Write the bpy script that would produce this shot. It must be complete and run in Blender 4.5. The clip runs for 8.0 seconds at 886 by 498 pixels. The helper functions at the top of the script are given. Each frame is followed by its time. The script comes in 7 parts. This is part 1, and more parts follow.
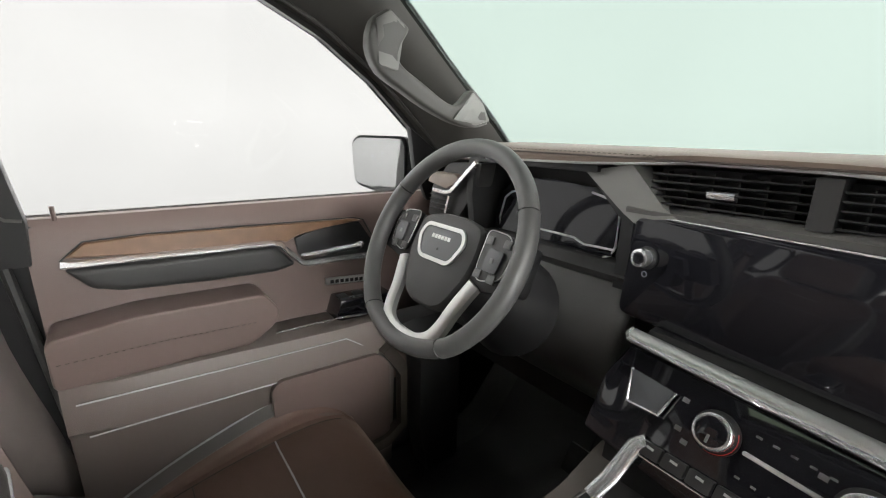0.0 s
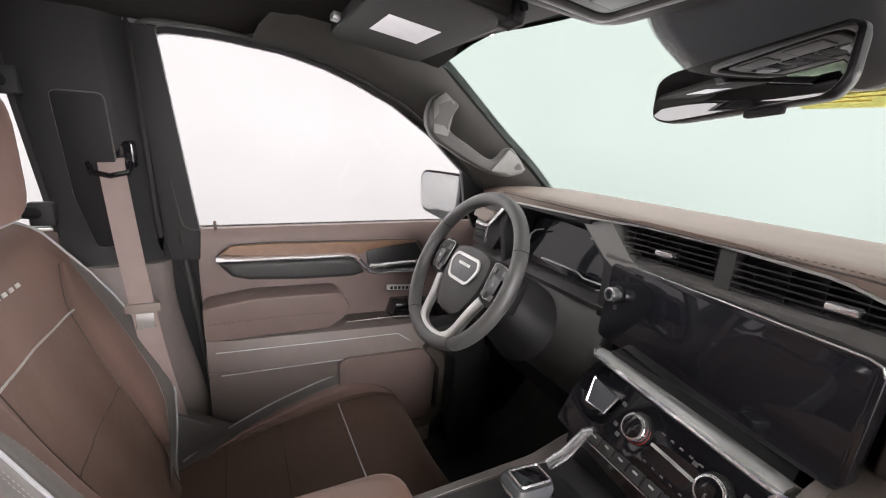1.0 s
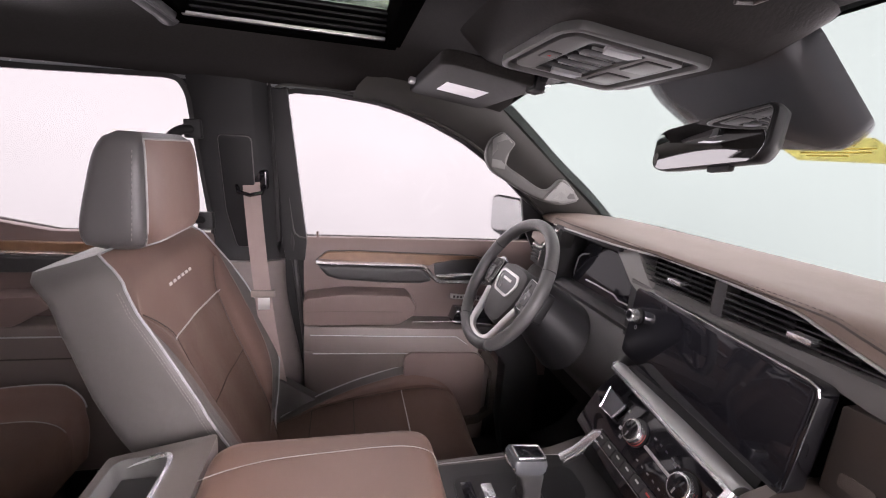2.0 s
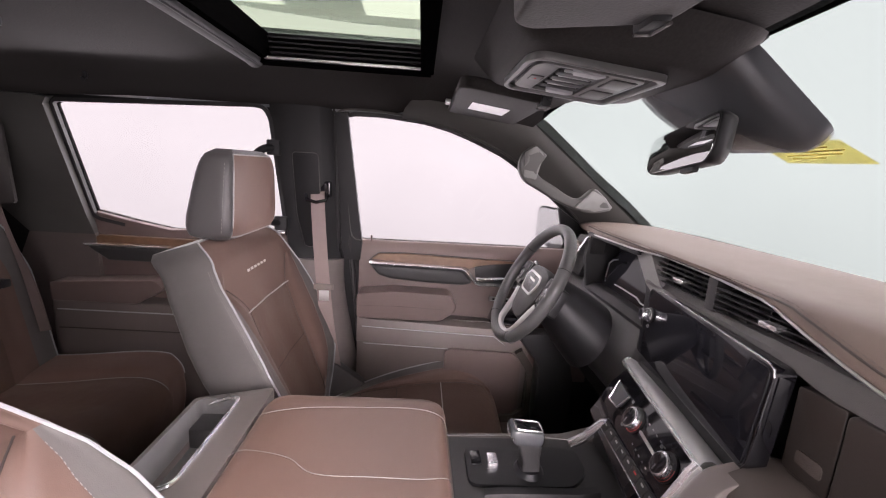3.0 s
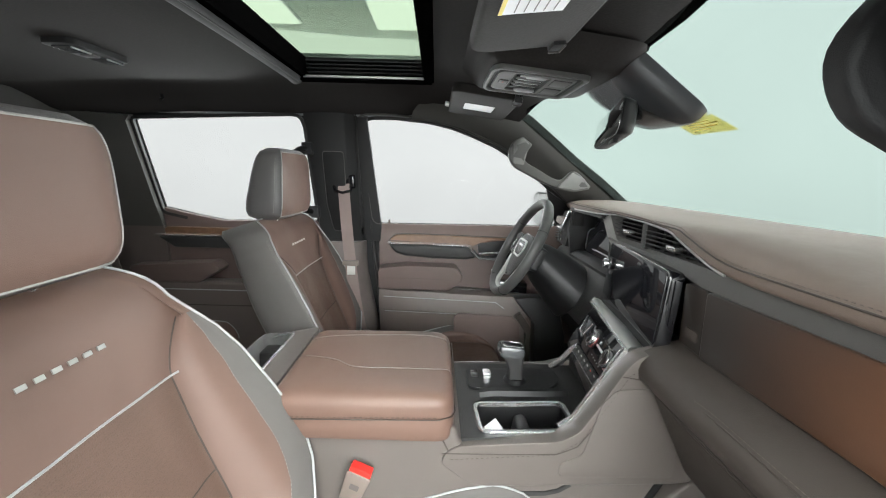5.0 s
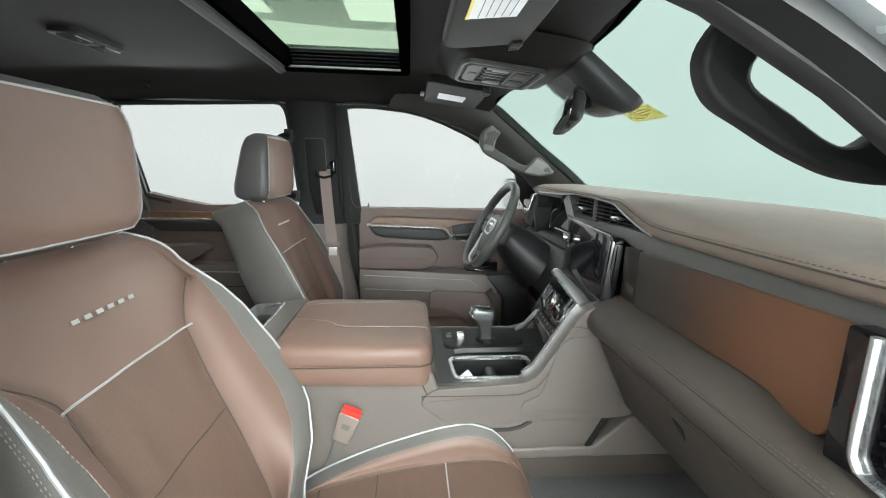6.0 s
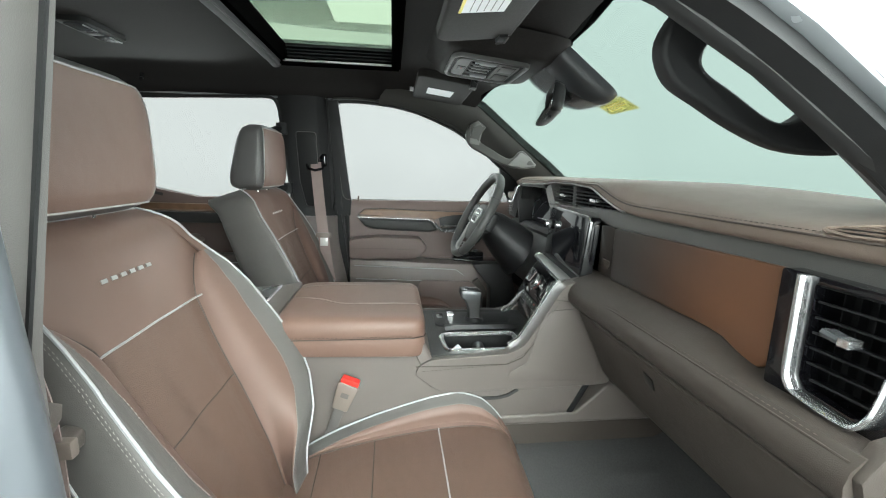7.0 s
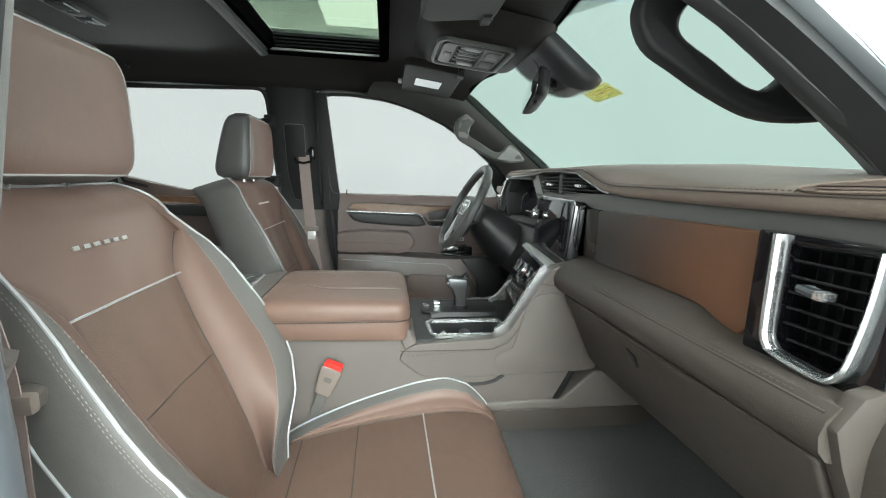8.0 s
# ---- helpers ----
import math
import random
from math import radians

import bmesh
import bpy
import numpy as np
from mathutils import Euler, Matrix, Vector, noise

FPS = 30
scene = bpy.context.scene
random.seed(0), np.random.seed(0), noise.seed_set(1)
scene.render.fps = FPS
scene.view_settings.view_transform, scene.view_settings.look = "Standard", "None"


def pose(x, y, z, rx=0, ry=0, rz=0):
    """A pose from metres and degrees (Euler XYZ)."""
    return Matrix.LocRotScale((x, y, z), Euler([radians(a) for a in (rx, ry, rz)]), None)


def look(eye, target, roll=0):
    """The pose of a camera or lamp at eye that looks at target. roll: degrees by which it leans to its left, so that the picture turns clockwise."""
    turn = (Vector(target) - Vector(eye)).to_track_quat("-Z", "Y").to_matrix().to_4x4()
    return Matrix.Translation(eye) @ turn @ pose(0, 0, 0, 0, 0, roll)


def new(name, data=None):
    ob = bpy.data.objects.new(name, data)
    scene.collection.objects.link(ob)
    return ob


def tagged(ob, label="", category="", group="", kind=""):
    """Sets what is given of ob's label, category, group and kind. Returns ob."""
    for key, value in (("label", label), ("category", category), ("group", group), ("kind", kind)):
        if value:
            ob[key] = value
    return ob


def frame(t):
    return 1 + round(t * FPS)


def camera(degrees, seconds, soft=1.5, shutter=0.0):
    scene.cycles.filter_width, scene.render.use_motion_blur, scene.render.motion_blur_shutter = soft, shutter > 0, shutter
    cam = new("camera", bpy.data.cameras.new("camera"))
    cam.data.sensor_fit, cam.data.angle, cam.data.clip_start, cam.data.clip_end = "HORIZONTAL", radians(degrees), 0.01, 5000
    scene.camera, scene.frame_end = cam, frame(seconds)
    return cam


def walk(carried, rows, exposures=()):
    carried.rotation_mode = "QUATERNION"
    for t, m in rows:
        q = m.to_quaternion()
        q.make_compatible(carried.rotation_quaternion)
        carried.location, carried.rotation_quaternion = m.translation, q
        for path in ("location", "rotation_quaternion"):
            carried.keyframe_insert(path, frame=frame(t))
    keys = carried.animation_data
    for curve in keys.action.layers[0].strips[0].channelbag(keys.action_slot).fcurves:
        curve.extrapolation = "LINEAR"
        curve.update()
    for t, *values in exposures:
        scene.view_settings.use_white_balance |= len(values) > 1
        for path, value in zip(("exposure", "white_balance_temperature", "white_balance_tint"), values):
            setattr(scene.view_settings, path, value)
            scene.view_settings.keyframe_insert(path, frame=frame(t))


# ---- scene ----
cam = camera(93.1, 8.0, soft=1.1)
PATH = [
    (0, (0.099, -0.029, 0.961), (-1.421, 1.159, 0.434), 1.3),
    (0.5, (0.221, -0.055, 0.993), (-1.411, 0.99, 0.501), 2.4),
    (1, (0.337, -0.068, 1.051), (-1.394, 0.808, 0.562), 3.4),
    (1.5, (0.44, -0.066, 1.071), (-1.387, 0.604, 0.606), 4.0),
    (2, (0.53, -0.037, 1.095), (-1.366, 0.425, 0.657), 4.1),
    (3.5, (0.737, 0.076, 1.07), (-1.233, 0.099, 0.723), 2.8),
    (4, (0.802, 0.081, 1.055), (-1.169, 0.07, 0.721), 2.1),
    (4.5, (0.877, 0.079, 1.042), (-1.094, 0.077, 0.703), 1.6),
    (6, (1.083, 0.069, 1.0), (-0.874, 0.226, 0.62), 1.3),
    (6.5, (1.133, 0.043, 0.983), (-0.822, 0.243, 0.608), 1.4),
    (7, (1.161, 0.041, 0.957), (-0.791, 0.279, 0.594), 1.5),
    (7.5, (1.167, 0.052, 0.928), (-0.786, 0.314, 0.584), 1.6),
    (8, (1.168, 0.06, 0.901), (-0.785, 0.332, 0.571), 1.8),
]
walk(cam, [(t, look(eye, target, roll)) for t, eye, target, roll in PATH], exposures=[
    (0.0, 0.84, 6500, 8.0),
    (0.5, 0.90, 6500, 8.0),
    (1.0, 0.91, 6550, 16.0),
    (2.0, 0.88, 6550, 27.0),
    (3.5, 0.77, 6580, 28.0),
    (4.5, 0.69, 6350, 12.0),
    (6.0, 0.66, 6150, 0.0),
    (8.0, 0.52, 6080, -3.0),
])

# ---- light ----
world = bpy.data.worlds.new("studio")
scene.world = world
world.use_nodes = True
world.node_tree.nodes["Background"].inputs[0].default_value = (1.0, 0.985, 0.97, 1)
world.node_tree.nodes["Background"].inputs[1].default_value = 0.9


# ---- materials ----
def mat(name, color, rough=0.5, metal=0.0, vary=0.12, scale=30.0, bump=0.1, grain=400.0, spec=0.5, coat=0.0, sheen=0.0, crease=0.0):
    m = bpy.data.materials.new(name)
    m.use_nodes = True
    nt = m.node_tree
    b = nt.nodes["Principled BSDF"]
    b.inputs["Roughness"].default_value = rough
    b.inputs["Metallic"].default_value = metal
    b.inputs["Specular IOR Level"].default_value = spec
    b.inputs["Coat Weight"].default_value = coat
    b.inputs["Sheen Weight"].default_value = sheen
    tc = nt.nodes.new("ShaderNodeTexCoord")
    n1 = nt.nodes.new("ShaderNodeTexNoise")
    n1.inputs["Scale"].default_value = scale
    n1.inputs["Detail"].default_value = 5
    nt.links.new(tc.outputs["Object"], n1.inputs["Vector"])
    mix = nt.nodes.new("ShaderNodeMix")
    mix.data_type = "RGBA"
    nt.links.new(n1.outputs["Fac"], mix.inputs["Factor"])
    mix.inputs["A"].default_value = tuple(c * (1 - vary) for c in color) + (1,)
    mix.inputs["B"].default_value = tuple(min(1, c * (1 + vary)) for c in color) + (1,)
    nt.links.new(mix.outputs["Result"], b.inputs["Base Color"])
    rr = nt.nodes.new("ShaderNodeMapRange")
    wander = 0.01 if metal > 0.5 else 0.06 * min(1, rough * 4)
    rr.inputs["To Min"].default_value = max(0.0, rough - wander)
    rr.inputs["To Max"].default_value = min(1.0, rough + wander)
    nt.links.new(n1.outputs["Fac"], rr.inputs["Value"])
    nt.links.new(rr.outputs["Result"], b.inputs["Roughness"])
    if bump:
        n2 = nt.nodes.new("ShaderNodeTexVoronoi" if grain > 350 else "ShaderNodeTexNoise")
        n2.inputs["Scale"].default_value = grain
        nt.links.new(tc.outputs["Object"], n2.inputs["Vector"])
        bp = nt.nodes.new("ShaderNodeBump")
        bp.inputs["Strength"].default_value = bump
        bp.inputs["Distance"].default_value = 0.0006
        nt.links.new(n2.outputs[0], bp.inputs["Height"])
        nt.links.new(bp.outputs["Normal"], b.inputs["Normal"])
        if crease:
            n3 = nt.nodes.new("ShaderNodeTexNoise")
            n3.inputs["Scale"].default_value = 22.0
            n3.inputs["Detail"].default_value = 3
            nt.links.new(tc.outputs["Object"], n3.inputs["Vector"])
            b2 = nt.nodes.new("ShaderNodeBump")
            b2.inputs["Strength"].default_value = crease
            b2.inputs["Distance"].default_value = 0.006
            nt.links.new(n3.outputs[0], b2.inputs["Height"])
            nt.links.new(b2.outputs["Normal"], bp.inputs["Normal"])
    return m


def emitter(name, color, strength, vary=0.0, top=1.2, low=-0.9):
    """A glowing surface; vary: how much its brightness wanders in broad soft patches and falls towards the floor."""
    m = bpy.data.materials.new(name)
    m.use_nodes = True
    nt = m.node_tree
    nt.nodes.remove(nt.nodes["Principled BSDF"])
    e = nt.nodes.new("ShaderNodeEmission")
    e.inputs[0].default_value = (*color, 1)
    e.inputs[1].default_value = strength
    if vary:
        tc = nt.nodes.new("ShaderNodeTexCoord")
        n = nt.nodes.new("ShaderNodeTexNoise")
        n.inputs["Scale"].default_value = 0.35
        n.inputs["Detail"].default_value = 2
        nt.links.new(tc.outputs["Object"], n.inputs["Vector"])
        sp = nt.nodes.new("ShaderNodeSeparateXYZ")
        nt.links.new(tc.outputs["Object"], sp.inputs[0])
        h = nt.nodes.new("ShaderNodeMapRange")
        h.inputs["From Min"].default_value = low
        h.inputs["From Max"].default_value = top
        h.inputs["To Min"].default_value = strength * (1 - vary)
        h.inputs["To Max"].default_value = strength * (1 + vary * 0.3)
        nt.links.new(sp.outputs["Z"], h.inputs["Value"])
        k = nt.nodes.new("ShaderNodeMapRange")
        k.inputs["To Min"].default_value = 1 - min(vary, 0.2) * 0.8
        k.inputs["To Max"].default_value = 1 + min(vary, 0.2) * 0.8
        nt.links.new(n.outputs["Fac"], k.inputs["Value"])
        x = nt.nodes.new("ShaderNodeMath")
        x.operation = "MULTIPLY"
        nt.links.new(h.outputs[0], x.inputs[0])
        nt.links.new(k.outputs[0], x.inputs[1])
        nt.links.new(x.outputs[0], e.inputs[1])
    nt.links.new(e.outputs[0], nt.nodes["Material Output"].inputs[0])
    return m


def glass(name, tint, gloss=0.006):
    """Thin pane: tinted straight-through light and a little gloss."""
    m = bpy.data.materials.new(name)
    m.use_nodes = True
    nt = m.node_tree
    nt.nodes.remove(nt.nodes["Principled BSDF"])
    tr = nt.nodes.new("ShaderNodeBsdfTransparent")
    tr.inputs[0].default_value = (*tint, 1)
    gl = nt.nodes.new("ShaderNodeBsdfGlossy")
    gl.inputs["Roughness"].default_value = 0.02
    mx = nt.nodes.new("ShaderNodeMixShader")
    mx.inputs[0].default_value = gloss
    nt.links.new(tr.outputs[0], mx.inputs[1])
    nt.links.new(gl.outputs[0], mx.inputs[2])
    nt.links.new(mx.outputs[0], nt.nodes["Material Output"].inputs[0])
    return m


BROWN = mat("brown_leather", (0.107, 0.0685, 0.0555), 0.46, bump=0.2, grain=900, vary=0.1, scale=12, spec=0.22, crease=0.15)
LIDBROWN = mat("brown_armrest_leather", (0.110, 0.068, 0.053), 0.44, bump=0.2, grain=900, vary=0.1, scale=12, spec=0.25, crease=0.15)
PERF = mat("perforated_brown_leather", (0.090, 0.058, 0.0455), 0.46, bump=0.6, grain=520, vary=0.1, scale=12, spec=0.22, crease=0.3)
TAUPE = mat("taupe_leather", (0.089, 0.084, 0.080), 0.38, bump=0.25, grain=900, vary=0.1, scale=12, spec=0.22, crease=0.25)
PIPING = mat("pale_piping", (0.27, 0.275, 0.28), 0.35, bump=0.05)
# Seat taupe made darker for the roof's shade on the headrests.
HEADTAUPE = mat("shaded_taupe_headrest_leather", (0.060, 0.0575, 0.057), 0.34, bump=0.25, grain=900, vary=0.08, scale=12, spec=0.35, crease=0.2)
HEADPIPING = mat("grey_headrest_piping", (0.22, 0.215, 0.21), 0.4, bump=0.05)
THREAD = mat("pale_thread", (0.15, 0.14, 0.13), 0.7, bump=0.0)
DASHTHREAD = mat("tan_thread", (0.075, 0.059, 0.05), 0.7, bump=0.0)
DARKTHREAD = mat("brown_thread", (0.028, 0.019, 0.015), 0.7, bump=0.0)
DOORBROWN = mat("brown_door_vinyl", (0.095, 0.069, 0.062), 0.46, bump=0.25, grain=900, vary=0.08, scale=10, spec=0.3)
DASHBROWN = mat("brown_dash_leather", (0.108, 0.082, 0.067), 0.46, bump=0.35, grain=800, vary=0.08, scale=8, spec=0.3, crease=0.2)
# Taupe darkened to carry the shade on the lower dashboard.
DASHTAUPE = mat("shaded_taupe_dash_vinyl", (0.038, 0.0315, 0.0272), 0.48, bump=0.35, grain=800, vary=0.08, scale=8, spec=0.22, crease=0.2)
CONSOLE = mat("taupe_console_vinyl", (0.086, 0.0745, 0.068), 0.46, bump=0.35, grain=800, vary=0.08, scale=8, spec=0.3)
DOORTAUPE = mat("taupe_door_vinyl", (0.104, 0.086, 0.079), 0.42, bump=0.35, grain=800, vary=0.08, scale=8, spec=0.35)
CHARCOAL = mat("charcoal_vinyl", (0.022, 0.0215, 0.0215), 0.5, bump=0.3, grain=900, vary=0.1, spec=0.3)
WHEELGREY = mat("charcoal_wheel_leather", (0.05, 0.05, 0.049), 0.42, bump=0.3, grain=900, vary=0.1)
COVER = mat("satin_charcoal_plastic", (0.045, 0.047, 0.05), 0.24, bump=0.05, grain=900, vary=0.06)
BLACK = mat("black_plastic", (0.006, 0.006, 0.0065), 0.45, bump=0.15, grain=800, spec=0.3)
VENTBLACK = mat("matt_black_vent_plastic", (0.0045, 0.0045, 0.005), 0.55, bump=0.1, grain=800, spec=0.18)
FRAMEBLACK = mat("matt_black_frame", (0.0012, 0.0012, 0.0012), 0.9, bump=0.1, grain=700, spec=0.0)
GLOSS = mat("piano_black", (0.004, 0.004, 0.005), 0.06, bump=0.0, coat=0.5)
SCREEN = mat("screen_glass", (0.004, 0.004, 0.005), 0.05, bump=0.0)
CHROME = mat("chrome", (0.82, 0.82, 0.83), 0.2, metal=0.93, bump=0.0, vary=0.03)
SATIN = mat("satin_silver", (0.5, 0.5, 0.49), 0.32, metal=0.9, bump=0.0, vary=0.05)
HEADLINER = mat("dark_headliner_cloth", (0.021, 0.0192, 0.0184), 1.0, spec=0.12, bump=0.7, grain=300, vary=0.3, scale=220)
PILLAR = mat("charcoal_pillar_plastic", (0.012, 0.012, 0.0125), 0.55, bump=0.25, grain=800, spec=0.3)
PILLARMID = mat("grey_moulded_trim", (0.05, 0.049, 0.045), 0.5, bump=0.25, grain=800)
PILLARTAUPE = mat("taupe_pillar_trim", (0.115, 0.098, 0.092), 0.42, bump=0.25, grain=800, spec=0.35)
FASCIALIGHT = mat("light_grey_fascia_vinyl", (0.135, 0.135, 0.127), 0.40, bump=0.3, grain=800, vary=0.06)
FASCIA = mat("grey_fascia_vinyl", (0.050, 0.0485, 0.046), 0.40, bump=0.3, grain=800, vary=0.06)
OVERGREY = mat("silver_grey_plastic", (0.10, 0.099, 0.097), 0.32, metal=0.2, bump=0.1, grain=700)
# Dark copy of the silver paint, with its shade put into the colour.
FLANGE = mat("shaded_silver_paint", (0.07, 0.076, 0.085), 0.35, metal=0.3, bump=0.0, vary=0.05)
PILLARGREY = mat("grey_pillar_plastic", (0.07, 0.065, 0.062), 0.5, bump=0.25, grain=800)
WOOD = mat("open_pore_wood", (0.13, 0.07, 0.038), 0.4, bump=0.3, grain=200, vary=0.35, scale=40)
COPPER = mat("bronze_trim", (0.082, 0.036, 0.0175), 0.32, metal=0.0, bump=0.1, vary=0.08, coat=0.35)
CARPET = mat("grey_carpet", (0.036, 0.0352, 0.0352), 0.95, bump=1.0, grain=600, vary=0.5, scale=260)
BLACKCARPET = mat("black_floor_mat", (0.015, 0.015, 0.016), 0.8, bump=0.5, grain=500)
RUBBER = mat("black_rubber_seal", (0.012, 0.012, 0.012), 0.6, bump=0.0)
PAINT = mat("silver_body_paint", (0.42, 0.44, 0.46), 0.25, metal=0.5, bump=0.0, vary=0.04, coat=0.5)
WHITEPAPER = mat("white_label_paper", (0.72, 0.72, 0.74), 0.6, bump=0.0)
YELLOW = mat("yellow_sticker_paper", (0.76, 0.64, 0.14), 0.6, bump=0.0)
INK = mat("dark_ink", (0.3, 0.24, 0.06), 0.7, bump=0.0)
RED = mat("red_plastic", (0.5, 0.02, 0.015), 0.4, bump=0.0)
BUCKLE = mat("taupe_buckle_plastic", (0.13, 0.106, 0.092), 0.45, bump=0.1)
WEBBING = mat("taupe_belt_webbing", (0.17, 0.13, 0.12), 0.75, bump=0.5, grain=300)
MIRROR = mat("mirror_glass", (0.62, 0.63, 0.63), 0.02, metal=1.0, bump=0.0, vary=0.0)


def perforate(m, scale=300.0, depth=0.16):
    """Rows of fine dark holes punched into a leather."""
    nt = m.node_tree
    b = nt.nodes["Principled BSDF"]
    tc = nt.nodes.new("ShaderNodeTexCoord")
    v = nt.nodes.new("ShaderNodeTexVoronoi")
    v.inputs["Scale"].default_value = scale
    v.inputs["Randomness"].default_value = 0.5
    nt.links.new(tc.outputs["Object"], v.inputs["Vector"])
    r = nt.nodes.new("ShaderNodeMapRange")
    r.inputs["From Min"].default_value = 0.22
    r.inputs["From Max"].default_value = 0.42
    r.inputs["To Min"].default_value = 1 - depth
    r.inputs["To Max"].default_value = 1.0
    nt.links.new(v.outputs["Distance"], r.inputs["Value"])
    src = b.inputs["Base Color"].links[0].from_socket
    mx = nt.nodes.new("ShaderNodeMix")
    mx.data_type = "RGBA"
    mx.blend_type = "MULTIPLY"
    mx.inputs["Factor"].default_value = 1.0
    nt.links.new(src, mx.inputs["A"])
    nt.links.new(r.outputs[0], mx.inputs["B"])
    nt.links.new(mx.outputs["Result"], b.inputs["Base Color"])


perforate(PERF)


def paint_reflection(m, dark, x0, x1):
    """Paints a reflection into the colour: darker towards one end, with a cloudy edge."""
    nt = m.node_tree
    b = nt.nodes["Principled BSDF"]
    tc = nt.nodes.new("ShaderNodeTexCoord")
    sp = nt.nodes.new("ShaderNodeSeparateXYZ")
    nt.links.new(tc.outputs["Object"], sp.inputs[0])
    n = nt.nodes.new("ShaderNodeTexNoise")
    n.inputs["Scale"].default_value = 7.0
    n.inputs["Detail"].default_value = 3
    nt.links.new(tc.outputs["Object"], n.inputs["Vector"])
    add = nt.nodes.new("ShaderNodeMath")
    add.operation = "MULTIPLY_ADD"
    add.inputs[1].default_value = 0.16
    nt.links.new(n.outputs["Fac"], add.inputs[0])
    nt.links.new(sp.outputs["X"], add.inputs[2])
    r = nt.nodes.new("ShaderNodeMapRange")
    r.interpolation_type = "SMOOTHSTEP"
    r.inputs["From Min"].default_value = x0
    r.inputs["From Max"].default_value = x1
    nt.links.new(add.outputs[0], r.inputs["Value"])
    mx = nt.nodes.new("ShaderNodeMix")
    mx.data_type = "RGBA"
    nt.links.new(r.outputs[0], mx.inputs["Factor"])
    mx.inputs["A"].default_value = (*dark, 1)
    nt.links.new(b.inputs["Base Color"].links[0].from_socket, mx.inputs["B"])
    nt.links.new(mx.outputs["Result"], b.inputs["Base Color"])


# Bronze falls to near black where a dark reflection is painted in.
paint_reflection(COPPER, (0.012, 0.0095, 0.008), 0.40, 0.80)
# Walls give off light themselves, in place of unseen studio lamps.
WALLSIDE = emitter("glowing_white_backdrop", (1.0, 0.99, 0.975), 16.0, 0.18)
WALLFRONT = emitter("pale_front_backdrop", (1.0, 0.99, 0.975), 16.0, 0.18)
# Unseen glow added to light the cab, weaker low down to spare the footwell.
WALLEAST = emitter("added_glow_backdrop", (1.0, 0.985, 0.96), 21.5, 0.9, 3.2, 0.45)
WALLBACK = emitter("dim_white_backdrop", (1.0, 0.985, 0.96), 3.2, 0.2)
PANEL = emitter("ceiling_light_panel", (1.0, 0.98, 0.95), 23.0)
CEIL = mat("white_ceiling_paint", (0.8, 0.81, 0.79), 0.8, bump=0.0)
# Unseen floor, darkened to keep bounced light off the cab's lower parts.
STUDIOFLOOR = mat("dark_studio_floor", (0.12, 0.12, 0.12), 0.5, bump=0.0)
# Window tints are darkened to hold down the overbright walls behind them.
GLASSSIDE = glass("darkened_side_glass", (0.175, 0.1745, 0.174))
GLASSFRONT = glass("green_windscreen_glass", (0.154, 0.169, 0.1625))
STICKERFILM = glass("yellow_translucent_film", (0.92, 0.83, 0.47), 0.02)
GLASSROOF = glass("tinted_sunroof_glass", (0.142, 0.158, 0.136))


# ---- building helpers ----
def part(name, bm, material, parent=None, label="", smooth=40):
    bmesh.ops.recalc_face_normals(bm, faces=bm.faces)
    lim = radians(smooth)
    for f in bm.faces:
        f.smooth = True
    for e in bm.edges:
        if len(e.link_faces) == 2 and e.calc_face_angle(0) > lim:
            e.smooth = False
    me = bpy.data.meshes.new(name)
    bm.to_mesh(me)
    bm.free()
    me.materials.append(material)
    ob = new(name, me)
    if parent is not None:
        ob.parent = parent
        ob.matrix_parent_inverse = parent.matrix_world.inverted()
    if label:
        ob["label"] = label
    return ob


def thing(name, label, category, group="", kind="", at=(0, 0, 0)):
    ob = new(name)
    ob.empty_display_size = 0.05
    ob.location = at
    ob.matrix_world = Matrix.Translation(at)
    return tagged(ob, label, category, group, kind)


def loft(rings, closed=True, caps=True, bm=None):
    bm = bm or bmesh.new()
    vs = [[bm.verts.new(p) for p in r] for r in rings]
    n = len(vs[0])
    for a, b in zip(vs, vs[1:]):
        for k in range(n if closed else n - 1):
            q = (a[k], a[(k + 1) % n], b[(k + 1) % n], b[k])
            if len({v.co.to_tuple(6) for v in q}) > 2:
                bm.faces.new(q)
    if caps and closed:
        bm.faces.new(vs[0])
        bm.faces.new(vs[-1][::-1])
    return bm


def shell(rings, thick, closed=False):
    """An open sheet of rings, given thickness."""
    bm = loft(rings, closed=closed, caps=False)
    bmesh.ops.recalc_face_normals(bm, faces=bm.faces)
    bmesh.ops.solidify(bm, geom=bm.faces[:], thickness=thick)
    return bm


def bevelled(bm, w, seg=2, angle=25):
    es = [e for e in bm.edges if len(e.link_faces) == 2 and e.calc_face_angle(0) > radians(angle)]
    if w:
        bmesh.ops.bevel(bm, geom=es, offset=w, segments=seg, affect="EDGES", profile=0.6, clamp_overlap=True)
    return bm


def box(lo, hi, w=0.004, seg=2, bm=None):
    b = bmesh.new()
    bmesh.ops.create_cube(b, size=1)
    for v in b.verts:
        v.co = Vector([lo[k] + (v.co[k] + 0.5) * (hi[k] - lo[k]) for k in range(3)])
    return bevelled(b, w, seg)


def prism(poly, axis, lo, hi, w=0.003, seg=2, slant=None):
    """A polygon in the two other axes, in their order, drawn out from lo to hi; slant shifts a point along the axis by its place."""
    k = "xyz".index(axis)

    def put(p, v):
        v = v + (slant(*p) if slant else 0)
        c = list(p)
        c.insert(k, v)
        return c
    bm = loft([[put(p, lo) for p in poly], [put(p, hi) for p in poly]])
    bmesh.ops.recalc_face_normals(bm, faces=bm.faces)
    return bevelled(bm, w, seg)


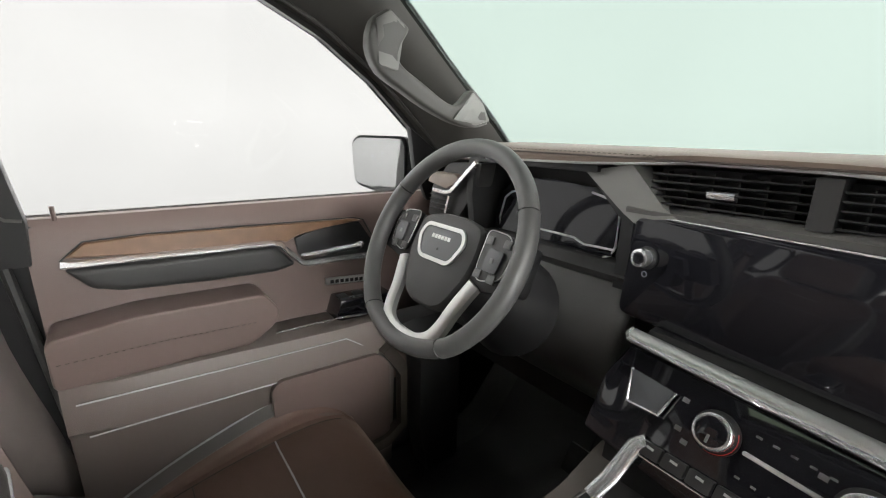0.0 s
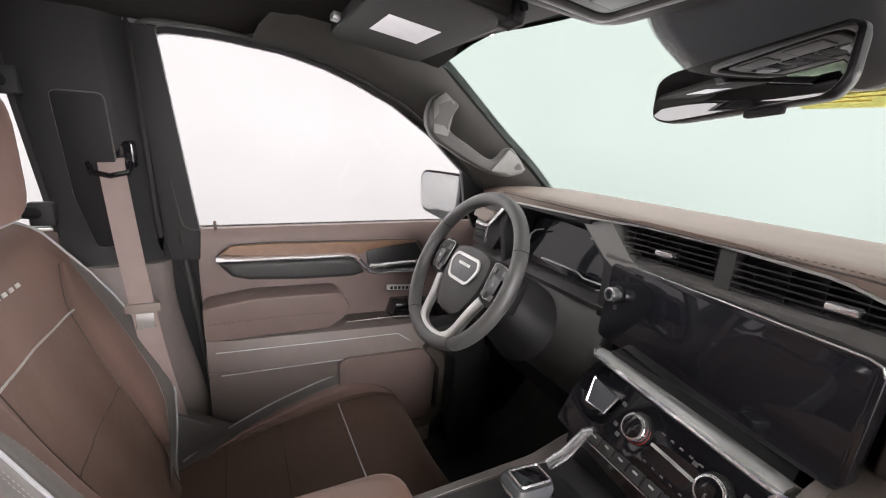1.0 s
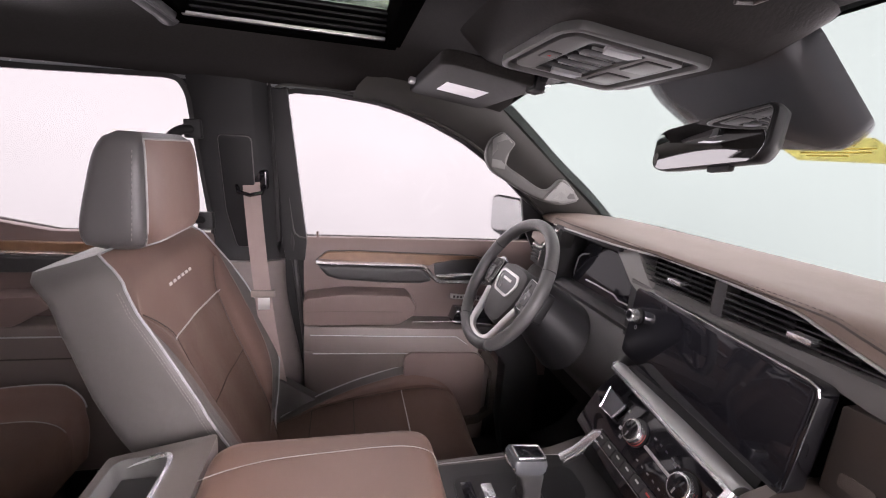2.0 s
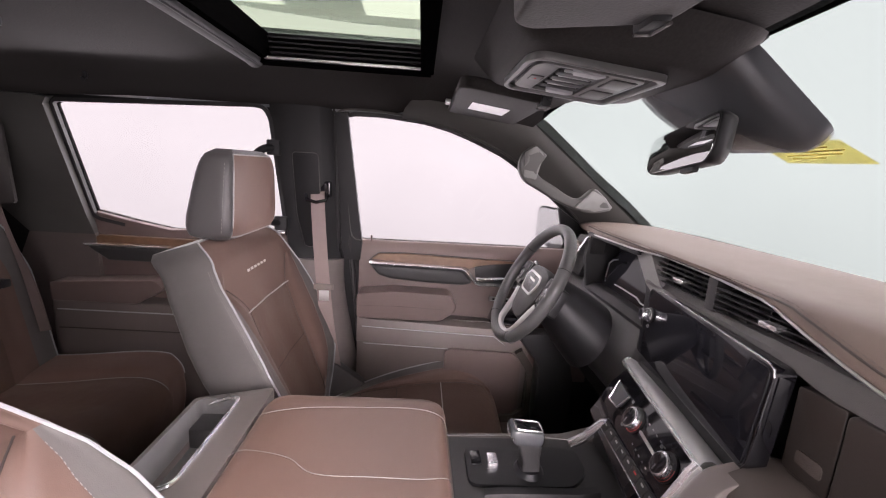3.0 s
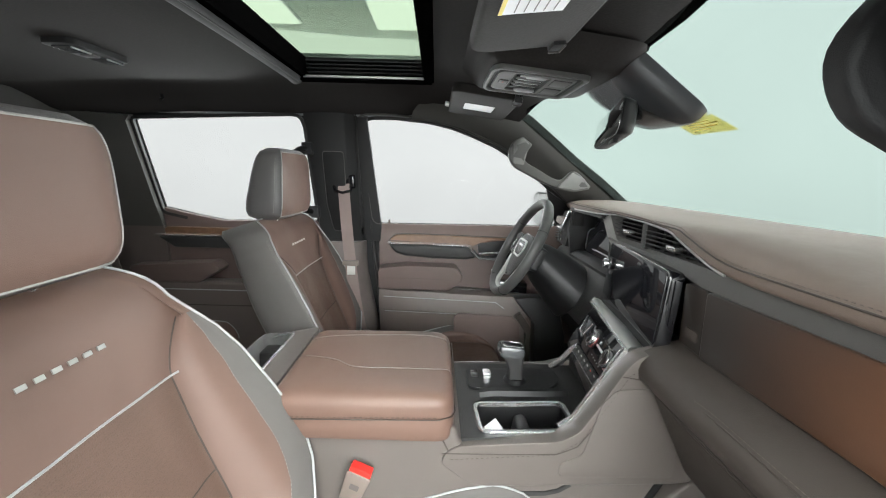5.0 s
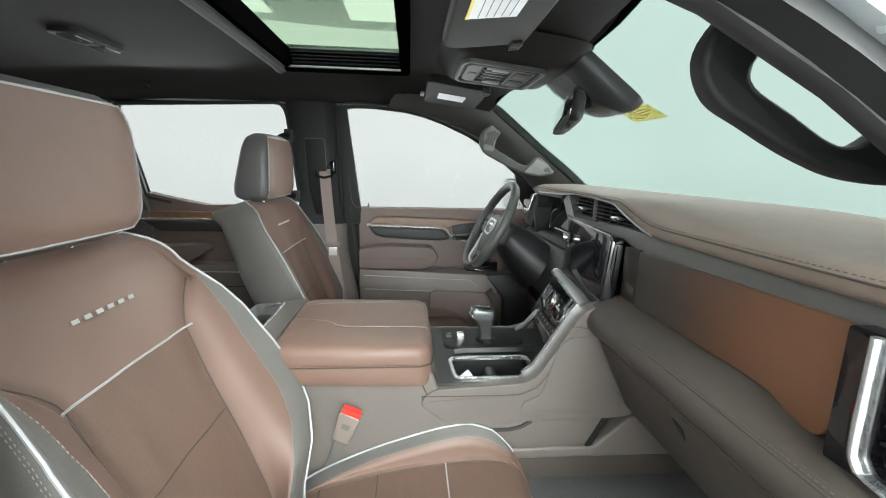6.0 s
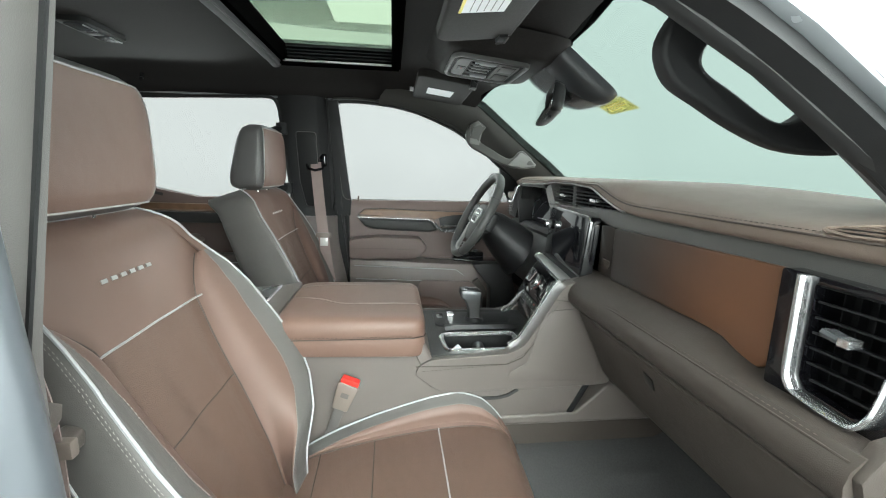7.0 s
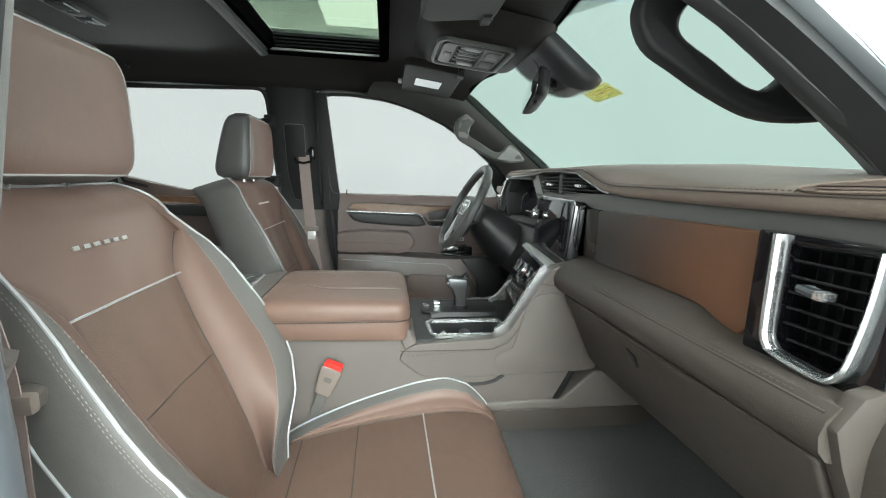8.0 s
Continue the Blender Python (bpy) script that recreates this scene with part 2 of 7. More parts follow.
def spline(pts, n=6, closed=False):
    """Catmull-Rom through the points."""
    pts = [Vector(p) for p in pts]
    out = []
    m = len(pts)
    for i in range(m if closed else m - 1):
        p0 = pts[(i - 1) % m] if closed or i > 0 else pts[0] * 2 - pts[1]
        p1, p2 = pts[i], pts[(i + 1) % m]
        p3 = pts[(i + 2) % m] if closed or i + 2 < m else p2 * 2 - p1
        for k in range(n):
            t = k / n
            out.append(0.5 * (2 * p1 + (p2 - p0) * t + (2 * p0 - 5 * p1 + 4 * p2 - p3) * t * t + (3 * p1 - p0 - 3 * p2 + p3) * t ** 3))
    if not closed:
        out.append(pts[-1].copy())
    return out


def sweep(path, section, closed=False, up=(0, 0, 1), bm=None):
    """Draws a flat section (side, up) along a path."""
    path = [Vector(p) for p in path]
    rings = []
    m = len(path)
    for i, p in enumerate(path):
        a = path[(i - 1) % m] if closed or i > 0 else p
        b = path[(i + 1) % m] if closed or i < m - 1 else p
        d = (b - a).normalized()
        u = Vector(up)
        s = d.cross(u)
        if s.length < 1e-4:
            s = d.cross(Vector((1, 0, 0)))
        s.normalize()
        u = s.cross(d)
        rings.append([p + s * q[0] + u * q[1] for q in section])
    if closed:
        rings.append(rings[0])
    bm = loft(rings, closed=True, caps=not closed, bm=bm)
    if closed:
        bmesh.ops.remove_doubles(bm, verts=bm.verts, dist=1e-5)
    return bm


def circle(r, n=8, ry=None):
    return [(r * math.cos(2 * math.pi * k / n), (ry or r) * math.sin(2 * math.pi * k / n)) for k in range(n)]


def tube(path, r, n=6, closed=False, up=(0, 0, 1), bm=None):
    return sweep(path, circle(r, n), closed, up, bm)


def resample(path, step):
    path = [Vector(p) for p in path]
    out, left = [path[0].copy()], step
    for a, b in zip(path, path[1:]):
        L, d = (b - a).length, 0.0
        while L - d >= left:
            d += left
            out.append(a.lerp(b, d / L))
            left = step
        left -= L - d
    return out


def stitches(path, normal=None, length=0.006, gap=0.004, r=0.0007, off=0.001):
    """A row of short thread stitches along a path."""
    bm = bmesh.new()
    pts = resample(path, (length + gap) / 2)
    for a, b in zip(pts[::2], pts[1::2]):
        o = Vector(normal) * off if normal else Vector((0, 0, 0))
        tube([a + o, (a + b) / 2 + o * 1.6, b + o], r, 4, bm=bm)
    return bm


def rounded(poly, r, n=4):
    """Rounds the corners of a flat polygon."""
    out = []
    m = len(poly)
    for i in range(m):
        p0, p1, p2 = Vector(poly[i - 1]), Vector(poly[i]), Vector(poly[(i + 1) % m])
        rr = min(r, (p0 - p1).length * 0.45, (p2 - p1).length * 0.45)
        a, b = p1 + (p0 - p1).normalized() * rr, p1 + (p2 - p1).normalized() * rr
        for k in range(n + 1):
            t = k / n
            out.append(tuple((1 - t) ** 2 * a + 2 * t * (1 - t) * p1 + t * t * b))
    return out


def mix(a, b, t):
    return a + (b - a) * t


def table(rows, s):
    """Linear look-up of rows (s, v) with smooth steps."""
    if s <= rows[0][0]:
        return rows[0][1]
    for (a, x), (b, y) in zip(rows, rows[1:]):
        if s <= b:
            return mix(x, y, (s - a) / (b - a))
    return rows[-1][1]


def plate(outer, holes, place, thick, bevel=0.0):
    """A flat plate with holes: polygons in two axes, set into space by place(a, b), with thickness."""
    bm = bmesh.new()
    es = []
    for poly in [outer, *holes]:
        vs = [bm.verts.new(place(*p)) for p in poly]
        es += [bm.edges.new((vs[i - 1], vs[i])) for i in range(len(vs))]
    bmesh.ops.triangle_fill(bm, edges=es, use_beauty=True)
    bmesh.ops.recalc_face_normals(bm, faces=bm.faces)
    bmesh.ops.solidify(bm, geom=bm.faces[:], thickness=thick)
    return bevelled(bm, bevel, 2, 50) if bevel else bm


def xs(z):
    """Inner face of the body side."""
    return 0.80 - max(0.0, z - 0.8) * 0.2326


def smooth(a, b, v):
    t = min(1.0, max(0.0, (v - a) / (b - a)))
    return t * t * (3 - 2 * t)


def on(origin, u, v):
    """A frame whose axes are u, v and their cross product."""
    u, v = Vector(u).normalized(), Vector(v)
    v = (v - u * v.dot(u)).normalized()
    w = u.cross(v)
    m = Matrix((u, v, w)).transposed().to_4x4()
    m.translation = Vector(origin)
    return m


def put(bm, m):
    bmesh.ops.transform(bm, matrix=m, verts=bm.verts)
    return bm


def flat(poly, lo, hi, m, w=0.001, seg=2):
    """A polygon in a frame's plane, from depth lo to hi."""
    return put(prism(poly, "z", lo, hi, w, seg), m)


def disc(r, n=24):
    return circle(r, n)


def rect(x0, y0, x1, y1, r=0.0, n=3):
    p = [(x0, y0), (x1, y0), (x1, y1), (x0, y1)]
    return rounded(p, r, n) if r else p


def ring(outer, inner, lo, hi, m, w=0.0008):
    bm = plate(outer, [inner], lambda x, y: (x, y, hi), hi - lo)
    return put(bevelled(bm, w, 2, 50) if w else bm, m)


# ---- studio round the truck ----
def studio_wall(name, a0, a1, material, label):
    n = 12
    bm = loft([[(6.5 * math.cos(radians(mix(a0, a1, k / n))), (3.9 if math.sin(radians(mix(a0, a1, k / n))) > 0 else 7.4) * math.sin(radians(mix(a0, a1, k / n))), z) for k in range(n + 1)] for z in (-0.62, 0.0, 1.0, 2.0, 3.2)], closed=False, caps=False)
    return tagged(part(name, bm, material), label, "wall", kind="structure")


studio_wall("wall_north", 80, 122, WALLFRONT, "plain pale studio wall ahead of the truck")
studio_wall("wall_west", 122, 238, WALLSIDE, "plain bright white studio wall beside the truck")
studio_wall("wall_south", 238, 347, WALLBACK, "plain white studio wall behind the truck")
# Unseen stretch kept dim in place of the shade an open door casts.
studio_wall("wall_northeast", 40, 80, WALLBACK, "unseen stretch of studio wall, dimmed for the open door's shade")
# Added light source: this stretch is never in view.
studio_wall("wall_east", -13, 40, WALLEAST, "unseen glowing studio wall added to light the cab")
fl = box((-7, -8, -0.67), (7, 8, -0.62), 0)
tagged(part("ground", fl, STUDIOFLOOR), "unseen smooth studio floor, darkened to cut light from below", "floor", kind="structure")
cl = box((-7, -8, 3.2), (7, 8, 3.3), 0)
tagged(part("ceiling", cl, CEIL), "white studio ceiling", "ceiling", kind="structure")
# The last panel, over the open door, is unseen and added for its light.
for x, y in ((-4.9, 0.15), (-4.75, -2.95), (-0.7, 0.15), (-0.7, -2.95), (3.3, 0.9)):
    lp = thing("ceiling_light", "square white glowing studio ceiling light panel", "ceiling light", "studio ceiling lights", at=(x, y, 3.19))
    part("frame", box((x - 1.03, y - 1.03, 3.17), (x + 1.03, y + 1.03, 3.2), 0.01), WHITEPAPER, lp)
    part("diffuser", box((x - 1.0, y - 1.0, 3.16), (x + 1.0, y + 1.0, 3.18), 0.0), PANEL, lp)

FRONTWIN = [(-0.195, 1.222), (-0.17, 1.231), (-0.084, 1.232), (0.046, 1.221), (0.13, 1.203), (0.2, 1.18), (0.31, 1.135), (0.425, 1.065), (0.56, 0.957), (0.66, 0.86), (0.70, 0.815), (-0.155, 0.82)]
REARWIN = [(-1.07, 1.205), (-1.06, 1.215), (-0.47, 1.238), (-0.44, 1.232), (-0.425, 1.2), (-0.405, 0.83), (-0.80, 0.822), (-0.92, 0.845), (-1.037, 0.872)]


def body_side(s, name):
    def at(y, z):
        return (s * xs(z), y, z)

    # B-pillar
    pil = thing("pillar_b_" + name, "charcoal plastic centre door pillar with taupe lower trim", "pillar", kind="structure")
    rings = []
    dy = -0.012 if s > 0 else 0.0
    out = 0.10 if s > 0 else 0.03
    for k in range(13):
        z = 1.255 - 0.51 * k / 12
        x = xs(z)
        rings.append([(s * (x + 0.02), -0.43 + 0.02 * smooth(1.2, 0.8, z), z), (s * (x - 0.004), -0.425 + 0.02 * smooth(1.2, 0.8, z), z), (s * (x - 0.014), -0.40, z), (s * (x - 0.016), -0.37, z), (s * (x - 0.016), -0.285, z), (s * (x - 0.012), -0.272, z), (s * (x + 0.004), -0.238 + dy, z), (s * (x + 0.012), -0.226 + dy, z), (s * (x + out), -0.222 + dy, z)])
    part("upper_trim", loft([r[:6] for r in rings]), PILLAR, pil, "charcoal plastic upper pillar trim")
    part("pillar_edge", loft([r[5:] for r in rings]), PILLAR if s < 0 else PILLARGREY, pil, "grey plastic pillar edge")
    well = rounded([(-0.362, 1.105), (-0.282, 1.105), (-0.282, 0.90), (-0.29, 0.79), (-0.34, 0.79), (-0.36, 0.90)], 0.012, 3)
    part("belt_panel", plate(well, [], lambda y, z: (s * (xs(z) - 0.019), y, z), 0.004, 0.001), BLACK, pil, "black belt height adjuster panel")
    part("belt_panel_rim", tube([(s * (xs(z) - 0.019), y, z) for y, z in well], 0.0022, 6, True, up=(1, 0, 0)), PILLARGREY, pil)
    bm = bmesh.new()
    rings = []
    for k in range(17):
        z = 0.745 - 0.715 * k / 16
        fo = mix(0.02, 0.075, smooth(0.7, 0.3, z)) if s < 0 else -0.045 * smooth(0.745, 0.66, z)
        d = 0.018 + (0.03 if s < 0 else 0.0) * smooth(0.70, 0.62, z) * smooth(0.30, 0.52, z)
        rings.append([(s * 0.83, -0.41, z), (s * 0.79, -0.405, z), (s * (0.79 - d), -0.38, z), (s * (0.79 - d - 0.006), -0.32, z), (s * (0.79 - d), -0.285 + fo, z), (s * (0.79 - d * 0.4), -0.25 + fo, z), (s * 0.805, -0.235 + fo, z), (s * 0.83, -0.23 + fo, z)])
    part("lower_trim", loft(rings, bm=bm), PILLARTAUPE if s < 0 else CONSOLE, pil, "taupe moulded lower pillar trim")
    if s < 0:
        part("outer_panel", plate([(-0.40, 0.0), (-0.42, 0.8), (-0.42, 1.26), (-0.235, 1.26), (-0.238, 0.8), (-0.235, 0.0)], [], lambda y, z: (s * (xs(z) + 0.035), y, z), 0.02, 0.006), PAINT, pil, "silver painted door opening flange")
    else:
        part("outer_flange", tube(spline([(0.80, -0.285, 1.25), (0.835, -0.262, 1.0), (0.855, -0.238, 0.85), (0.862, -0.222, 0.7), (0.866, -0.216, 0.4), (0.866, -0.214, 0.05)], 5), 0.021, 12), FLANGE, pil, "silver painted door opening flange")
    part("door_seal", tube([(s * (xs(z) + (0.012 if s < 0 else 0.10)), -0.232 + 2 * dy, z) for z in [1.25, 1.1, 0.95, 0.8, 0.7, 0.6, 0.5, 0.4, 0.3, 0.1]], 0.009, 8), RUBBER, pil, "black rubber door seal")
    # C-pillar and rear quarter
    cp = thing("pillar_c_" + name, "charcoal plastic rear pillar trim", "pillar", kind="structure")
    part("trim", plate([(-1.30, 0.80), (-1.30, 1.24), (-1.06, 1.225), (-1.075, 1.205), (-1.042, 0.87), (-1.03, 0.80)], [], at, 0.03), PILLARMID, cp)
    part("lower_trim", plate([(-1.30, 0.03), (-1.30, 0.80), (-1.03, 0.80), (-1.0, 0.03)], [], at, 0.03), DOORTAUPE, cp)
    # A-pillar
    ap = thing("pillar_a_" + name, "moulded windscreen pillar trim, lit grey or shaded charcoal by side", "pillar", kind="structure")
    W = spline([(s * (xs(z) - 0.002), y, z) for y, z in [(-0.02, 1.226), (0.046, 1.221), (0.13, 1.203), (0.2, 1.18), (0.31, 1.135), (0.425, 1.065), (0.56, 0.957), (0.66, 0.86), (0.72, 0.80)]], 3)
    H = spline([(s * x, y, z) for x, y, z in [(0.585, 0.02, 1.275), (0.585, 0.10, 1.268), (0.59, 0.19, 1.258), (0.60, 0.28, 1.25), (0.62, 0.376, 1.235), (0.635, 0.49, 1.155), (0.648, 0.60, 1.07), (0.66, 0.72, 0.985), (0.68, 0.83, 0.90)]], 3)
    rings = []
    for a, b in zip(W, H):
        m = (a + b) / 2
        inward = Vector((-s, -0.35, 0.0)).normalized()
        rings.append([a + Vector((s * 0.04, 0.02, 0)), a, a.lerp(b, 0.2) + inward * 0.018, m + inward * 0.026, a.lerp(b, 0.8) + inward * 0.016, b, b + Vector((s * 0.04, 0.02, 0.03))])
    # Light put into the colour: driver's pillar as lit, passenger's as shaded.
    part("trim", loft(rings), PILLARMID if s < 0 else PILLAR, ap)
    return pil, cp, ap


for s, n in ((-1, "driver"), (1, "passenger")):
    body_side(s, n)


tagged(part("wall_driver_side", plate([(-1.33, 0.0), (-1.33, 1.26), (0.05, 1.26), (0.2, 1.20), (0.34, 1.14), (0.45, 1.07), (0.58, 0.96), (0.75, 0.83), (1.10, 0.83), (1.10, 0.0)], [[(y, z) for y, z in FRONTWIN], [(y, z) for y, z in REARWIN]], lambda y, z: (-xs(z) - 0.03, y, z), 0.01), BLACK), "dark inner body side with window openings", "wall", kind="structure")
tagged(part("wall_passenger_rear", plate([(-1.33, 0.0), (-1.33, 1.37), (-0.23, 1.37), (-0.235, 0.8), (-0.24, 0.0)], [[(y, z) for y, z in REARWIN]], lambda y, z: (xs(z) + 0.03, y, z), 0.004), BLACK), "dark inner body side with a window opening", "wall", kind="structure")
tagged(part("wall_passenger_front", plate([(0.62, 0.0), (0.62, 0.83), (1.10, 0.83), (1.10, 0.0)], [], lambda y, z: (0.84, y, z), 0.01), BLACK), "dark inner body side ahead of the door", "wall", kind="structure")


def headliner_z(x, y):
    z = 1.318 - 0.075 * smooth(0.42, 0.70, abs(x)) - 0.055 * smooth(0.08, 0.40, y) * (1 - 0.3 * smooth(0.3, 0.6, abs(x)))
    return z - 0.02 * smooth(-0.75, -1.25, y) - 0.036 * smooth(-0.40, -0.60, y) * (1 - smooth(0.25, 0.6, abs(x)))


def edge_x(y):
    return mix(0.70, 0.59, smooth(-0.02, 0.10, y)) + 0.03 * smooth(0.2, 0.376, y)


SUN = (0.375, -0.325, 0.04)  # half width, back and front of the sunroof opening
bm = bmesh.new()
us = [-1, -0.9, -0.8, -0.7, -0.62, -0.5357, -0.4, -0.2, 0, 0.2, 0.4, 0.5357, 0.62, 0.7, 0.8, 0.9, 1]
ys = [-1.3, -1.15, -1.0, -0.85, -0.7, -0.55, -0.45, -0.38, SUN[1], -0.2, -0.1, -0.04, SUN[2], 0.08, 0.12, 0.17, 0.22, 0.27, 0.32, 0.376]
grid = {}
for i, u in enumerate(us):
    for j, y in enumerate(ys):
        a = abs(u)
        x = math.copysign(a / 0.5357 * SUN[0] if a < 0.536 else mix(SUN[0], edge_x(y), (a - 0.5357) / 0.4643), u)
        yy = y + 0.09 * (1 - (x / 0.62) ** 2) * smooth(0.12, 0.376, y)
        grid[i, j] = bm.verts.new((x, yy, headliner_z(x, y)))
for i in range(len(us) - 1):
    for j in range(len(ys) - 1):
        if abs(us[i] + us[i + 1]) / 2 < 0.5357 and SUN[1] - 0.001 <= ys[j] < SUN[2] - 0.001:
            continue
        bm.faces.new((grid[i, j], grid[i + 1, j], grid[i + 1, j + 1], grid[i, j + 1]))
got = bmesh.ops.extrude_face_region(bm, geom=bm.faces[:])
bmesh.ops.translate(bm, vec=(0, 0, 0.02), verts=[g for g in got["geom"] if isinstance(g, bmesh.types.BMVert)])
bmesh.ops.delete(bm, geom=[v for v in bm.verts if not v.link_faces], context="VERTS")
tagged(part("headliner", bm, HEADLINER), "dark woven headliner with a sunroof opening", "headliner", kind="structure")

# outer roof skin, rear wall, floor, firewall
bm = plate([(-0.72, -1.36), (0.72, -1.36), (0.72, 0.0), (0.64, 0.40), (0.3, 0.47), (-0.3, 0.47), (-0.64, 0.40), (-0.72, 0.0)], [[(-SUN[0] - 0.01, SUN[1] - 0.01), (SUN[0] + 0.01, SUN[1] - 0.01), (SUN[0] + 0.01, SUN[2] + 0.01), (-SUN[0] - 0.01, SUN[2] + 0.01)]], lambda x, y: (x, y, 1.375), 0.012)
tagged(part("roof", bm, PAINT), "painted metal roof skin with a sunroof opening", "roof", kind="structure")
bm = plate([(-0.82, 0.0), (0.82, 0.0), (0.80, 0.8), (0.70, 1.37), (-0.70, 1.37), (-0.80, 0.8)], [[(-0.61, 0.93), (0.61, 0.93), (0.57, 1.15), (-0.57, 1.15)]], lambda x, z: (x, -1.33, z), 0.03)
tagged(part("wall_back", bm, PILLARMID), "dark back wall of the cab with a wide window", "wall", kind="structure")
bm = plate([(-0.59, 0.92), (0.59, 0.92), (0.56, 1.16), (-0.56, 1.16)], [], lambda x, z: (x, -1.35, z), 0.004)
w = tagged(part("window_back", bm, GLASSSIDE), "rear cab window, darkened against the overbright wall", "window", kind="structure")
w.visible_shadow = False


def floor_z(x, y):
    z = 0.04 + 0.22 * (1 - smooth(0.2, 0.52, abs(x)))
    return z + 0.30 * smooth(0.75, 1.1, y)


bm = loft([[(x, y, floor_z(x, y)) for x in [-0.84 + 0.06 * k for k in range(29)]] for y in [-1.33 + 0.08 * k for k in range(31)]], closed=False, caps=False)
bmesh.ops.recalc_face_normals(bm, faces=bm.faces)
bmesh.ops.solidify(bm, geom=bm.faces[:], thickness=0.03)
tagged(part("floor", bm, CARPET), "grey carpeted cab floor with a raised centre tunnel", "floor", kind="structure")
tagged(part("underbody", box((-0.76, -1.3, -0.62), (0.76, 1.1, 0.0), 0.05), BLACK), "dark underbody carrying the cab on the studio floor", "underbody", kind="structure")
bm = box((-0.84, 1.08, 0.0), (0.84, 1.12, 0.865), 0)
tagged(part("wall_front", bm, BLACK), "black firewall behind the dashboard", "wall", kind="structure")


# windscreen
def ws(x, z):
    return (x, 0.376 + (1.235 - z) / 0.72 + 0.125 * (1 - (x / 0.64) ** 2), z)


def ws_half(z):
    return 0.62 + 0.075 * (1.25 - z) / 0.4


bm = loft([[ws(u * ws_half(z), z + 0.025 * (1 - u * u) * smooth(1.0, 1.25, z)) for u in [-1 + k / 8 for k in range(17)]] for z in (1.25, 1.15, 1.05, 0.95, 0.86)], closed=False, caps=False)
bmesh.ops.recalc_face_normals(bm, faces=bm.faces)
bmesh.ops.solidify(bm, geom=bm.faces[:], thickness=0.005)
w = tagged(part("windscreen", bm, GLASSFRONT), "wide green-tinted windscreen", "windscreen", kind="structure")
w.visible_shadow = False
bm = plate([(-SUN[0] - 0.02, SUN[1] - 0.02), (SUN[0] + 0.02, SUN[1] - 0.02), (SUN[0] + 0.02, SUN[2] + 0.02), (-SUN[0] - 0.02, SUN[2] + 0.02)], [], lambda x, y: (x, y, 1.366), 0.005)
w = tagged(part("sunroof_glass", bm, GLASSROOF), "dark green-tinted sunroof glass", "sunroof", kind="structure")
w.visible_shadow = False


# ---- driver doors ----
def sunk(poly):
    """A window's outline with its lower edge let into the door."""
    return [(y, z - 0.02 if z < 0.9 else z) for y, z in poly]


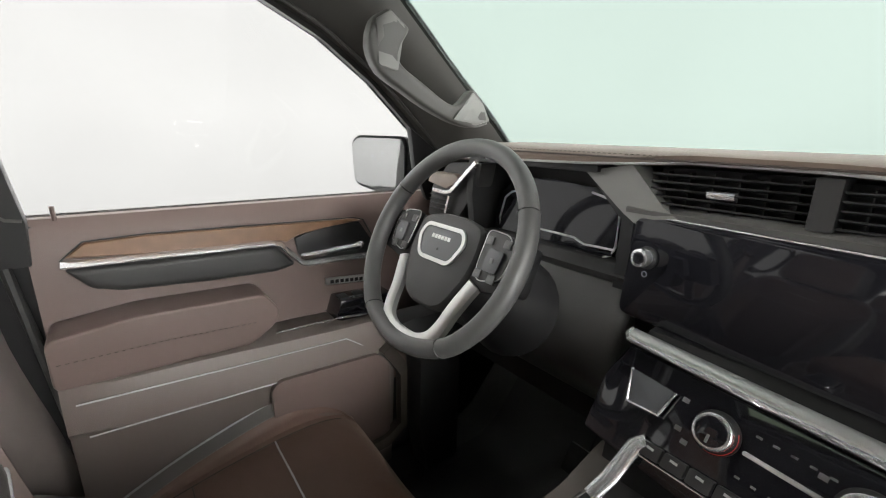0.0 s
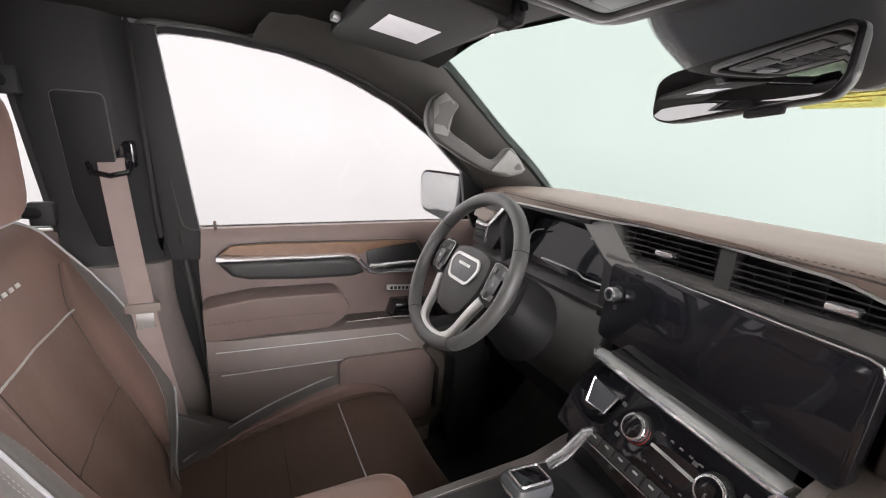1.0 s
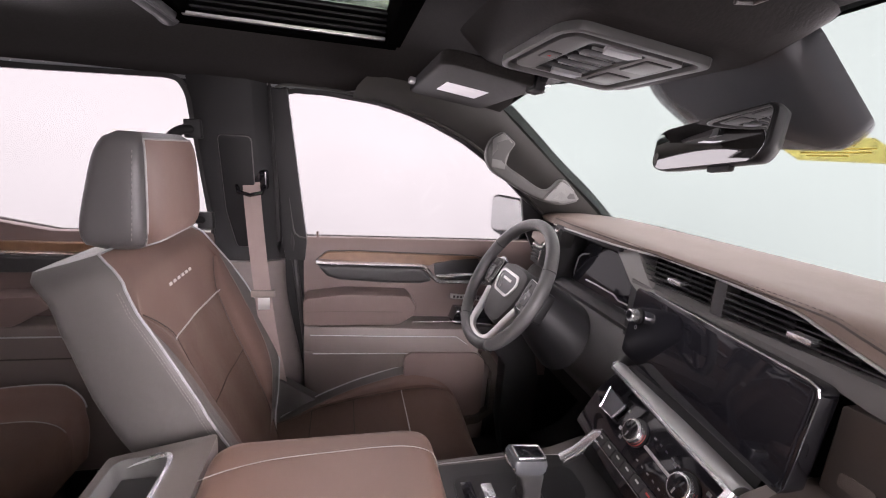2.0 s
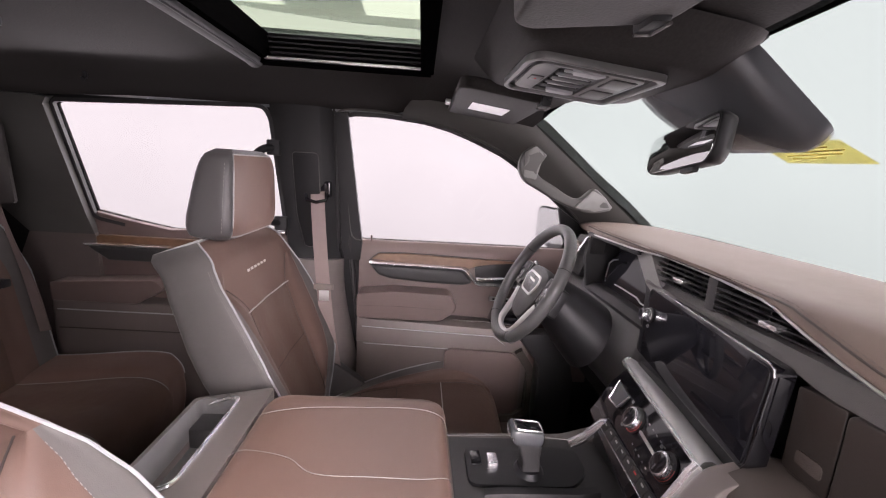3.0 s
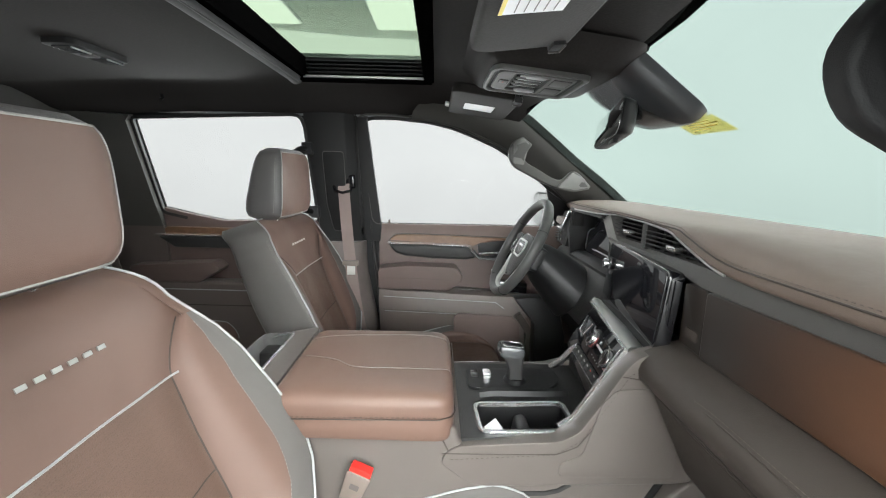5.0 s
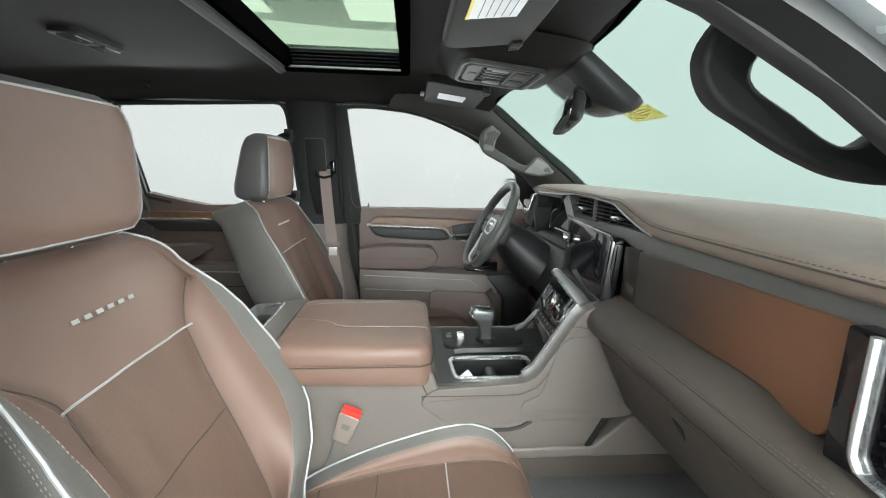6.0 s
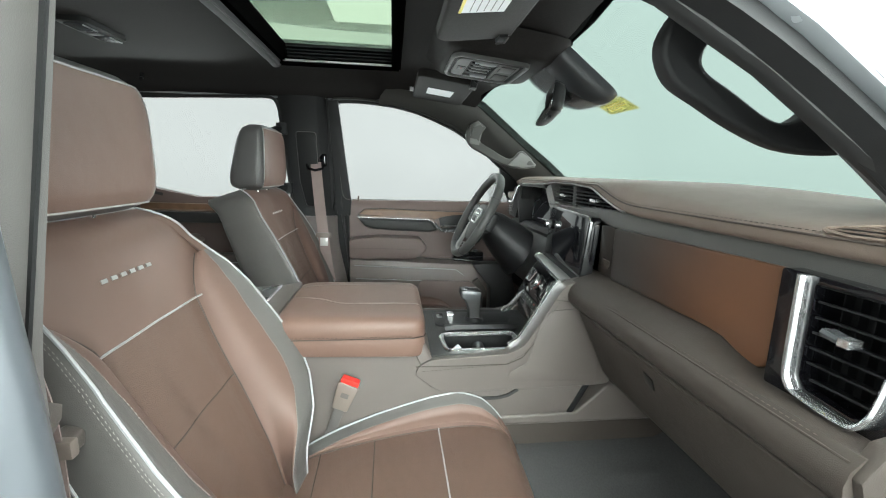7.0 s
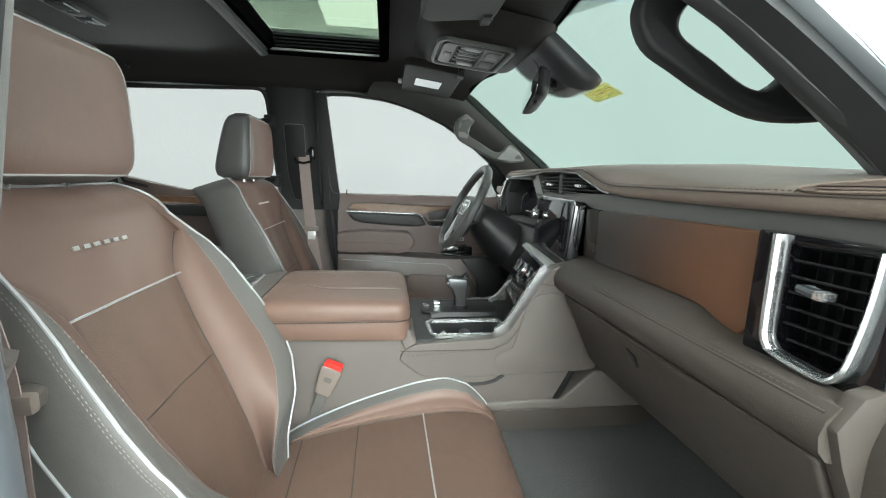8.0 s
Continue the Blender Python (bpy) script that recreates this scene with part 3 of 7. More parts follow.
def driver_front_door():
    d = thing("front_door", "closed brown driver's door with wood and chrome trim", "door", at=(-0.8, 0.2, 0.4))
    # door shell: upper cap, middle field, lower taupe field
    rings = []
    for z, x in ((0.815, -0.845), (0.822, -0.825), (0.818, -0.80), (0.80, -0.788), (0.77, -0.782), (0.66, -0.782), (0.56, -0.778), (0.555, -0.80), (0.30, -0.80)):
        rings.append([(x, y, z) for y in (-0.155, -0.1, 0.1, 0.3, 0.5, 0.72)])
    part("door_panel", shell(rings, 0.02), DOORBROWN, d)
    rings = []
    for z, x in ((0.565, -0.80), (0.562, -0.725), (0.555, -0.712), (0.535, -0.706), (0.475, -0.702), (0.46, -0.715), (0.30, -0.722), (0.12, -0.735), (0.10, -0.80)):
        rings.append([(x - 0.02 * smooth(-0.08, -0.15, y), y, z - 0.02 * smooth(-0.1, 0.4, y)) for y in (-0.15, -0.12, -0.08, 0.05, 0.18, 0.30, 0.40, 0.46)])
    part("lower_panel", shell(rings, 0.02), DOORTAUPE, d, "taupe lower door panel")
    part("piping", tube([(-0.7045, -0.13, 0.534), (-0.703, 0.1, 0.524), (-0.704, 0.33, 0.514), (-0.706, 0.40, 0.463)], 0.0014, 6), PIPING, d, "pale piping line")
    part("piping", tube([(-0.701, -0.122, 0.474), (-0.70, 0.174, 0.463)], 0.0014, 6), PIPING, d, "pale piping line")
    part("map_pocket", plate(rounded([(0.178, 0.468), (0.40, 0.458), (0.432, 0.43), (0.432, 0.21), (0.16, 0.18), (0.16, 0.455)], 0.012, 3), [], lambda y, z: (-0.705, y, z), 0.014, 0.005), DOORBROWN, d, "brown door pocket cover")
    part("pocket_rim", sweep([(-0.69, y, z) for y, z in ((0.42, 0.47), (0.455, 0.42), (0.47, 0.39), (0.47, 0.25), (0.42, 0.215), (0.28, 0.205), (0.10, 0.185))], [(-0.014, -0.012), (0.014, -0.012), (0.014, 0.012), (-0.014, 0.012)], up=(1, 0, 0)), DASHTAUPE, d)
    arm = rounded([(-0.15, 0.566), (-0.15, 0.650), (-0.035, 0.664), (0.165, 0.658), (0.193, 0.62), (0.182, 0.592), (0.135, 0.562)], 0.014, 4)
    bm = prism([(p[0], p[1]) for p in arm], "x", -0.79, -0.70, 0.018, 4)
    part("armrest", bm, DOORBROWN, d, "padded brown armrest")
    part("stitching", stitches([(-0.699, -0.14, 0.611), (-0.699, 0.0, 0.612), (-0.699, 0.15, 0.606)], (1, 0, 0)), DARKTHREAD, d)
    # trims
    part("wood_insert", prism([(-0.112, 0.757), (-0.085, 0.778), (0.0, 0.781), (0.39, 0.770), (0.41, 0.765), (0.32, 0.757), (0.262, 0.748), (0.235, 0.735), (0.222, 0.741), (0.0, 0.748)], "x", -0.80, -0.772, 0.002, 1), WOOD, d, "brown open-pore wood insert")
    part("trim_outline", tube([(-0.776, y, z) for y, z in ((-0.118, 0.752), (-0.087, 0.7805), (0.0, 0.7835), (0.39, 0.7725), (0.415, 0.766), (0.445, 0.71))], 0.0016, 6), CHARCOAL, d)
    part("chrome_strip", sweep([(-0.768, y, z) for y, z in ((-0.118, 0.746), (0.0, 0.744), (0.205, 0.739), (0.222, 0.733), (0.262, 0.688), (0.275, 0.683), (0.36, 0.682), (0.442, 0.678))], [(-0.007, -0.003), (0.007, -0.0022), (0.008, 0.0), (0.007, 0.0022), (-0.007, 0.003)], up=(0.5, 0, 1)), CHROME, d, "bright chrome strip")
    bm = prism([(-0.116, 0.74), (0.0, 0.738), (0.205, 0.733), (0.218, 0.726), (0.25, 0.688), (0.21, 0.679), (0.08, 0.683), (-0.045, 0.692), (-0.085, 0.703)], "x", -0.80, -0.757, 0.012, 3)
    part("dark_insert", bm, CHARCOAL, d, "charcoal padded insert")
    part("handle_recess", prism([(0.255, 0.742), (0.325, 0.763), (0.405, 0.762), (0.44, 0.708), (0.442, 0.684), (0.275, 0.688), (0.26, 0.705)], "x", -0.80, -0.774, 0.003, 2), BLACK, d, "black handle bezel")
    part("door_handle", sweep([(-0.766, 0.266, 0.704), (-0.752, 0.280, 0.706), (-0.749, 0.33, 0.710), (-0.750, 0.39, 0.712), (-0.763, 0.402, 0.711)], [(-0.006, -0.006), (0.006, -0.006), (0.008, 0.001), (0.004, 0.006), (-0.006, 0.006)], up=(0, 0, 1)), CHROME, d, "chrome pull handle")
    part("speaker_badge", prism([(0.318, 0.622), (0.43, 0.612), (0.432, 0.628), (0.318, 0.638)], "x", -0.79, -0.775, 0.002, 1), SATIN, d, "small silver badge plate")
    bm = bmesh.new()
    for k in range(8):
        y = 0.328 + 0.0122 * k
        b2 = box((-0.7752, y, 0.6245 - 0.0011 * k), (-0.7738, y + 0.008, 0.6325 - 0.0011 * k), 0)
        me = bpy.data.meshes.new("t")
        b2.to_mesh(me)
        b2.free()
        bm.from_mesh(me)
        bpy.data.meshes.remove(me)
    part("badge_bars", bm, BLACK, d, "dark unreadable bars")
    part("switch_panel", prism([(0.315, 0.556), (0.33, 0.598), (0.46, 0.592), (0.46, 0.545), (0.33, 0.55)], "x", -0.79, -0.722, 0.004, 2), GLOSS, d, "gloss black switch panel")
    for y in (0.345, 0.385, 0.425):
        part("window_switch", box((-0.765, y - 0.012, 0.578), (-0.735, y + 0.012, 0.60), 0.004), BLACK, d)
    part("switch_line", tube([(-0.72, 0.185, 0.563), (-0.72, 0.31, 0.561), (-0.72, 0.45, 0.548)], 0.0018, 6), CHROME, d)
    g = part("window_pane", plate(FRONTWIN, [], lambda y, z: (-xs(z) - 0.02, y, z), 0.004), GLASSSIDE, d, "raised side window, darkened against the overbright wall")
    g.visible_shadow = False
    part("window_seal", sweep([(-xs(z), y, z) for y, z in rounded(sunk(FRONTWIN), 0.02, 3)], [(-0.006, -0.007), (0.006, -0.007), (0.006, 0.007), (-0.006, 0.007)], True, (1, 0, 0)), RUBBER, d)
    part("frame_bead", tube([(-xs(z) + 0.02, 0.2 + (y - 0.2) * 1.055, 1.0 + (z - 1.0) * 1.05) for y, z in rounded([(-0.16, 0.83), *FRONTWIN[:-2]], 0.03, 3)], 0.004, 6), FASCIA, d, "grey window frame bead")
    part("rear_frame", plate([(-0.226, 1.235), (-0.185, 1.235), (-0.145, 0.82), (-0.15, 0.75), (-0.205, 0.75), (-0.215, 0.80)], [], lambda y, z: (-xs(z) + 0.004, y, z), 0.02, 0.003), PILLAR, d, "dark window frame")
    part("door_edge_seal", tube([(-xs(z) + 0.012, y, z) for y, z in ((-0.19, 1.235), (-0.198, 1.1), (-0.19, 0.9), (-0.183, 0.75), (-0.165, 0.60), (-0.15, 0.45), (-0.14, 0.25))], 0.008, 8), RUBBER, d, "black rubber door seal")
    part("sail_panel", plate([(0.52, 0.98), (0.60, 0.93), (0.72, 0.80), (0.60, 0.80), (0.55, 0.88)], [], lambda y, z: (-xs(z) + 0.004, y, z), 0.02, 0.004), BLACK, d)
    part("lock_pin", tube([(-0.795, -0.115, 0.815), (-0.795, -0.115, 0.838)], 0.0035, 8), DOORBROWN, d, "small brown lock pin")
    part("outer_skin", plate([(-0.17, 0.05), (-0.17, 0.79), (0.75, 0.79), (0.75, 0.05)], [], lambda y, z: (-0.90, y, z), 0.01), PAINT, d)
    return d


def rear_door(s):
    d = thing("rear_door", "closed brown rear cab door with wood trim", "door", "rear doors", at=(s * 0.8, -0.7, 0.4))
    lo, hi = sorted((s * 0.786, s * 0.835))
    part("door_panel", prism([(-1.15, 0.10), (-1.16, 0.88), (-1.037, 0.872), (-0.92, 0.845), (-0.80, 0.822), (-0.405, 0.828), (-0.41, 0.10)], "x", lo, hi, 0.006), DOORBROWN, d)
    lo, hi = sorted((s * 0.79, s * 0.705))
    part("armrest", prism(rounded([(-1.14, 0.583), (-0.87, 0.58), (-0.78, 0.633), (-0.81, 0.662), (-1.14, 0.645)], 0.014), "x", lo, hi, 0.016, 3), DOORBROWN, d, "padded brown armrest")
    lo, hi = sorted((s * 0.80, s * 0.715))
    part("lower_panel", prism([(-1.15, 0.12), (-1.15, 0.582), (-0.87, 0.578), (-0.42, 0.575), (-0.42, 0.12)], "x", lo, hi, 0.012, 3), DOORTAUPE, d, "taupe lower door panel")
    part("piping", tube([(s * 0.713, -1.13, 0.55), (s * 0.713, -0.45, 0.542)], 0.0022), PIPING, d)
    part("piping", tube([(s * 0.713, -1.13, 0.486), (s * 0.713, -0.45, 0.478)], 0.0022), DARKTHREAD, d)
    lo, hi = sorted((s * 0.80, s * 0.772))
    part("wood_insert", prism([(-1.06, 0.768), (-1.02, 0.795), (-0.5, 0.79), (-0.48, 0.765)], "x", lo, hi, 0.002, 1), WOOD, d, "brown open-pore wood insert")
    part("chrome_strip", sweep([(s * 0.769, y, z) for y, z in ((-1.066, 0.764), (-0.8, 0.762), (-0.5, 0.755), (-0.47, 0.72))], [(-0.006, -0.003), (0.006, -0.003), (0.006, 0.003), (-0.006, 0.003)], up=(0.3, 0, 1)), CHROME, d, "bright chrome strip")
    lo, hi = sorted((s * 0.80, s * 0.76))
    part("dark_insert", prism([(-1.06, 0.758), (-0.8, 0.757), (-0.5, 0.75), (-0.5, 0.71), (-0.99, 0.71)], "x", lo, hi, 0.01, 3), CHARCOAL, d, "charcoal padded insert")
    g = part("window_pane", plate(REARWIN, [], lambda y, z: (s * (xs(z) + 0.02), y, z), 0.004), GLASSSIDE, d, "raised side window, darkened against the overbright wall")
    g.visible_shadow = False
    part("window_seal", sweep([(s * xs(z), y, z) for y, z in rounded(sunk(REARWIN), 0.02, 3)], [(-0.006, -0.007), (0.006, -0.007), (0.006, 0.007), (-0.006, 0.007)], True, (1, 0, 0)), RUBBER, d)
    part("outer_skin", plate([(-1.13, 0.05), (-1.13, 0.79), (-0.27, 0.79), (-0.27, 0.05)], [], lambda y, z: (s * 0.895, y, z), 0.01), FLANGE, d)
    return d


driver_front_door()
rear_door(-1)
rear_door(1)

# ---- seats ----
SUB = 4  # points between key points


def section(W, C, B, T, K=0.062):
    """Key points of a seat's cross-section from one back corner round the front to the other: (side, depth)."""
    half = [(W * 0.80, -T), (W * 0.95, -T * 0.88), (W, -T * 0.45), (W + 0.002, B - 0.024), (W - 0.002, B * 1.08 + 0.001), (W - K * 0.5, B * 1.01), (W - K, B * 0.84), (mix(C, W - K, 0.5), B * 0.56), (C, 0.0), (C * 0.5, -0.003)]
    return [(-a, b) for a, b in half] + [(0, -0.007)] + half[::-1]


def seat_skin(stations, wtab, ctab, btab, ttab, ktab=((0, 0.062),)):
    """stations: (s, centre point, normal) along the seat; gives the grid of points."""
    rows = []
    for s, c, n in stations:
        key = section(table(wtab, s), table(ctab, s), table(btab, s), table(ttab, s), table(ktab, s))
        pts = spline([(a, b, 0) for a, b in key], SUB)
        rows.append([Vector((p.x, 0, 0)) + Vector(c) + Vector(n) * p.y for p in pts])
    return rows


def strip(rows, i0, i1, j0, j1):
    return loft([r[j0:j1 + 1] for r in rows[i0:i1 + 1]], closed=False, caps=False)


def lifted(path, n, d):
    return [Vector(p) + Vector(n) * d for p in path]


def bars(points, u, v, size, mat_, parent, name, label):
    """Small raised plain bars, where a word stands that is not to be read."""
    w = Vector(u).cross(Vector(v)).normalized()
    for p in points:
        bm = bmesh.new()
        p = Vector(p)
        q = [p + Vector(u) * a + Vector(v) * b for a, b in ((-size[0], -size[1]), (size[0], -size[1]), (size[0], size[1]), (-size[0], size[1]))]
        loft([[x - w * 0.001 for x in q], [x + w * 0.0008 for x in q]], bm=bm)
        part(name, bm, mat_, parent, label)


def headrest(x, seat, cy=-0.455, zc=0.987, scale=1.0, two=True, half=0.146):
    """A padded headrest: brown face, taupe shell, pale piping between."""
    rings = []
    N = 44
    for k in range(19):
        t = -1 + 2 * k / 18
        z = zc + 0.110 * scale * t
        e = max(0.0, 1 - abs(t) ** 4.5) ** 0.5
        w = half * scale * (0.74 + 0.26 * e) * (1 - 0.06 * t)
        dp = (0.062 - 0.014 * t) * (0.5 + 0.5 * e)
        yc = cy + 0.012 * t
        ring = []
        for q in range(N):
            ang = 2 * math.pi * (q + 0.5) / N
            c, sn = math.cos(ang), math.sin(ang)
            ring.append(Vector((x + w * math.copysign(abs(c) ** 0.42, c), yc + dp * math.copysign(abs(sn) ** 0.45, sn), z)))
        rings.append(ring)
    j0, j1 = 4, N // 2 - 5
    part("headrest_face", loft([r[j0:j1 + 1] for r in rings[1:18]], closed=False, caps=False), BROWN if two else PERF, seat, "smooth brown headrest face")
    part("headrest_shell", loft([r[j1:] + r[:j0 + 1] for r in rings], closed=False, caps=False), HEADTAUPE, seat, "taupe headrest shell")
    part("headrest_cap", loft([rings[17][j0:j1 + 1], rings[18][j0:j1 + 1], [p + Vector((0, -0.03, 0)) for p in rings[18][j0:j1 + 1]]], closed=False, caps=False), HEADTAUPE, seat)
    part("headrest_cap", loft([rings[1][j0:j1 + 1], rings[0][j0:j1 + 1], [p + Vector((0, -0.03, 0)) for p in rings[0][j0:j1 + 1]]], closed=False, caps=False), HEADTAUPE, seat)
    bm = bmesh.new()
    bm.faces.new([bm.verts.new(p) for p in rings[0]])
    part("headrest_cap", bm, HEADTAUPE, seat)
    bm = bmesh.new()
    bm.faces.new([bm.verts.new(p) for p in rings[18]])
    part("headrest_cap", bm, HEADTAUPE, seat)
    loop = [r[j0] for r in rings[1:18]] + rings[17][j0 + 1:j1] + [r[j1] for r in rings[17:0:-1]] + rings[1][j1 - 1:j0:-1]
    part("piping", tube(loop, 0.0019, 6, True, up=(0.3, 0.3, 1)), HEADPIPING, seat, "grey leather piping")
    for j, sx in ((j0 - 3, 1), (j1 + 3, -1)):
        part("stitching", stitches([r[j] for r in rings[2:17]], (sx, 0, 0)), THREAD, seat)
    for sx in (-0.055, 0.055):
        part("headrest_post", tube([(x + sx, cy - 0.005, zc - 0.16), (x + sx, cy, zc - 0.08)], 0.007, 8), CHROME, seat, "chrome headrest post")


def front_seat(name, label, x, back, lean, bolster, fore, shoulder, group="front seats"):
    """back: where the back rises; lean: its recline in degrees; bolster: how far its sides stand forward; fore: the headrest's place; shoulder: half its width above the middle."""
    seat = thing(name, label, "seat", group, at=(x, 0, 0.1))
    X = Vector((x, 0, 0))
    rec = radians(lean)
    up, fw = Vector((0, -math.sin(rec), math.cos(rec))), Vector((0, math.cos(rec), math.sin(rec)))
    base = Vector((0, back, 0.275))
    L, R = 0.655, 50
    st = []
    for k in range(R + 1):
        s = k / R
        drop = 0.045 * max(0, (s - 0.9) / 0.1) ** 2 - 0.010 * smooth(0.0, 0.2, s) * smooth(0.6, 0.3, s)
        st.append((s, X + base + up * (L * s) - fw * drop, fw))
    W = [(0, 0.135), (0.08, 0.148), (0.15, 0.172), (0.22, 0.205), (0.29, 0.233), (0.36, 0.249), (0.43, 0.257)] + shoulder
    C = [(0, 0.118), (0.3, 0.123), (0.5, 0.130), (0.66, 0.136), (0.71, 0.138), (0.75, 0.156), (0.79, 0.182), (0.82, 0.206), (0.9, 0.165), (1, 0.12)]
    B = bolster
    T = [(0, 0.10), (0.3, 0.110), (0.5, 0.116), (0.65, 0.124), (0.78, 0.126), (0.88, 0.131), (0.94, 0.137), (0.975, 0.138), (1, 0.120)]
    rows = seat_skin(st, W, C, B, T, ((0, 0.05), (0.08, 0.075), (0.15, 0.080), (0.22, 0.070), (0.3, 0.060), (0.5, 0.056), (0.62, 0.048), (0.72, 0.034), (0.79, 0.018), (0.82, 0.010), (1, 0.010)))
    a, b, c = 4 * SUB, 6 * SUB, 8 * SUB   # outer piping, taupe seam, insert seam
    n = len(rows[0]) - 1
    cut, low, tip = 35, 22, 41
    for j0, j1 in ((0, a), (n - a, n)):
        part("back_shell", strip(rows, 0, R, j0, j1), TAUPE, seat, "taupe leather seat side")
    part("back_rear", loft([[r[0], r[0].lerp(r[n], 0.25) - fw * 0.012, r[0].lerp(r[n], 0.75) - fw * 0.012, r[n]] for r in rows], closed=False, caps=False), TAUPE, seat)
    up2 = tip
    for j0, j1 in ((a, b), (n - b, n - a)):
        part("back_band", strip(rows, 0, up2, j0, j1), TAUPE, seat, "taupe leather edge band")
        part("back_shoulder", strip(rows, up2, R, j0, j1), BROWN, seat)
    for j0, j1 in ((b, c), (n - c, n - b)):
        part("back_bolster", strip(rows, 0, tip, j0, j1), BROWN, seat, "smooth brown side bolster")
    part("back_insert", strip(rows, low, cut, c, n - c), PERF, seat, "perforated brown insert")
    part("back_insert", strip(rows, 0, low, c, n - c), PERF, seat, "perforated brown insert")
    part("back_upper_panel", strip(rows, tip, R, b, n - b), BROWN, seat, "smooth brown shoulder panel")
    part("back_upper_panel", strip(rows, cut, tip, c, n - c), BROWN, seat)
    bm = bmesh.new()
    bm.faces.new([bm.verts.new(p) for p in rows[R]])
    part("back_top", bm, TAUPE, seat)
    edge = [r[a] for r in rows] + rows[R][a + 1:n - a] + [r[n - a] for r in rows[::-1]]
    part("piping", tube(lifted(edge, fw, 0.0016), 0.0024, 6, up=(0.3, 0.2, 1)), PIPING, seat, "pale leather piping")
    part("piping", tube(lifted(rows[cut][c - 1:n - c + 2], fw, 0.0004), 0.0018, 6), PIPING, seat, "pale leather piping")
    part("seam", tube(lifted(rows[low][c:n - c + 1], fw, -0.0002), 0.0014, 6), DARKTHREAD, seat)
    for j in (c, n - c):
        part("seam", tube(lifted([r[j] for r in rows[:tip + 1]], fw, -0.0001), 0.0015, 6), DARKTHREAD, seat)
    for j in (b, n - b):
        part("stitching", stitches(lifted([r[j] for r in rows[:up2]], fw, 0.0), fw, 0.0058, 0.0014, 0.0006, 0.0003), THREAD, seat, "pale thread stitches")
    for j, d, sx in ((a, -1, -1), (n - a, 1, 1)):
        for u in (1.55, 2.15):
            q, v = int(u), u - int(u)
            part("stitching", stitches([r[j + d * q].lerp(r[j + d * (q + 1)], v) for r in rows[2:R - 4]], (sx, 0, 0), 0.0060, 0.0012, 0.0005, 0.0002), THREAD, seat, "pale thread stitches")
    so = 1 if x > 0 else -1
    jo = n - a + 6 if so > 0 else a - 6
    part("piping", tube([r[jo] + Vector((so * 0.001, 0, 0)) for r in rows[2:30]], 0.0018, 6, up=(0.3, 0.2, 1)), PIPING, seat, "pale leather piping")
    lever = Vector((x + so * 0.266, back - 0.122, 0.668))
    part("recline_lever", put(prism(rounded([(-0.013, -0.012), (0.012, -0.013), (0.014, 0.008), (-0.008, 0.014)], 0.006, 4), "x", -0.016, 0.009, 0.004, 3), Matrix.Translation(lever)), CONSOLE, seat, "taupe plastic lever")
    mid = base + up * 0.545 - fw * 0.0052
    part_u, part_v = Vector((-1, 0, 0)), up
    bars([X + mid + Vector((0.058 - 0.0225 * k, 0, 0.004)) for k in range(6)], part_u, part_v, (0.0064, 0.0031), SATIN, seat, "emblem_bar", "small silver emblem bar")
    # cushion
    st = []
    path = spline([(0, -0.22, 0.285), (0, -0.10, 0.315), (0, 0.05, 0.338), (0, 0.17, 0.348), (0, 0.255, 0.345), (0, 0.315, 0.325), (0, 0.346, 0.285), (0, 0.352, 0.24), (0, 0.342, 0.19)], 6)
    m = len(path) - 1
    for k, p in enumerate(path):
        d = (path[min(k + 1, m)] - path[max(k - 1, 0)]).normalized()
        st.append((k / m, X + p, Vector((0, -d.z, d.y))))
    W = [(0, 0.225), (0.2, 0.25), (0.45, 0.258), (0.56, 0.252), (0.66, 0.236), (0.8, 0.222), (1, 0.205)]
    C = [(0, 0.17), (0.12, 0.19), (0.25, 0.203), (0.4, 0.212), (0.52, 0.216), (0.6, 0.216), (0.75, 0.185), (1, 0.16)]
    B = [(0, -0.016), (0.08, 0.003), (0.14, 0.015), (0.235, 0.035), (0.345, 0.053), (0.42, 0.059), (0.5, 0.047), (0.56, 0.027), (0.62, 0.010), (0.7, 0.0), (1, 0.0)]
    T = [(0, 0.11), (0.5, 0.12), (0.75, 0.09), (1, 0.06)]
    rows = seat_skin(st, W, C, B, T, ((0, 0.050), (0.1, 0.045), (0.16, 0.037), (0.22, 0.031), (0.30, 0.028), (0.45, 0.026), (0.56, 0.022), (0.62, 0.012), (1, 0.012)))
    n = len(rows[0]) - 1
    f = int(m * 0.6)
    for j0, j1 in ((0, a), (n - a, n)):
        part("cushion_side", strip(rows, 0, m, j0, j1), TAUPE, seat, "taupe leather cushion side")
    for j0, j1 in ((a, b), (n - b, n - a)):
        part("cushion_band", strip(rows, 0, f, j0, j1), TAUPE, seat, "taupe leather edge band")
        part("cushion_front", strip(rows, f, m, j0, j1), PERF, seat)
    for j0, j1 in ((b, c), (n - c, n - b)):
        part("cushion_bolster", strip(rows, 0, f, j0, j1), BROWN, seat, "smooth brown side bolster")
        part("cushion_front", strip(rows, f, m, j0, j1), PERF, seat)
    part("cushion_insert", strip(rows, 0, m, c, n - c), PERF, seat, "perforated brown cushion insert")
    for j in (a, n - a):
        part("piping", tube([r[j] + Vector((0, 0, 0.0016)) for r in rows[:f + 2]], 0.0025, up=(0.2, 0, 1)), PIPING, seat, "pale leather piping")
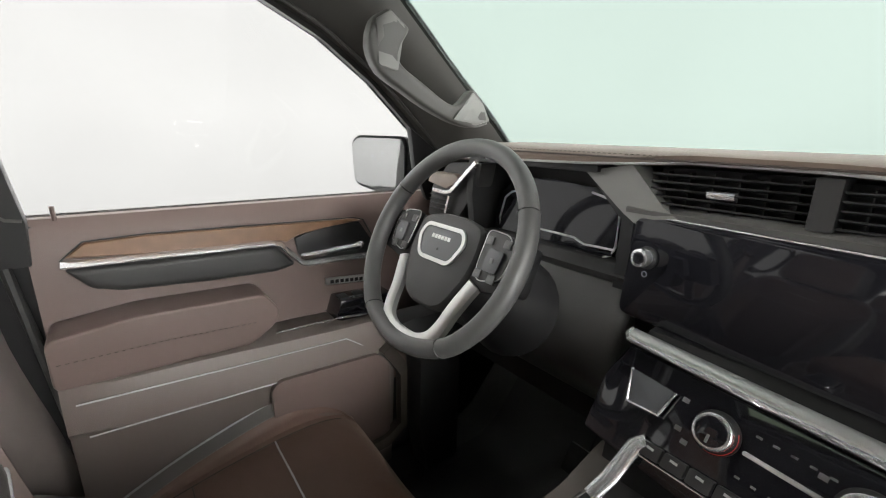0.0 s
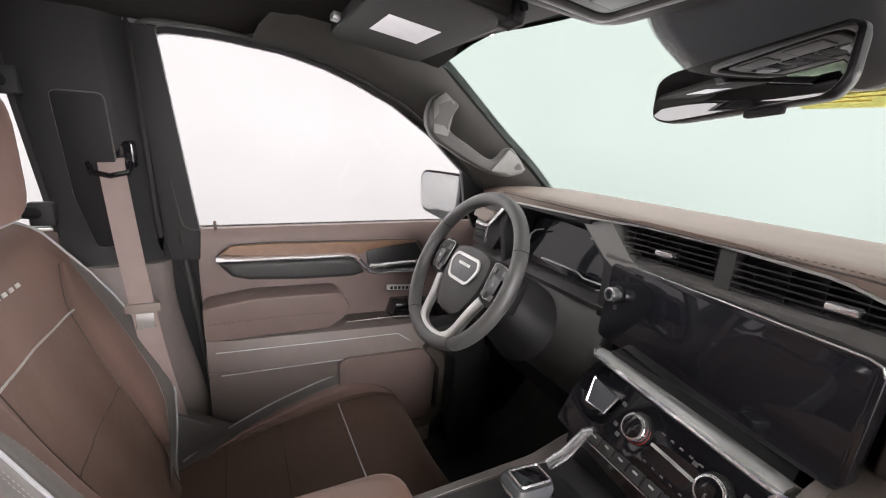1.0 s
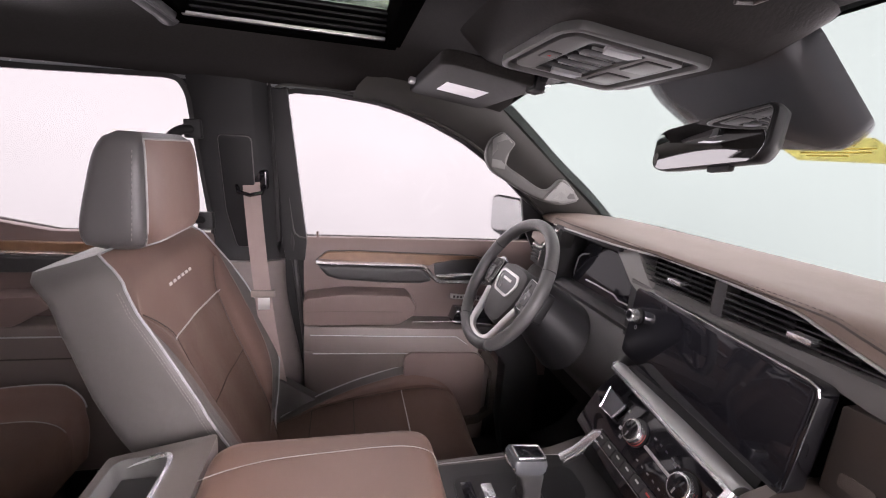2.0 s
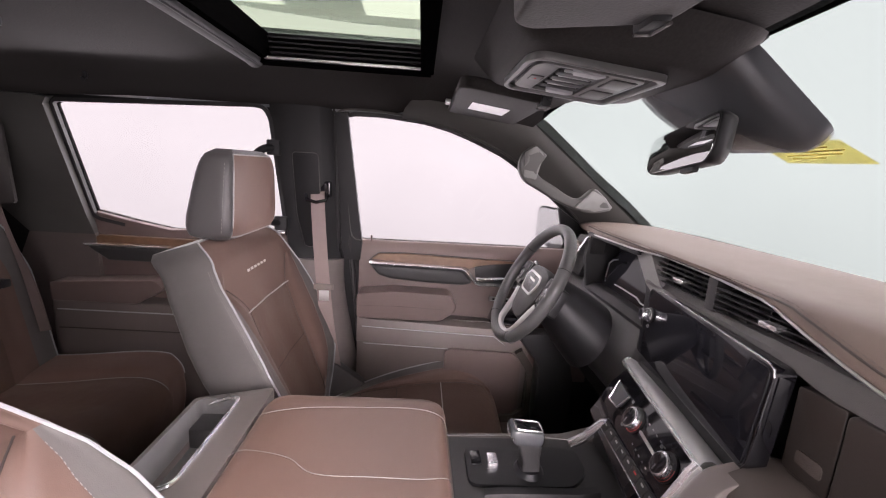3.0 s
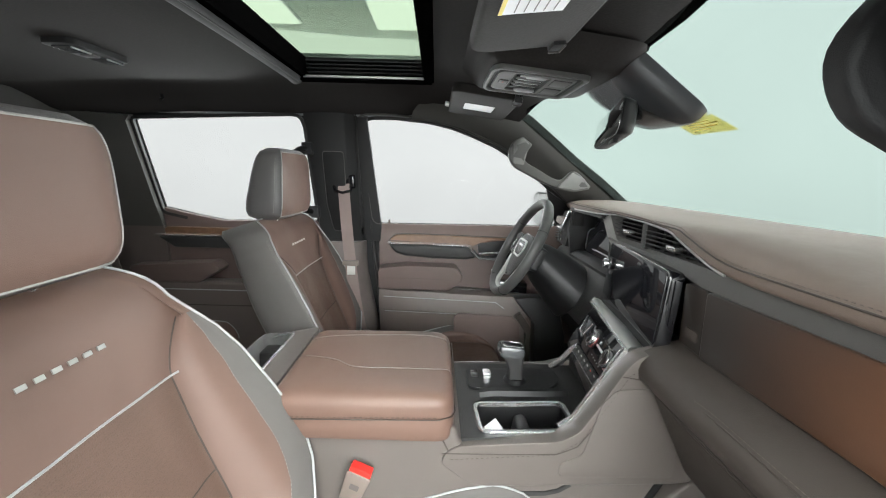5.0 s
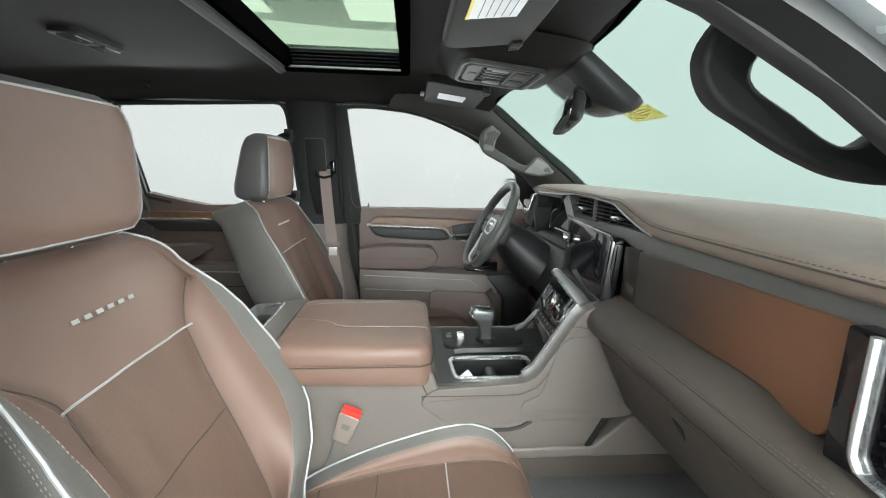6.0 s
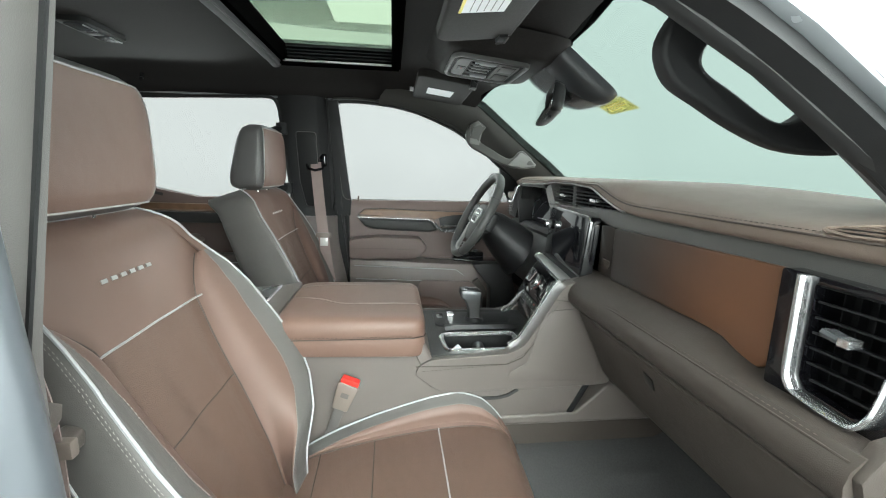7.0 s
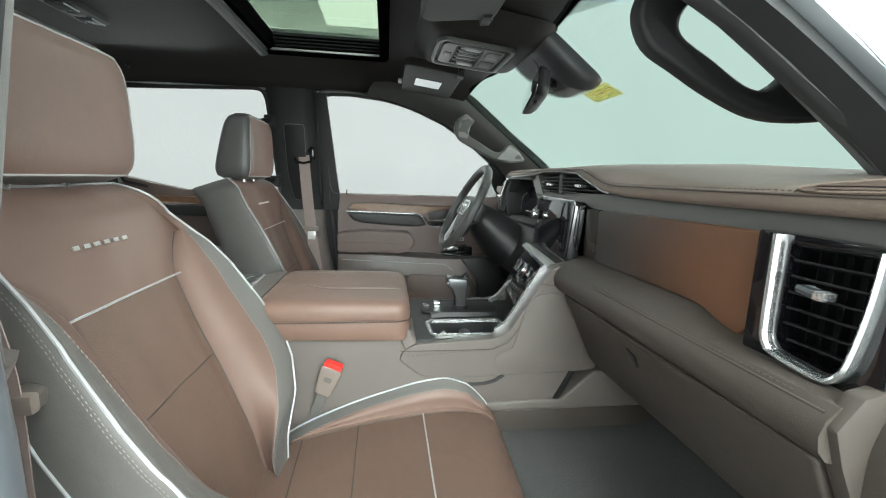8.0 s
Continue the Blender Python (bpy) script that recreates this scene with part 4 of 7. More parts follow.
    for i, r_, mt in ((17, 0.0017, PIPING), (10, 0.0013, DARKTHREAD), (5, 0.0013, DARKTHREAD)):
        part("seam", tube(lifted(rows[i][c:n - c + 1], (0, 0, 1), 0.0003), r_, 6), mt, seat)
    for j in (c, n - c):
        part("seam", tube([r[j] for r in rows[:f + 1]], 0.0013, 6), DARKTHREAD, seat)
    for j in (b, n - b):
        part("stitching", stitches([r[j] for r in rows[:f]], (0, 0, 1), 0.0058, 0.0014, 0.0006, 0.0003), THREAD, seat)
    part("seat_base", box((x - 0.19, -0.17, 0.05), (x + 0.19, 0.27, 0.235), 0.02), BLACK, seat, "black seat mounting")
    # cover on the outer side
    part("side_shield", prism(rounded([(-0.25, 0.20), (0.24, 0.20), (0.26, 0.27), (-0.05, 0.28), (-0.22, 0.40), (-0.28, 0.38)], 0.02), "x", *sorted((x + so * 0.225, x + so * 0.262)), 0.008, 3), TAUPE, seat, "taupe plastic side shield")
    headrest(x + (0.008 if x > 0 else -0.013), seat, cy=fore, half=0.170 if x > 0 else 0.152)
    return seat


front_seat("driver_seat", "brown and taupe leather driver's seat with pale piping", -0.466, -0.205, 18.8,
           [(0, -0.012), (0.1, 0.0), (0.18, 0.016), (0.28, 0.034), (0.4, 0.040), (0.55, 0.040), (0.66, 0.031), (0.76, 0.019), (0.84, 0.007), (0.9, 0.0), (1, 0.0)], -0.438,
           [(0.52, 0.262), (0.66, 0.257), (0.76, 0.249), (0.84, 0.240), (0.9, 0.226), (0.95, 0.208), (0.98, 0.188), (1, 0.166)])
front_seat("passenger_seat", "brown and taupe leather passenger seat with pale piping", 0.461, -0.178, 20.5,
           [(0, 0.035), (0.1, 0.05), (0.2, 0.076), (0.3, 0.084), (0.4, 0.082), (0.55, 0.070), (0.68, 0.054), (0.76, 0.038), (0.82, 0.020), (0.88, 0.006), (1, 0.0)], -0.447,
           [(0.52, 0.256), (0.66, 0.246), (0.76, 0.232), (0.82, 0.220), (0.9, 0.197), (0.96, 0.18), (1, 0.166)])


def rear_seat(name, label, x, half):
    """One place of the rear bench."""
    seat = thing(name, label, "seat", "rear seats", at=(x, -1.0, 0.1))
    X = Vector((x, 0, 0))
    rec = radians(9)
    up, fw = Vector((0, -math.sin(rec), math.cos(rec))), Vector((0, math.cos(rec), math.sin(rec)))
    base = Vector((0, -1.14, 0.36))
    R = 24
    st = [(k / R, X + base + up * (0.56 * k / R) - fw * 0.04 * max(0, (k / R - 0.88) / 0.12) ** 2, fw) for k in range(R + 1)]
    rows = seat_skin(st, [(0, half), (0.6, half), (0.85, half * 0.88), (1, half * 0.62)], [(0, half * 0.5), (1, half * 0.55)], [(0, 0.03), (0.6, 0.025), (1, 0)], [(0, 0.09), (0.9, 0.09), (1, 0.03)])
    a, b, c = 4 * SUB, 6 * SUB, 8 * SUB
    n = len(rows[0]) - 1
    cut = 16
    for j0, j1 in ((0, a), (n - a, n)):
        part("back_shell", strip(rows, 0, R, j0, j1), TAUPE, seat)
    for j0, j1 in ((a, b), (n - b, n - a)):
        part("back_band", strip(rows, 0, R, j0, j1), TAUPE, seat)
    for j0, j1 in ((b, c), (n - c, n - b)):
        part("back_bolster", strip(rows, 0, cut, j0, j1), BROWN, seat)
    part("back_insert", strip(rows, 0, cut, c, n - c), PERF, seat)
    part("back_upper_panel", strip(rows, cut, R, b, n - b), BROWN, seat)
    bm = bmesh.new()
    bm.faces.new([bm.verts.new(p) for p in rows[R]])
    part("back_top", bm, TAUPE, seat)
    part("piping", tube([r[a] for r in rows] + rows[R][a + 1:n - a] + [r[n - a] for r in rows[::-1]], 0.0028, 6, up=(0.3, 0.2, 1)), PIPING, seat, "pale leather piping")
    part("piping", tube(rows[cut][c:n - c + 1], 0.002, 6), PIPING, seat)
    part("seam", tube(rows[8][c:n - c + 1], 0.002, 6), DARKTHREAD, seat)
    part("release_strap", box((x - half * 0.62 - 0.012, -1.185, 0.66), (x - half * 0.62 + 0.02, -1.15, 0.685), 0.006), BLACK, seat, "small black release strap")
    path = spline([(0, -1.18, 0.36), (0, -1.0, 0.375), (0, -0.85, 0.392), (0, -0.76, 0.39), (0, -0.71, 0.36), (0, -0.70, 0.30), (0, -0.71, 0.22)], 5)
    m = len(path) - 1
    st = []
    for k, p in enumerate(path):
        d = (path[min(k + 1, m)] - path[max(k - 1, 0)]).normalized()
        st.append((k / m, X + p, Vector((0, -d.z, d.y))))
    rows = seat_skin(st, [(0, half), (0.5, half), (0.7, half * 0.93), (1, half * 0.9)], [(0, half * 0.5), (1, half * 0.6)], [(0, 0.035), (0.5, 0.03), (0.7, 0.0), (1, 0)], [(0, 0.1), (1, 0.08)])
    for j0, j1 in ((0, a), (n - a, n)):
        part("cushion_side", strip(rows, 0, m, j0, j1), TAUPE, seat)
    for j0, j1 in ((a, c), (n - c, n - a)):
        part("cushion_bolster", strip(rows, 0, m, j0, j1), BROWN, seat)
    part("cushion_insert", strip(rows, 0, m, c, n - c), PERF, seat)
    for j in (a, n - a):
        part("piping", tube([r[j] for r in rows[:int(m * 0.7)]], 0.0028, up=(0.2, 0, 1)), PIPING, seat)
    for j in (c, n - c):
        part("seam", tube([r[j] for r in rows[:int(m * 0.75)]], 0.0018), THREAD, seat)
    part("seat_base", box((x - half * 0.85, -1.2, 0.05), (x + half * 0.85, -0.76, 0.26), 0.02), BLACK, seat)
    headrest(x, seat, -1.235, 0.975, 0.85)
    return seat


rear_seat("bench_seat", "brown and taupe leather rear seat behind the driver", -0.43, 0.245)
rear_seat("bench_seat", "brown and taupe leather rear seat behind the passenger seat", 0.43, 0.245)
rear_seat("bench_seat", "narrow brown leather middle rear seat", 0.0, 0.175)


# ---- dashboard ----
dash = thing("dashboard", "brown and taupe leather dashboard with bronze panel", "dashboard", at=(0, 0.6, 0.6))
EDGE = [(-0.80, 0.62, 0.905), (-0.66, 0.60, 0.908), (-0.62, 0.585, 0.913), (-0.5, 0.568, 0.917), (-0.30, 0.562, 0.922), (-0.22, 0.56, 0.926), (-0.14, 0.557, 0.932), (0.0, 0.552, 0.931), (0.13, 0.546, 0.925), (0.20, 0.537, 0.908), (0.27, 0.531, 0.891), (0.31, 0.532, 0.881), (0.36, 0.533, 0.877), (0.6, 0.533, 0.875), (0.86, 0.53, 0.875)]


def edge(x):
    for (a, y0, z0), (b, y1, z1) in zip(EDGE, EDGE[1:]):
        if x <= b:
            t = (x - a) / (b - a)
            return mix(y0, y1, t), mix(z0, z1, t)
    return EDGE[-1][1:]


xs_d = [-0.80 + 0.02 * k for k in range(84)]
rings, seam, lip = [], [], []
for x in xs_d:
    y, z = edge(x)
    top = 0.947 - 0.019 * smooth(0.35, 0.75, x) - 0.012 * smooth(-0.55, -0.8, x)
    zs = min(z + 0.021, top - 0.012)
    g = smooth(0.2, 0.6, x)
    f1, f2, f3 = mix(0.5, 0.22, g), mix(0.85, 0.42, g), mix(1.0, 0.75, g)
    back = 1.06
    rings.append([(x, y + 0.05, z - 0.004), (x, y + 0.006, z - 0.001), (x, y, z + 0.002), (x, y - 0.004, z + 0.010), (x, y - 0.002, zs), (x, y + 0.008, mix(zs, top, f1)), (x, y + 0.03, mix(zs, top, f2)), (x, y + 0.075, mix(zs, top, f3)), (x, 0.72, top + 0.001), (x, 0.80, top - 0.004), (x, 0.92, top - 0.022), (x, back, top - 0.05), (x, back, 0.84), (x, y + 0.08, 0.84 if x > 0.3 else z - 0.008)])
    seam.append(Vector((x, y - 0.003, zs - 0.0006)))
    lip.append(Vector((x, y - 0.001, z + 0.0005)))
part("top_pad", loft(rings), DASHBROWN, dash, "stitched brown leather top pad")
part("seam", tube([p + Vector((0, -0.0003, 0.0)) for p in seam[10:]], 0.0016, 6), DARKTHREAD, dash)
part("stitching", stitches([p + Vector((0, 0.003, 0.004)) for p in seam[10:]], (0, -0.7, 0.7), 0.005, 0.004, 0.0007), DASHTHREAD, dash, "tan thread stitches")
part("bright_line", tube(lip[9:57], 0.0022, 6), SATIN, dash, "thin silver edge line")
# strip under the pad, on the passenger side and across the middle
rings = []
for x in [-0.225 + 0.0265 * k for k in range(41)]:
    y, z = edge(x)
    zt = min(z, 0.8775) if x > 0.28 else mix(0.868, 0.877, smooth(-0.2, 0.28, x))
    zb = mix(0.855, 0.842, smooth(0.15, 0.25, x))
    yt, yb = mix(0.585, 0.547, smooth(-0.2, 0.3, x)), mix(0.572, 0.545, smooth(-0.2, 0.3, x))
    rings.append([(x, yt + 0.05, zt), (x, yt, zt), (x, yb - 0.002, mix(zt, zb, 0.5)), (x, yb, zb), (x, yb + 0.05, zb)])
part("grey_fascia", loft(rings), FASCIA, dash, "grey fascia strip")
# slanted strip from the brow to the screen's corner
part("grey_fascia", loft([[(-0.31, 0.585, 0.908), (-0.225, 0.572, 0.925), (-0.225, 0.62, 0.925), (-0.31, 0.63, 0.908)], [(-0.232, 0.575, 0.852), (-0.17, 0.57, 0.868), (-0.17, 0.62, 0.868), (-0.232, 0.63, 0.852)], [(-0.214, 0.580, 0.838), (-0.15, 0.57, 0.856), (-0.15, 0.62, 0.856), (-0.214, 0.63, 0.838)]]), FASCIALIGHT, dash, "grey fascia strip")
# bronze panel and its end, dark from the painted reflection
BY = 0.543
part("panel_end", prism(rounded([(0.205, 0.725), (0.268, 0.723), (0.268, 0.842), (0.205, 0.84)], 0.006), "y", BY, BY + 0.04, 0.004, 3), COPPER, dash, "bronze panel end, darkened by the painted reflection")
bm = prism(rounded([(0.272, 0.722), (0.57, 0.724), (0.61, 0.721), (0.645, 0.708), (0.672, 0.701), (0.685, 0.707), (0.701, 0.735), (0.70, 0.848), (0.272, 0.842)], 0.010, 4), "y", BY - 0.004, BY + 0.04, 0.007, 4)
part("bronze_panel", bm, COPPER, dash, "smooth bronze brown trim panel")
part("dash_core", box((-0.205, 0.60, 0.45), (0.83, 0.75, 0.86), 0), BLACK, dash)
part("dash_core", box((-0.78, 0.61, 0.45), (-0.205, 0.75, 0.735), 0), BLACK, dash)
part("release_button", prism(rounded([(0.222, 0.742), (0.258, 0.742), (0.258, 0.762), (0.222, 0.762)], 0.006), "y", BY - 0.0015, BY + 0.01, 0.001, 2), DASHTAUPE, dash)
# ledge with its rounded pad
rings = []
for x in [0.19 + 0.0215 * k for k in range(32)]:
    dip = 0.02 * smooth(0.58, 0.70, x)
    r = [(0.60, 0.724 - dip), (0.545, 0.722 - dip), (0.515, 0.712 - dip * 0.6), (0.487, 0.699), (0.473, 0.686), (0.468, 0.670), (0.471, 0.654), (0.482, 0.642), (0.505, 0.637), (0.60, 0.636)]
    rings.append([(x, y, z) for y, z in r])
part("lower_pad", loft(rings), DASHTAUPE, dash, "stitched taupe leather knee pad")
part("stitching", stitches([(x, 0.4825 - 0.008 * smooth(0.4, 0.2, x), 0.6955 - 0.022 * smooth(0.42, 0.2, x)) for x in [0.22 + 0.02 * k for k in range(31)]], (0, -0.7, 0.7), 0.006, 0.002), DASHTHREAD, dash, "tan thread stitches")
part("seam", tube([(x, 0.4785 - 0.007 * smooth(0.4, 0.2, x), 0.6915 - 0.022 * smooth(0.42, 0.2, x)) for x in [0.2 + 0.05 * k for k in range(14)]], 0.0016), DARKTHREAD, dash)
# speaker grille let into the pad's outer end
sg = thing("speaker_grille", "brown slotted speaker grille in the dashboard top", "speaker grille", at=(0.76, 0.61, 0.92))


def pad_z(x, y):
    ye, ze = edge(x)
    tp = 0.947 - 0.019 * smooth(0.35, 0.75, x)
    zs_ = min(ze + 0.021, tp - 0.012)
    return table([(-0.002, zs_), (0.008, mix(zs_, tp, 0.22)), (0.03, mix(zs_, tp, 0.42)), (0.075, mix(zs_, tp, 0.75)), (0.187, tp), (0.3, tp)], y - ye)


gr = rounded([(0.733, 0.534), (0.755, 0.5455), (0.775, 0.556), (0.80, 0.564), (0.85, 0.568), (0.85, 0.5305), (0.77, 0.5295)], 0.006, 4)
part("opening", plate(gr, [], lambda x, y: (x, y, pad_z(x, y) + 0.0025), 0.003), BLACK, sg, "dark grille opening")
part("rim", tube([(x, y, pad_z(x, y) + 0.003) for x, y in gr], 0.0022, 6, True), DASHBROWN, sg, "brown leather rim")
for k in range(5):
    y_ = 0.535 + 0.0065 * k
    x_ = 0.742 + 0.012 * k + 0.0012 * k * k
    part("slat", sweep([(x, y_ + 0.02 * (x - x_), pad_z(x, y_) + 0.004) for x in (x_, mix(x_, 0.848, 0.35), mix(x_, 0.848, 0.7), 0.848)], [(-0.0014, -0.001), (0.0014, -0.001), (0.0014, 0.001), (-0.0014, 0.001)]), DASHBROWN, sg)
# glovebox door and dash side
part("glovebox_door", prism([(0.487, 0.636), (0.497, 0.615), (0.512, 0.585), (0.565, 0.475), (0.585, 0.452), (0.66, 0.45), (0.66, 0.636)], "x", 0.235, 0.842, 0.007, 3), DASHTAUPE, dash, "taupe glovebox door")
gm = on((0.5, 0.509, 0.592), (1, 0, 0), (0, -0.05, 0.11))
part("glovebox_line", put(box((-0.2, 0.038, 0.0), (0.14, 0.0405, 0.0025), 0.0004), gm), DARKTHREAD, dash)
part("glovebox_latch", flat([(-0.018, -0.014), (0.006, -0.02), (0.012, 0.006), (-0.012, 0.014)], -0.002, 0.003, gm, 0.001), BLACK, dash, "black glovebox latch")
part("end_cap", prism([(0.66, 0.45), (0.585, 0.455), (0.52, 0.58), (0.49, 0.64), (0.475, 0.68), (0.50, 0.712), (0.535, 0.72), (0.535, 0.875), (0.70, 0.90), (0.70, 0.45)], "x", 0.846, 0.866, 0.004, 2), DASHTAUPE, dash)
# driver's side lower dash
part("knee_bolster", prism([(0.66, 0.76), (0.60, 0.75), (0.565, 0.70), (0.55, 0.64), (0.56, 0.56), (0.60, 0.50), (0.70, 0.48)], "x", -0.78, -0.20, 0.02, 3), WHEELGREY, dash, "charcoal knee bolster")
part("side_bracket", prism([(0.39, 0.555), (0.46, 0.562), (0.56, 0.56), (0.60, 0.40), (0.60, 0.12), (0.50, 0.12), (0.475, 0.25), (0.475, 0.45)], "x", -0.69, -0.62, 0.012, 2), BLACK, dash, "black kick panel")


# centre air vents
def slats(parent, x0, x1, z0, z1, y, n, ztop=None):
    for k in range(n):
        z = mix(z0, z1, (k + 0.5) / n)
        xe = x1
        if ztop and z > ztop:
            xe = x1 - (z - ztop) * 4.0
        part("slat", put(box((x0, -0.010, -0.0012), (xe, 0.012, 0.0012), 0.0006, 1), Matrix.Translation((0, y, z)) @ pose(0, 0, 0, -12, 0, 0)), BLACK, parent)


def centre_vent(x0, x1, y, z0, z1, label, cut=None):
    v = thing("air_vent", label, "air vent", "centre air vents", at=((x0 + x1) / 2, y, z0))
    part("duct", box((x0, y + 0.02, z0 - 0.004), (x1, y + 0.05, z1), 0), BLACK, v)
    for k in range(6):
        x = mix(x0, x1, (k + 0.5) / 6)
        part("vane", box((x - 0.001, y + 0.004, z0), (x + 0.001, y + 0.02, z1 - 0.004 - (0.03 * smooth(x0 + 0.09, x1, x) if cut else 0)), 0), BLACK, v)
    slats(v, x0, x1, z0, z1 - 0.004, y, 5, cut)
    tx = mix(x0, x1, 0.52)
    part("tab", box((tx - 0.016, y - 0.022, (z0 + z1) / 2 - 0.0055), (tx + 0.016, y - 0.004, (z0 + z1) / 2 + 0.0035), 0.0025, 2), CHROME, v, "chrome vent tab")
    return v


centre_vent(-0.195, -0.016, 0.584, 0.868, 0.922, "black slatted air vent with a chrome tab")
centre_vent(0.012, 0.255, 0.566, 0.868, 0.920, "black slatted air vent tapering to a point", 0.888)
part("vent_divider", prism([(-0.014, 0.868), (0.010, 0.868), (0.010, 0.926), (-0.014, 0.926)], "y", 0.560, 0.62, 0.003), CHARCOAL, dash)

# passenger's outer vent
pv = thing("side_air_vent", "gloss black side air vent with a chrome surround", "air vent", at=(0.78, 0.54, 0.78))
mouth = rounded([(0.750, 0.842), (0.750, 0.728), (0.760, 0.716), (0.812, 0.7115), (0.826, 0.717), (0.835, 0.738), (0.842, 0.775), (0.845, 0.842)], 0.004, 3)
part("bezel", plate(rounded([(0.706, 0.70), (0.725, 0.695), (0.842, 0.69), (0.862, 0.70), (0.864, 0.848), (0.706, 0.852)], 0.006), [mouth], lambda x, z: (x, 0.522, z), -0.045, 0.0015), GLOSS, pv, "gloss black bezel")
part("chrome_bar", sweep(spline([(0.7395, 0.516, 0.850), (0.740, 0.516, 0.80), (0.7405, 0.516, 0.745), (0.7425, 0.516, 0.724), (0.750, 0.516, 0.712)], 4), [(-0.0052, -0.008), (0.0052, -0.008), (0.0052, 0.002), (0.004, 0.0055), (0.001, 0.007), (-0.003, 0.006), (-0.0052, 0.003)], up=(0, -1, 0)), CHROME, pv, "bright chrome side bar")
part("chrome_lip", sweep(spline([(0.748, 0.514, 0.713), (0.765, 0.514, 0.7085), (0.808, 0.514, 0.7045), (0.823, 0.514, 0.709), (0.833, 0.514, 0.724), (0.840, 0.514, 0.755), (0.846, 0.514, 0.80), (0.849, 0.514, 0.846)], 4), [(-0.003, -0.008), (0.0026, -0.008), (0.003, 0.003), (0.0, 0.0055), (-0.003, 0.003)], up=(0, -1, 0)), CHROME, pv, "thin chrome lip")
part("duct", box((0.742, 0.562, 0.70), (0.855, 0.57, 0.852), 0), VENTBLACK, pv)
for k in range(7):
    z = 0.727 + 0.0185 * k
    x_ = 0.753 if k else 0.760
    part("slat", put(box((x_, -0.010, -0.0014), (0.826 + 0.003 * k, 0.012, 0.0014), 0.0006, 1), Matrix.Translation((0, 0.534, z)) @ pose(0, 0, 0, -14, 0, 0)), VENTBLACK, pv)
for k in range(5):
    part("vane", box((0.762 + 0.017 * k, 0.547, 0.718), (0.7635 + 0.017 * k, 0.56, 0.842), 0), VENTBLACK, pv)
part("tab", sweep([(0.778, 0.511, 0.7955), (0.792, 0.508, 0.7945), (0.806, 0.508, 0.793)], [(-0.011, -0.004), (0.004, -0.0045), (0.006, 0.0), (0.004, 0.004), (-0.011, 0.0035)], up=(0, 0, 1)), COVER, pv, "dark vent tab")
part("tab_tip", box((0.799, 0.500, 0.7885), (0.812, 0.518, 0.7985), 0.0025, 2), CHROME, pv, "chrome tab tip")

# driver's outer vent
dv = thing("side_air_vent", "slim side air vent with a chrome blade", "air vent", at=(-0.66, 0.58, 0.82))
part("housing", prism([(-0.74, 0.77), (-0.63, 0.765), (-0.56, 0.86), (-0.55, 0.905), (-0.66, 0.90), (-0.72, 0.845)], "y", 0.575, 0.62, 0.005), CHARCOAL, dv)
part("chrome_blade", sweep([(-0.70, 0.566, 0.836), (-0.655, 0.566, 0.834), (-0.635, 0.566, 0.838), (-0.55, 0.562, 0.907)], [(-0.004, -0.006), (0.004, -0.006), (0.004, 0.006), (-0.004, 0.006)], up=(0, -1, 0)), CHROME, dv, "chrome blade")
part("chrome_blade", sweep([(-0.655, 0.566, 0.785), (-0.642, 0.566, 0.826)], [(-0.003, -0.004), (0.003, -0.004), (0.003, 0.004), (-0.003, 0.004)], up=(0, -1, 0)), CHROME, dv)
part("upper_pad", prism([(-0.72, 0.852), (-0.65, 0.842), (-0.60, 0.868), (-0.62, 0.878), (-0.71, 0.876)], "y", 0.56, 0.60, 0.005), DASHBROWN, dv)
for k in range(4):
    z = 0.79 + 0.011 * k
    part("slat", box((-0.715, 0.562, z), (-0.66, 0.58, z + 0.002), 0.0005), BLACK, dv)

# instrument cluster
ic = thing("instrument_cluster", "dark digital instrument cluster with a silver outline", "instrument cluster", at=(-0.42, 0.62, 0.8))
part("hood_side", prism([(0.57, 0.916), (0.565, 0.84), (0.58, 0.74), (0.72, 0.74), (0.72, 0.93)], "x", -0.585, -0.565, 0.004), BLACK, ic)
part("hood", box((-0.58, 0.57, 0.908), (-0.28, 0.70, 0.92), 0.004), BLACK, ic)
part("hood_side", loft([[(-0.31, 0.585, 0.91), (-0.29, 0.585, 0.91), (-0.29, 0.70, 0.91), (-0.31, 0.70, 0.91)], [(-0.235, 0.58, 0.84), (-0.215, 0.58, 0.84), (-0.215, 0.70, 0.84), (-0.235, 0.70, 0.84)], [(-0.235, 0.58, 0.73), (-0.215, 0.58, 0.73), (-0.215, 0.70, 0.73), (-0.235, 0.70, 0.73)]]), BLACK, ic)
part("display", plate(rounded([(-0.545, 0.765), (-0.262, 0.765), (-0.258, 0.845), (-0.30, 0.872), (-0.43, 0.88), (-0.51, 0.878), (-0.55, 0.84)], 0.01), [], lambda x, z: (x, 0.634 + 0.26 * (z - 0.8), z), 0.006), SCREEN, ic, "dark glass display")
part("backing", box((-0.57, 0.668, 0.73), (-0.225, 0.68, 0.91), 0), BLACK, ic)
YC = 0.622
part("silver_outline", tube([(-0.533, YC, 0.765), (-0.535, YC, 0.79), (-0.522, YC, 0.835), (-0.508, YC + 0.003, 0.848), (-0.48, YC + 0.004, 0.856)], 0.0022), SATIN, ic, "thin silver outline")
part("silver_outline", tube([(-0.47, YC, 0.784), (-0.425, YC, 0.785), (-0.345, YC, 0.784), (-0.323, YC, 0.776), (-0.262, YC, 0.778)], 0.0022), SATIN, ic, "thin silver outline")
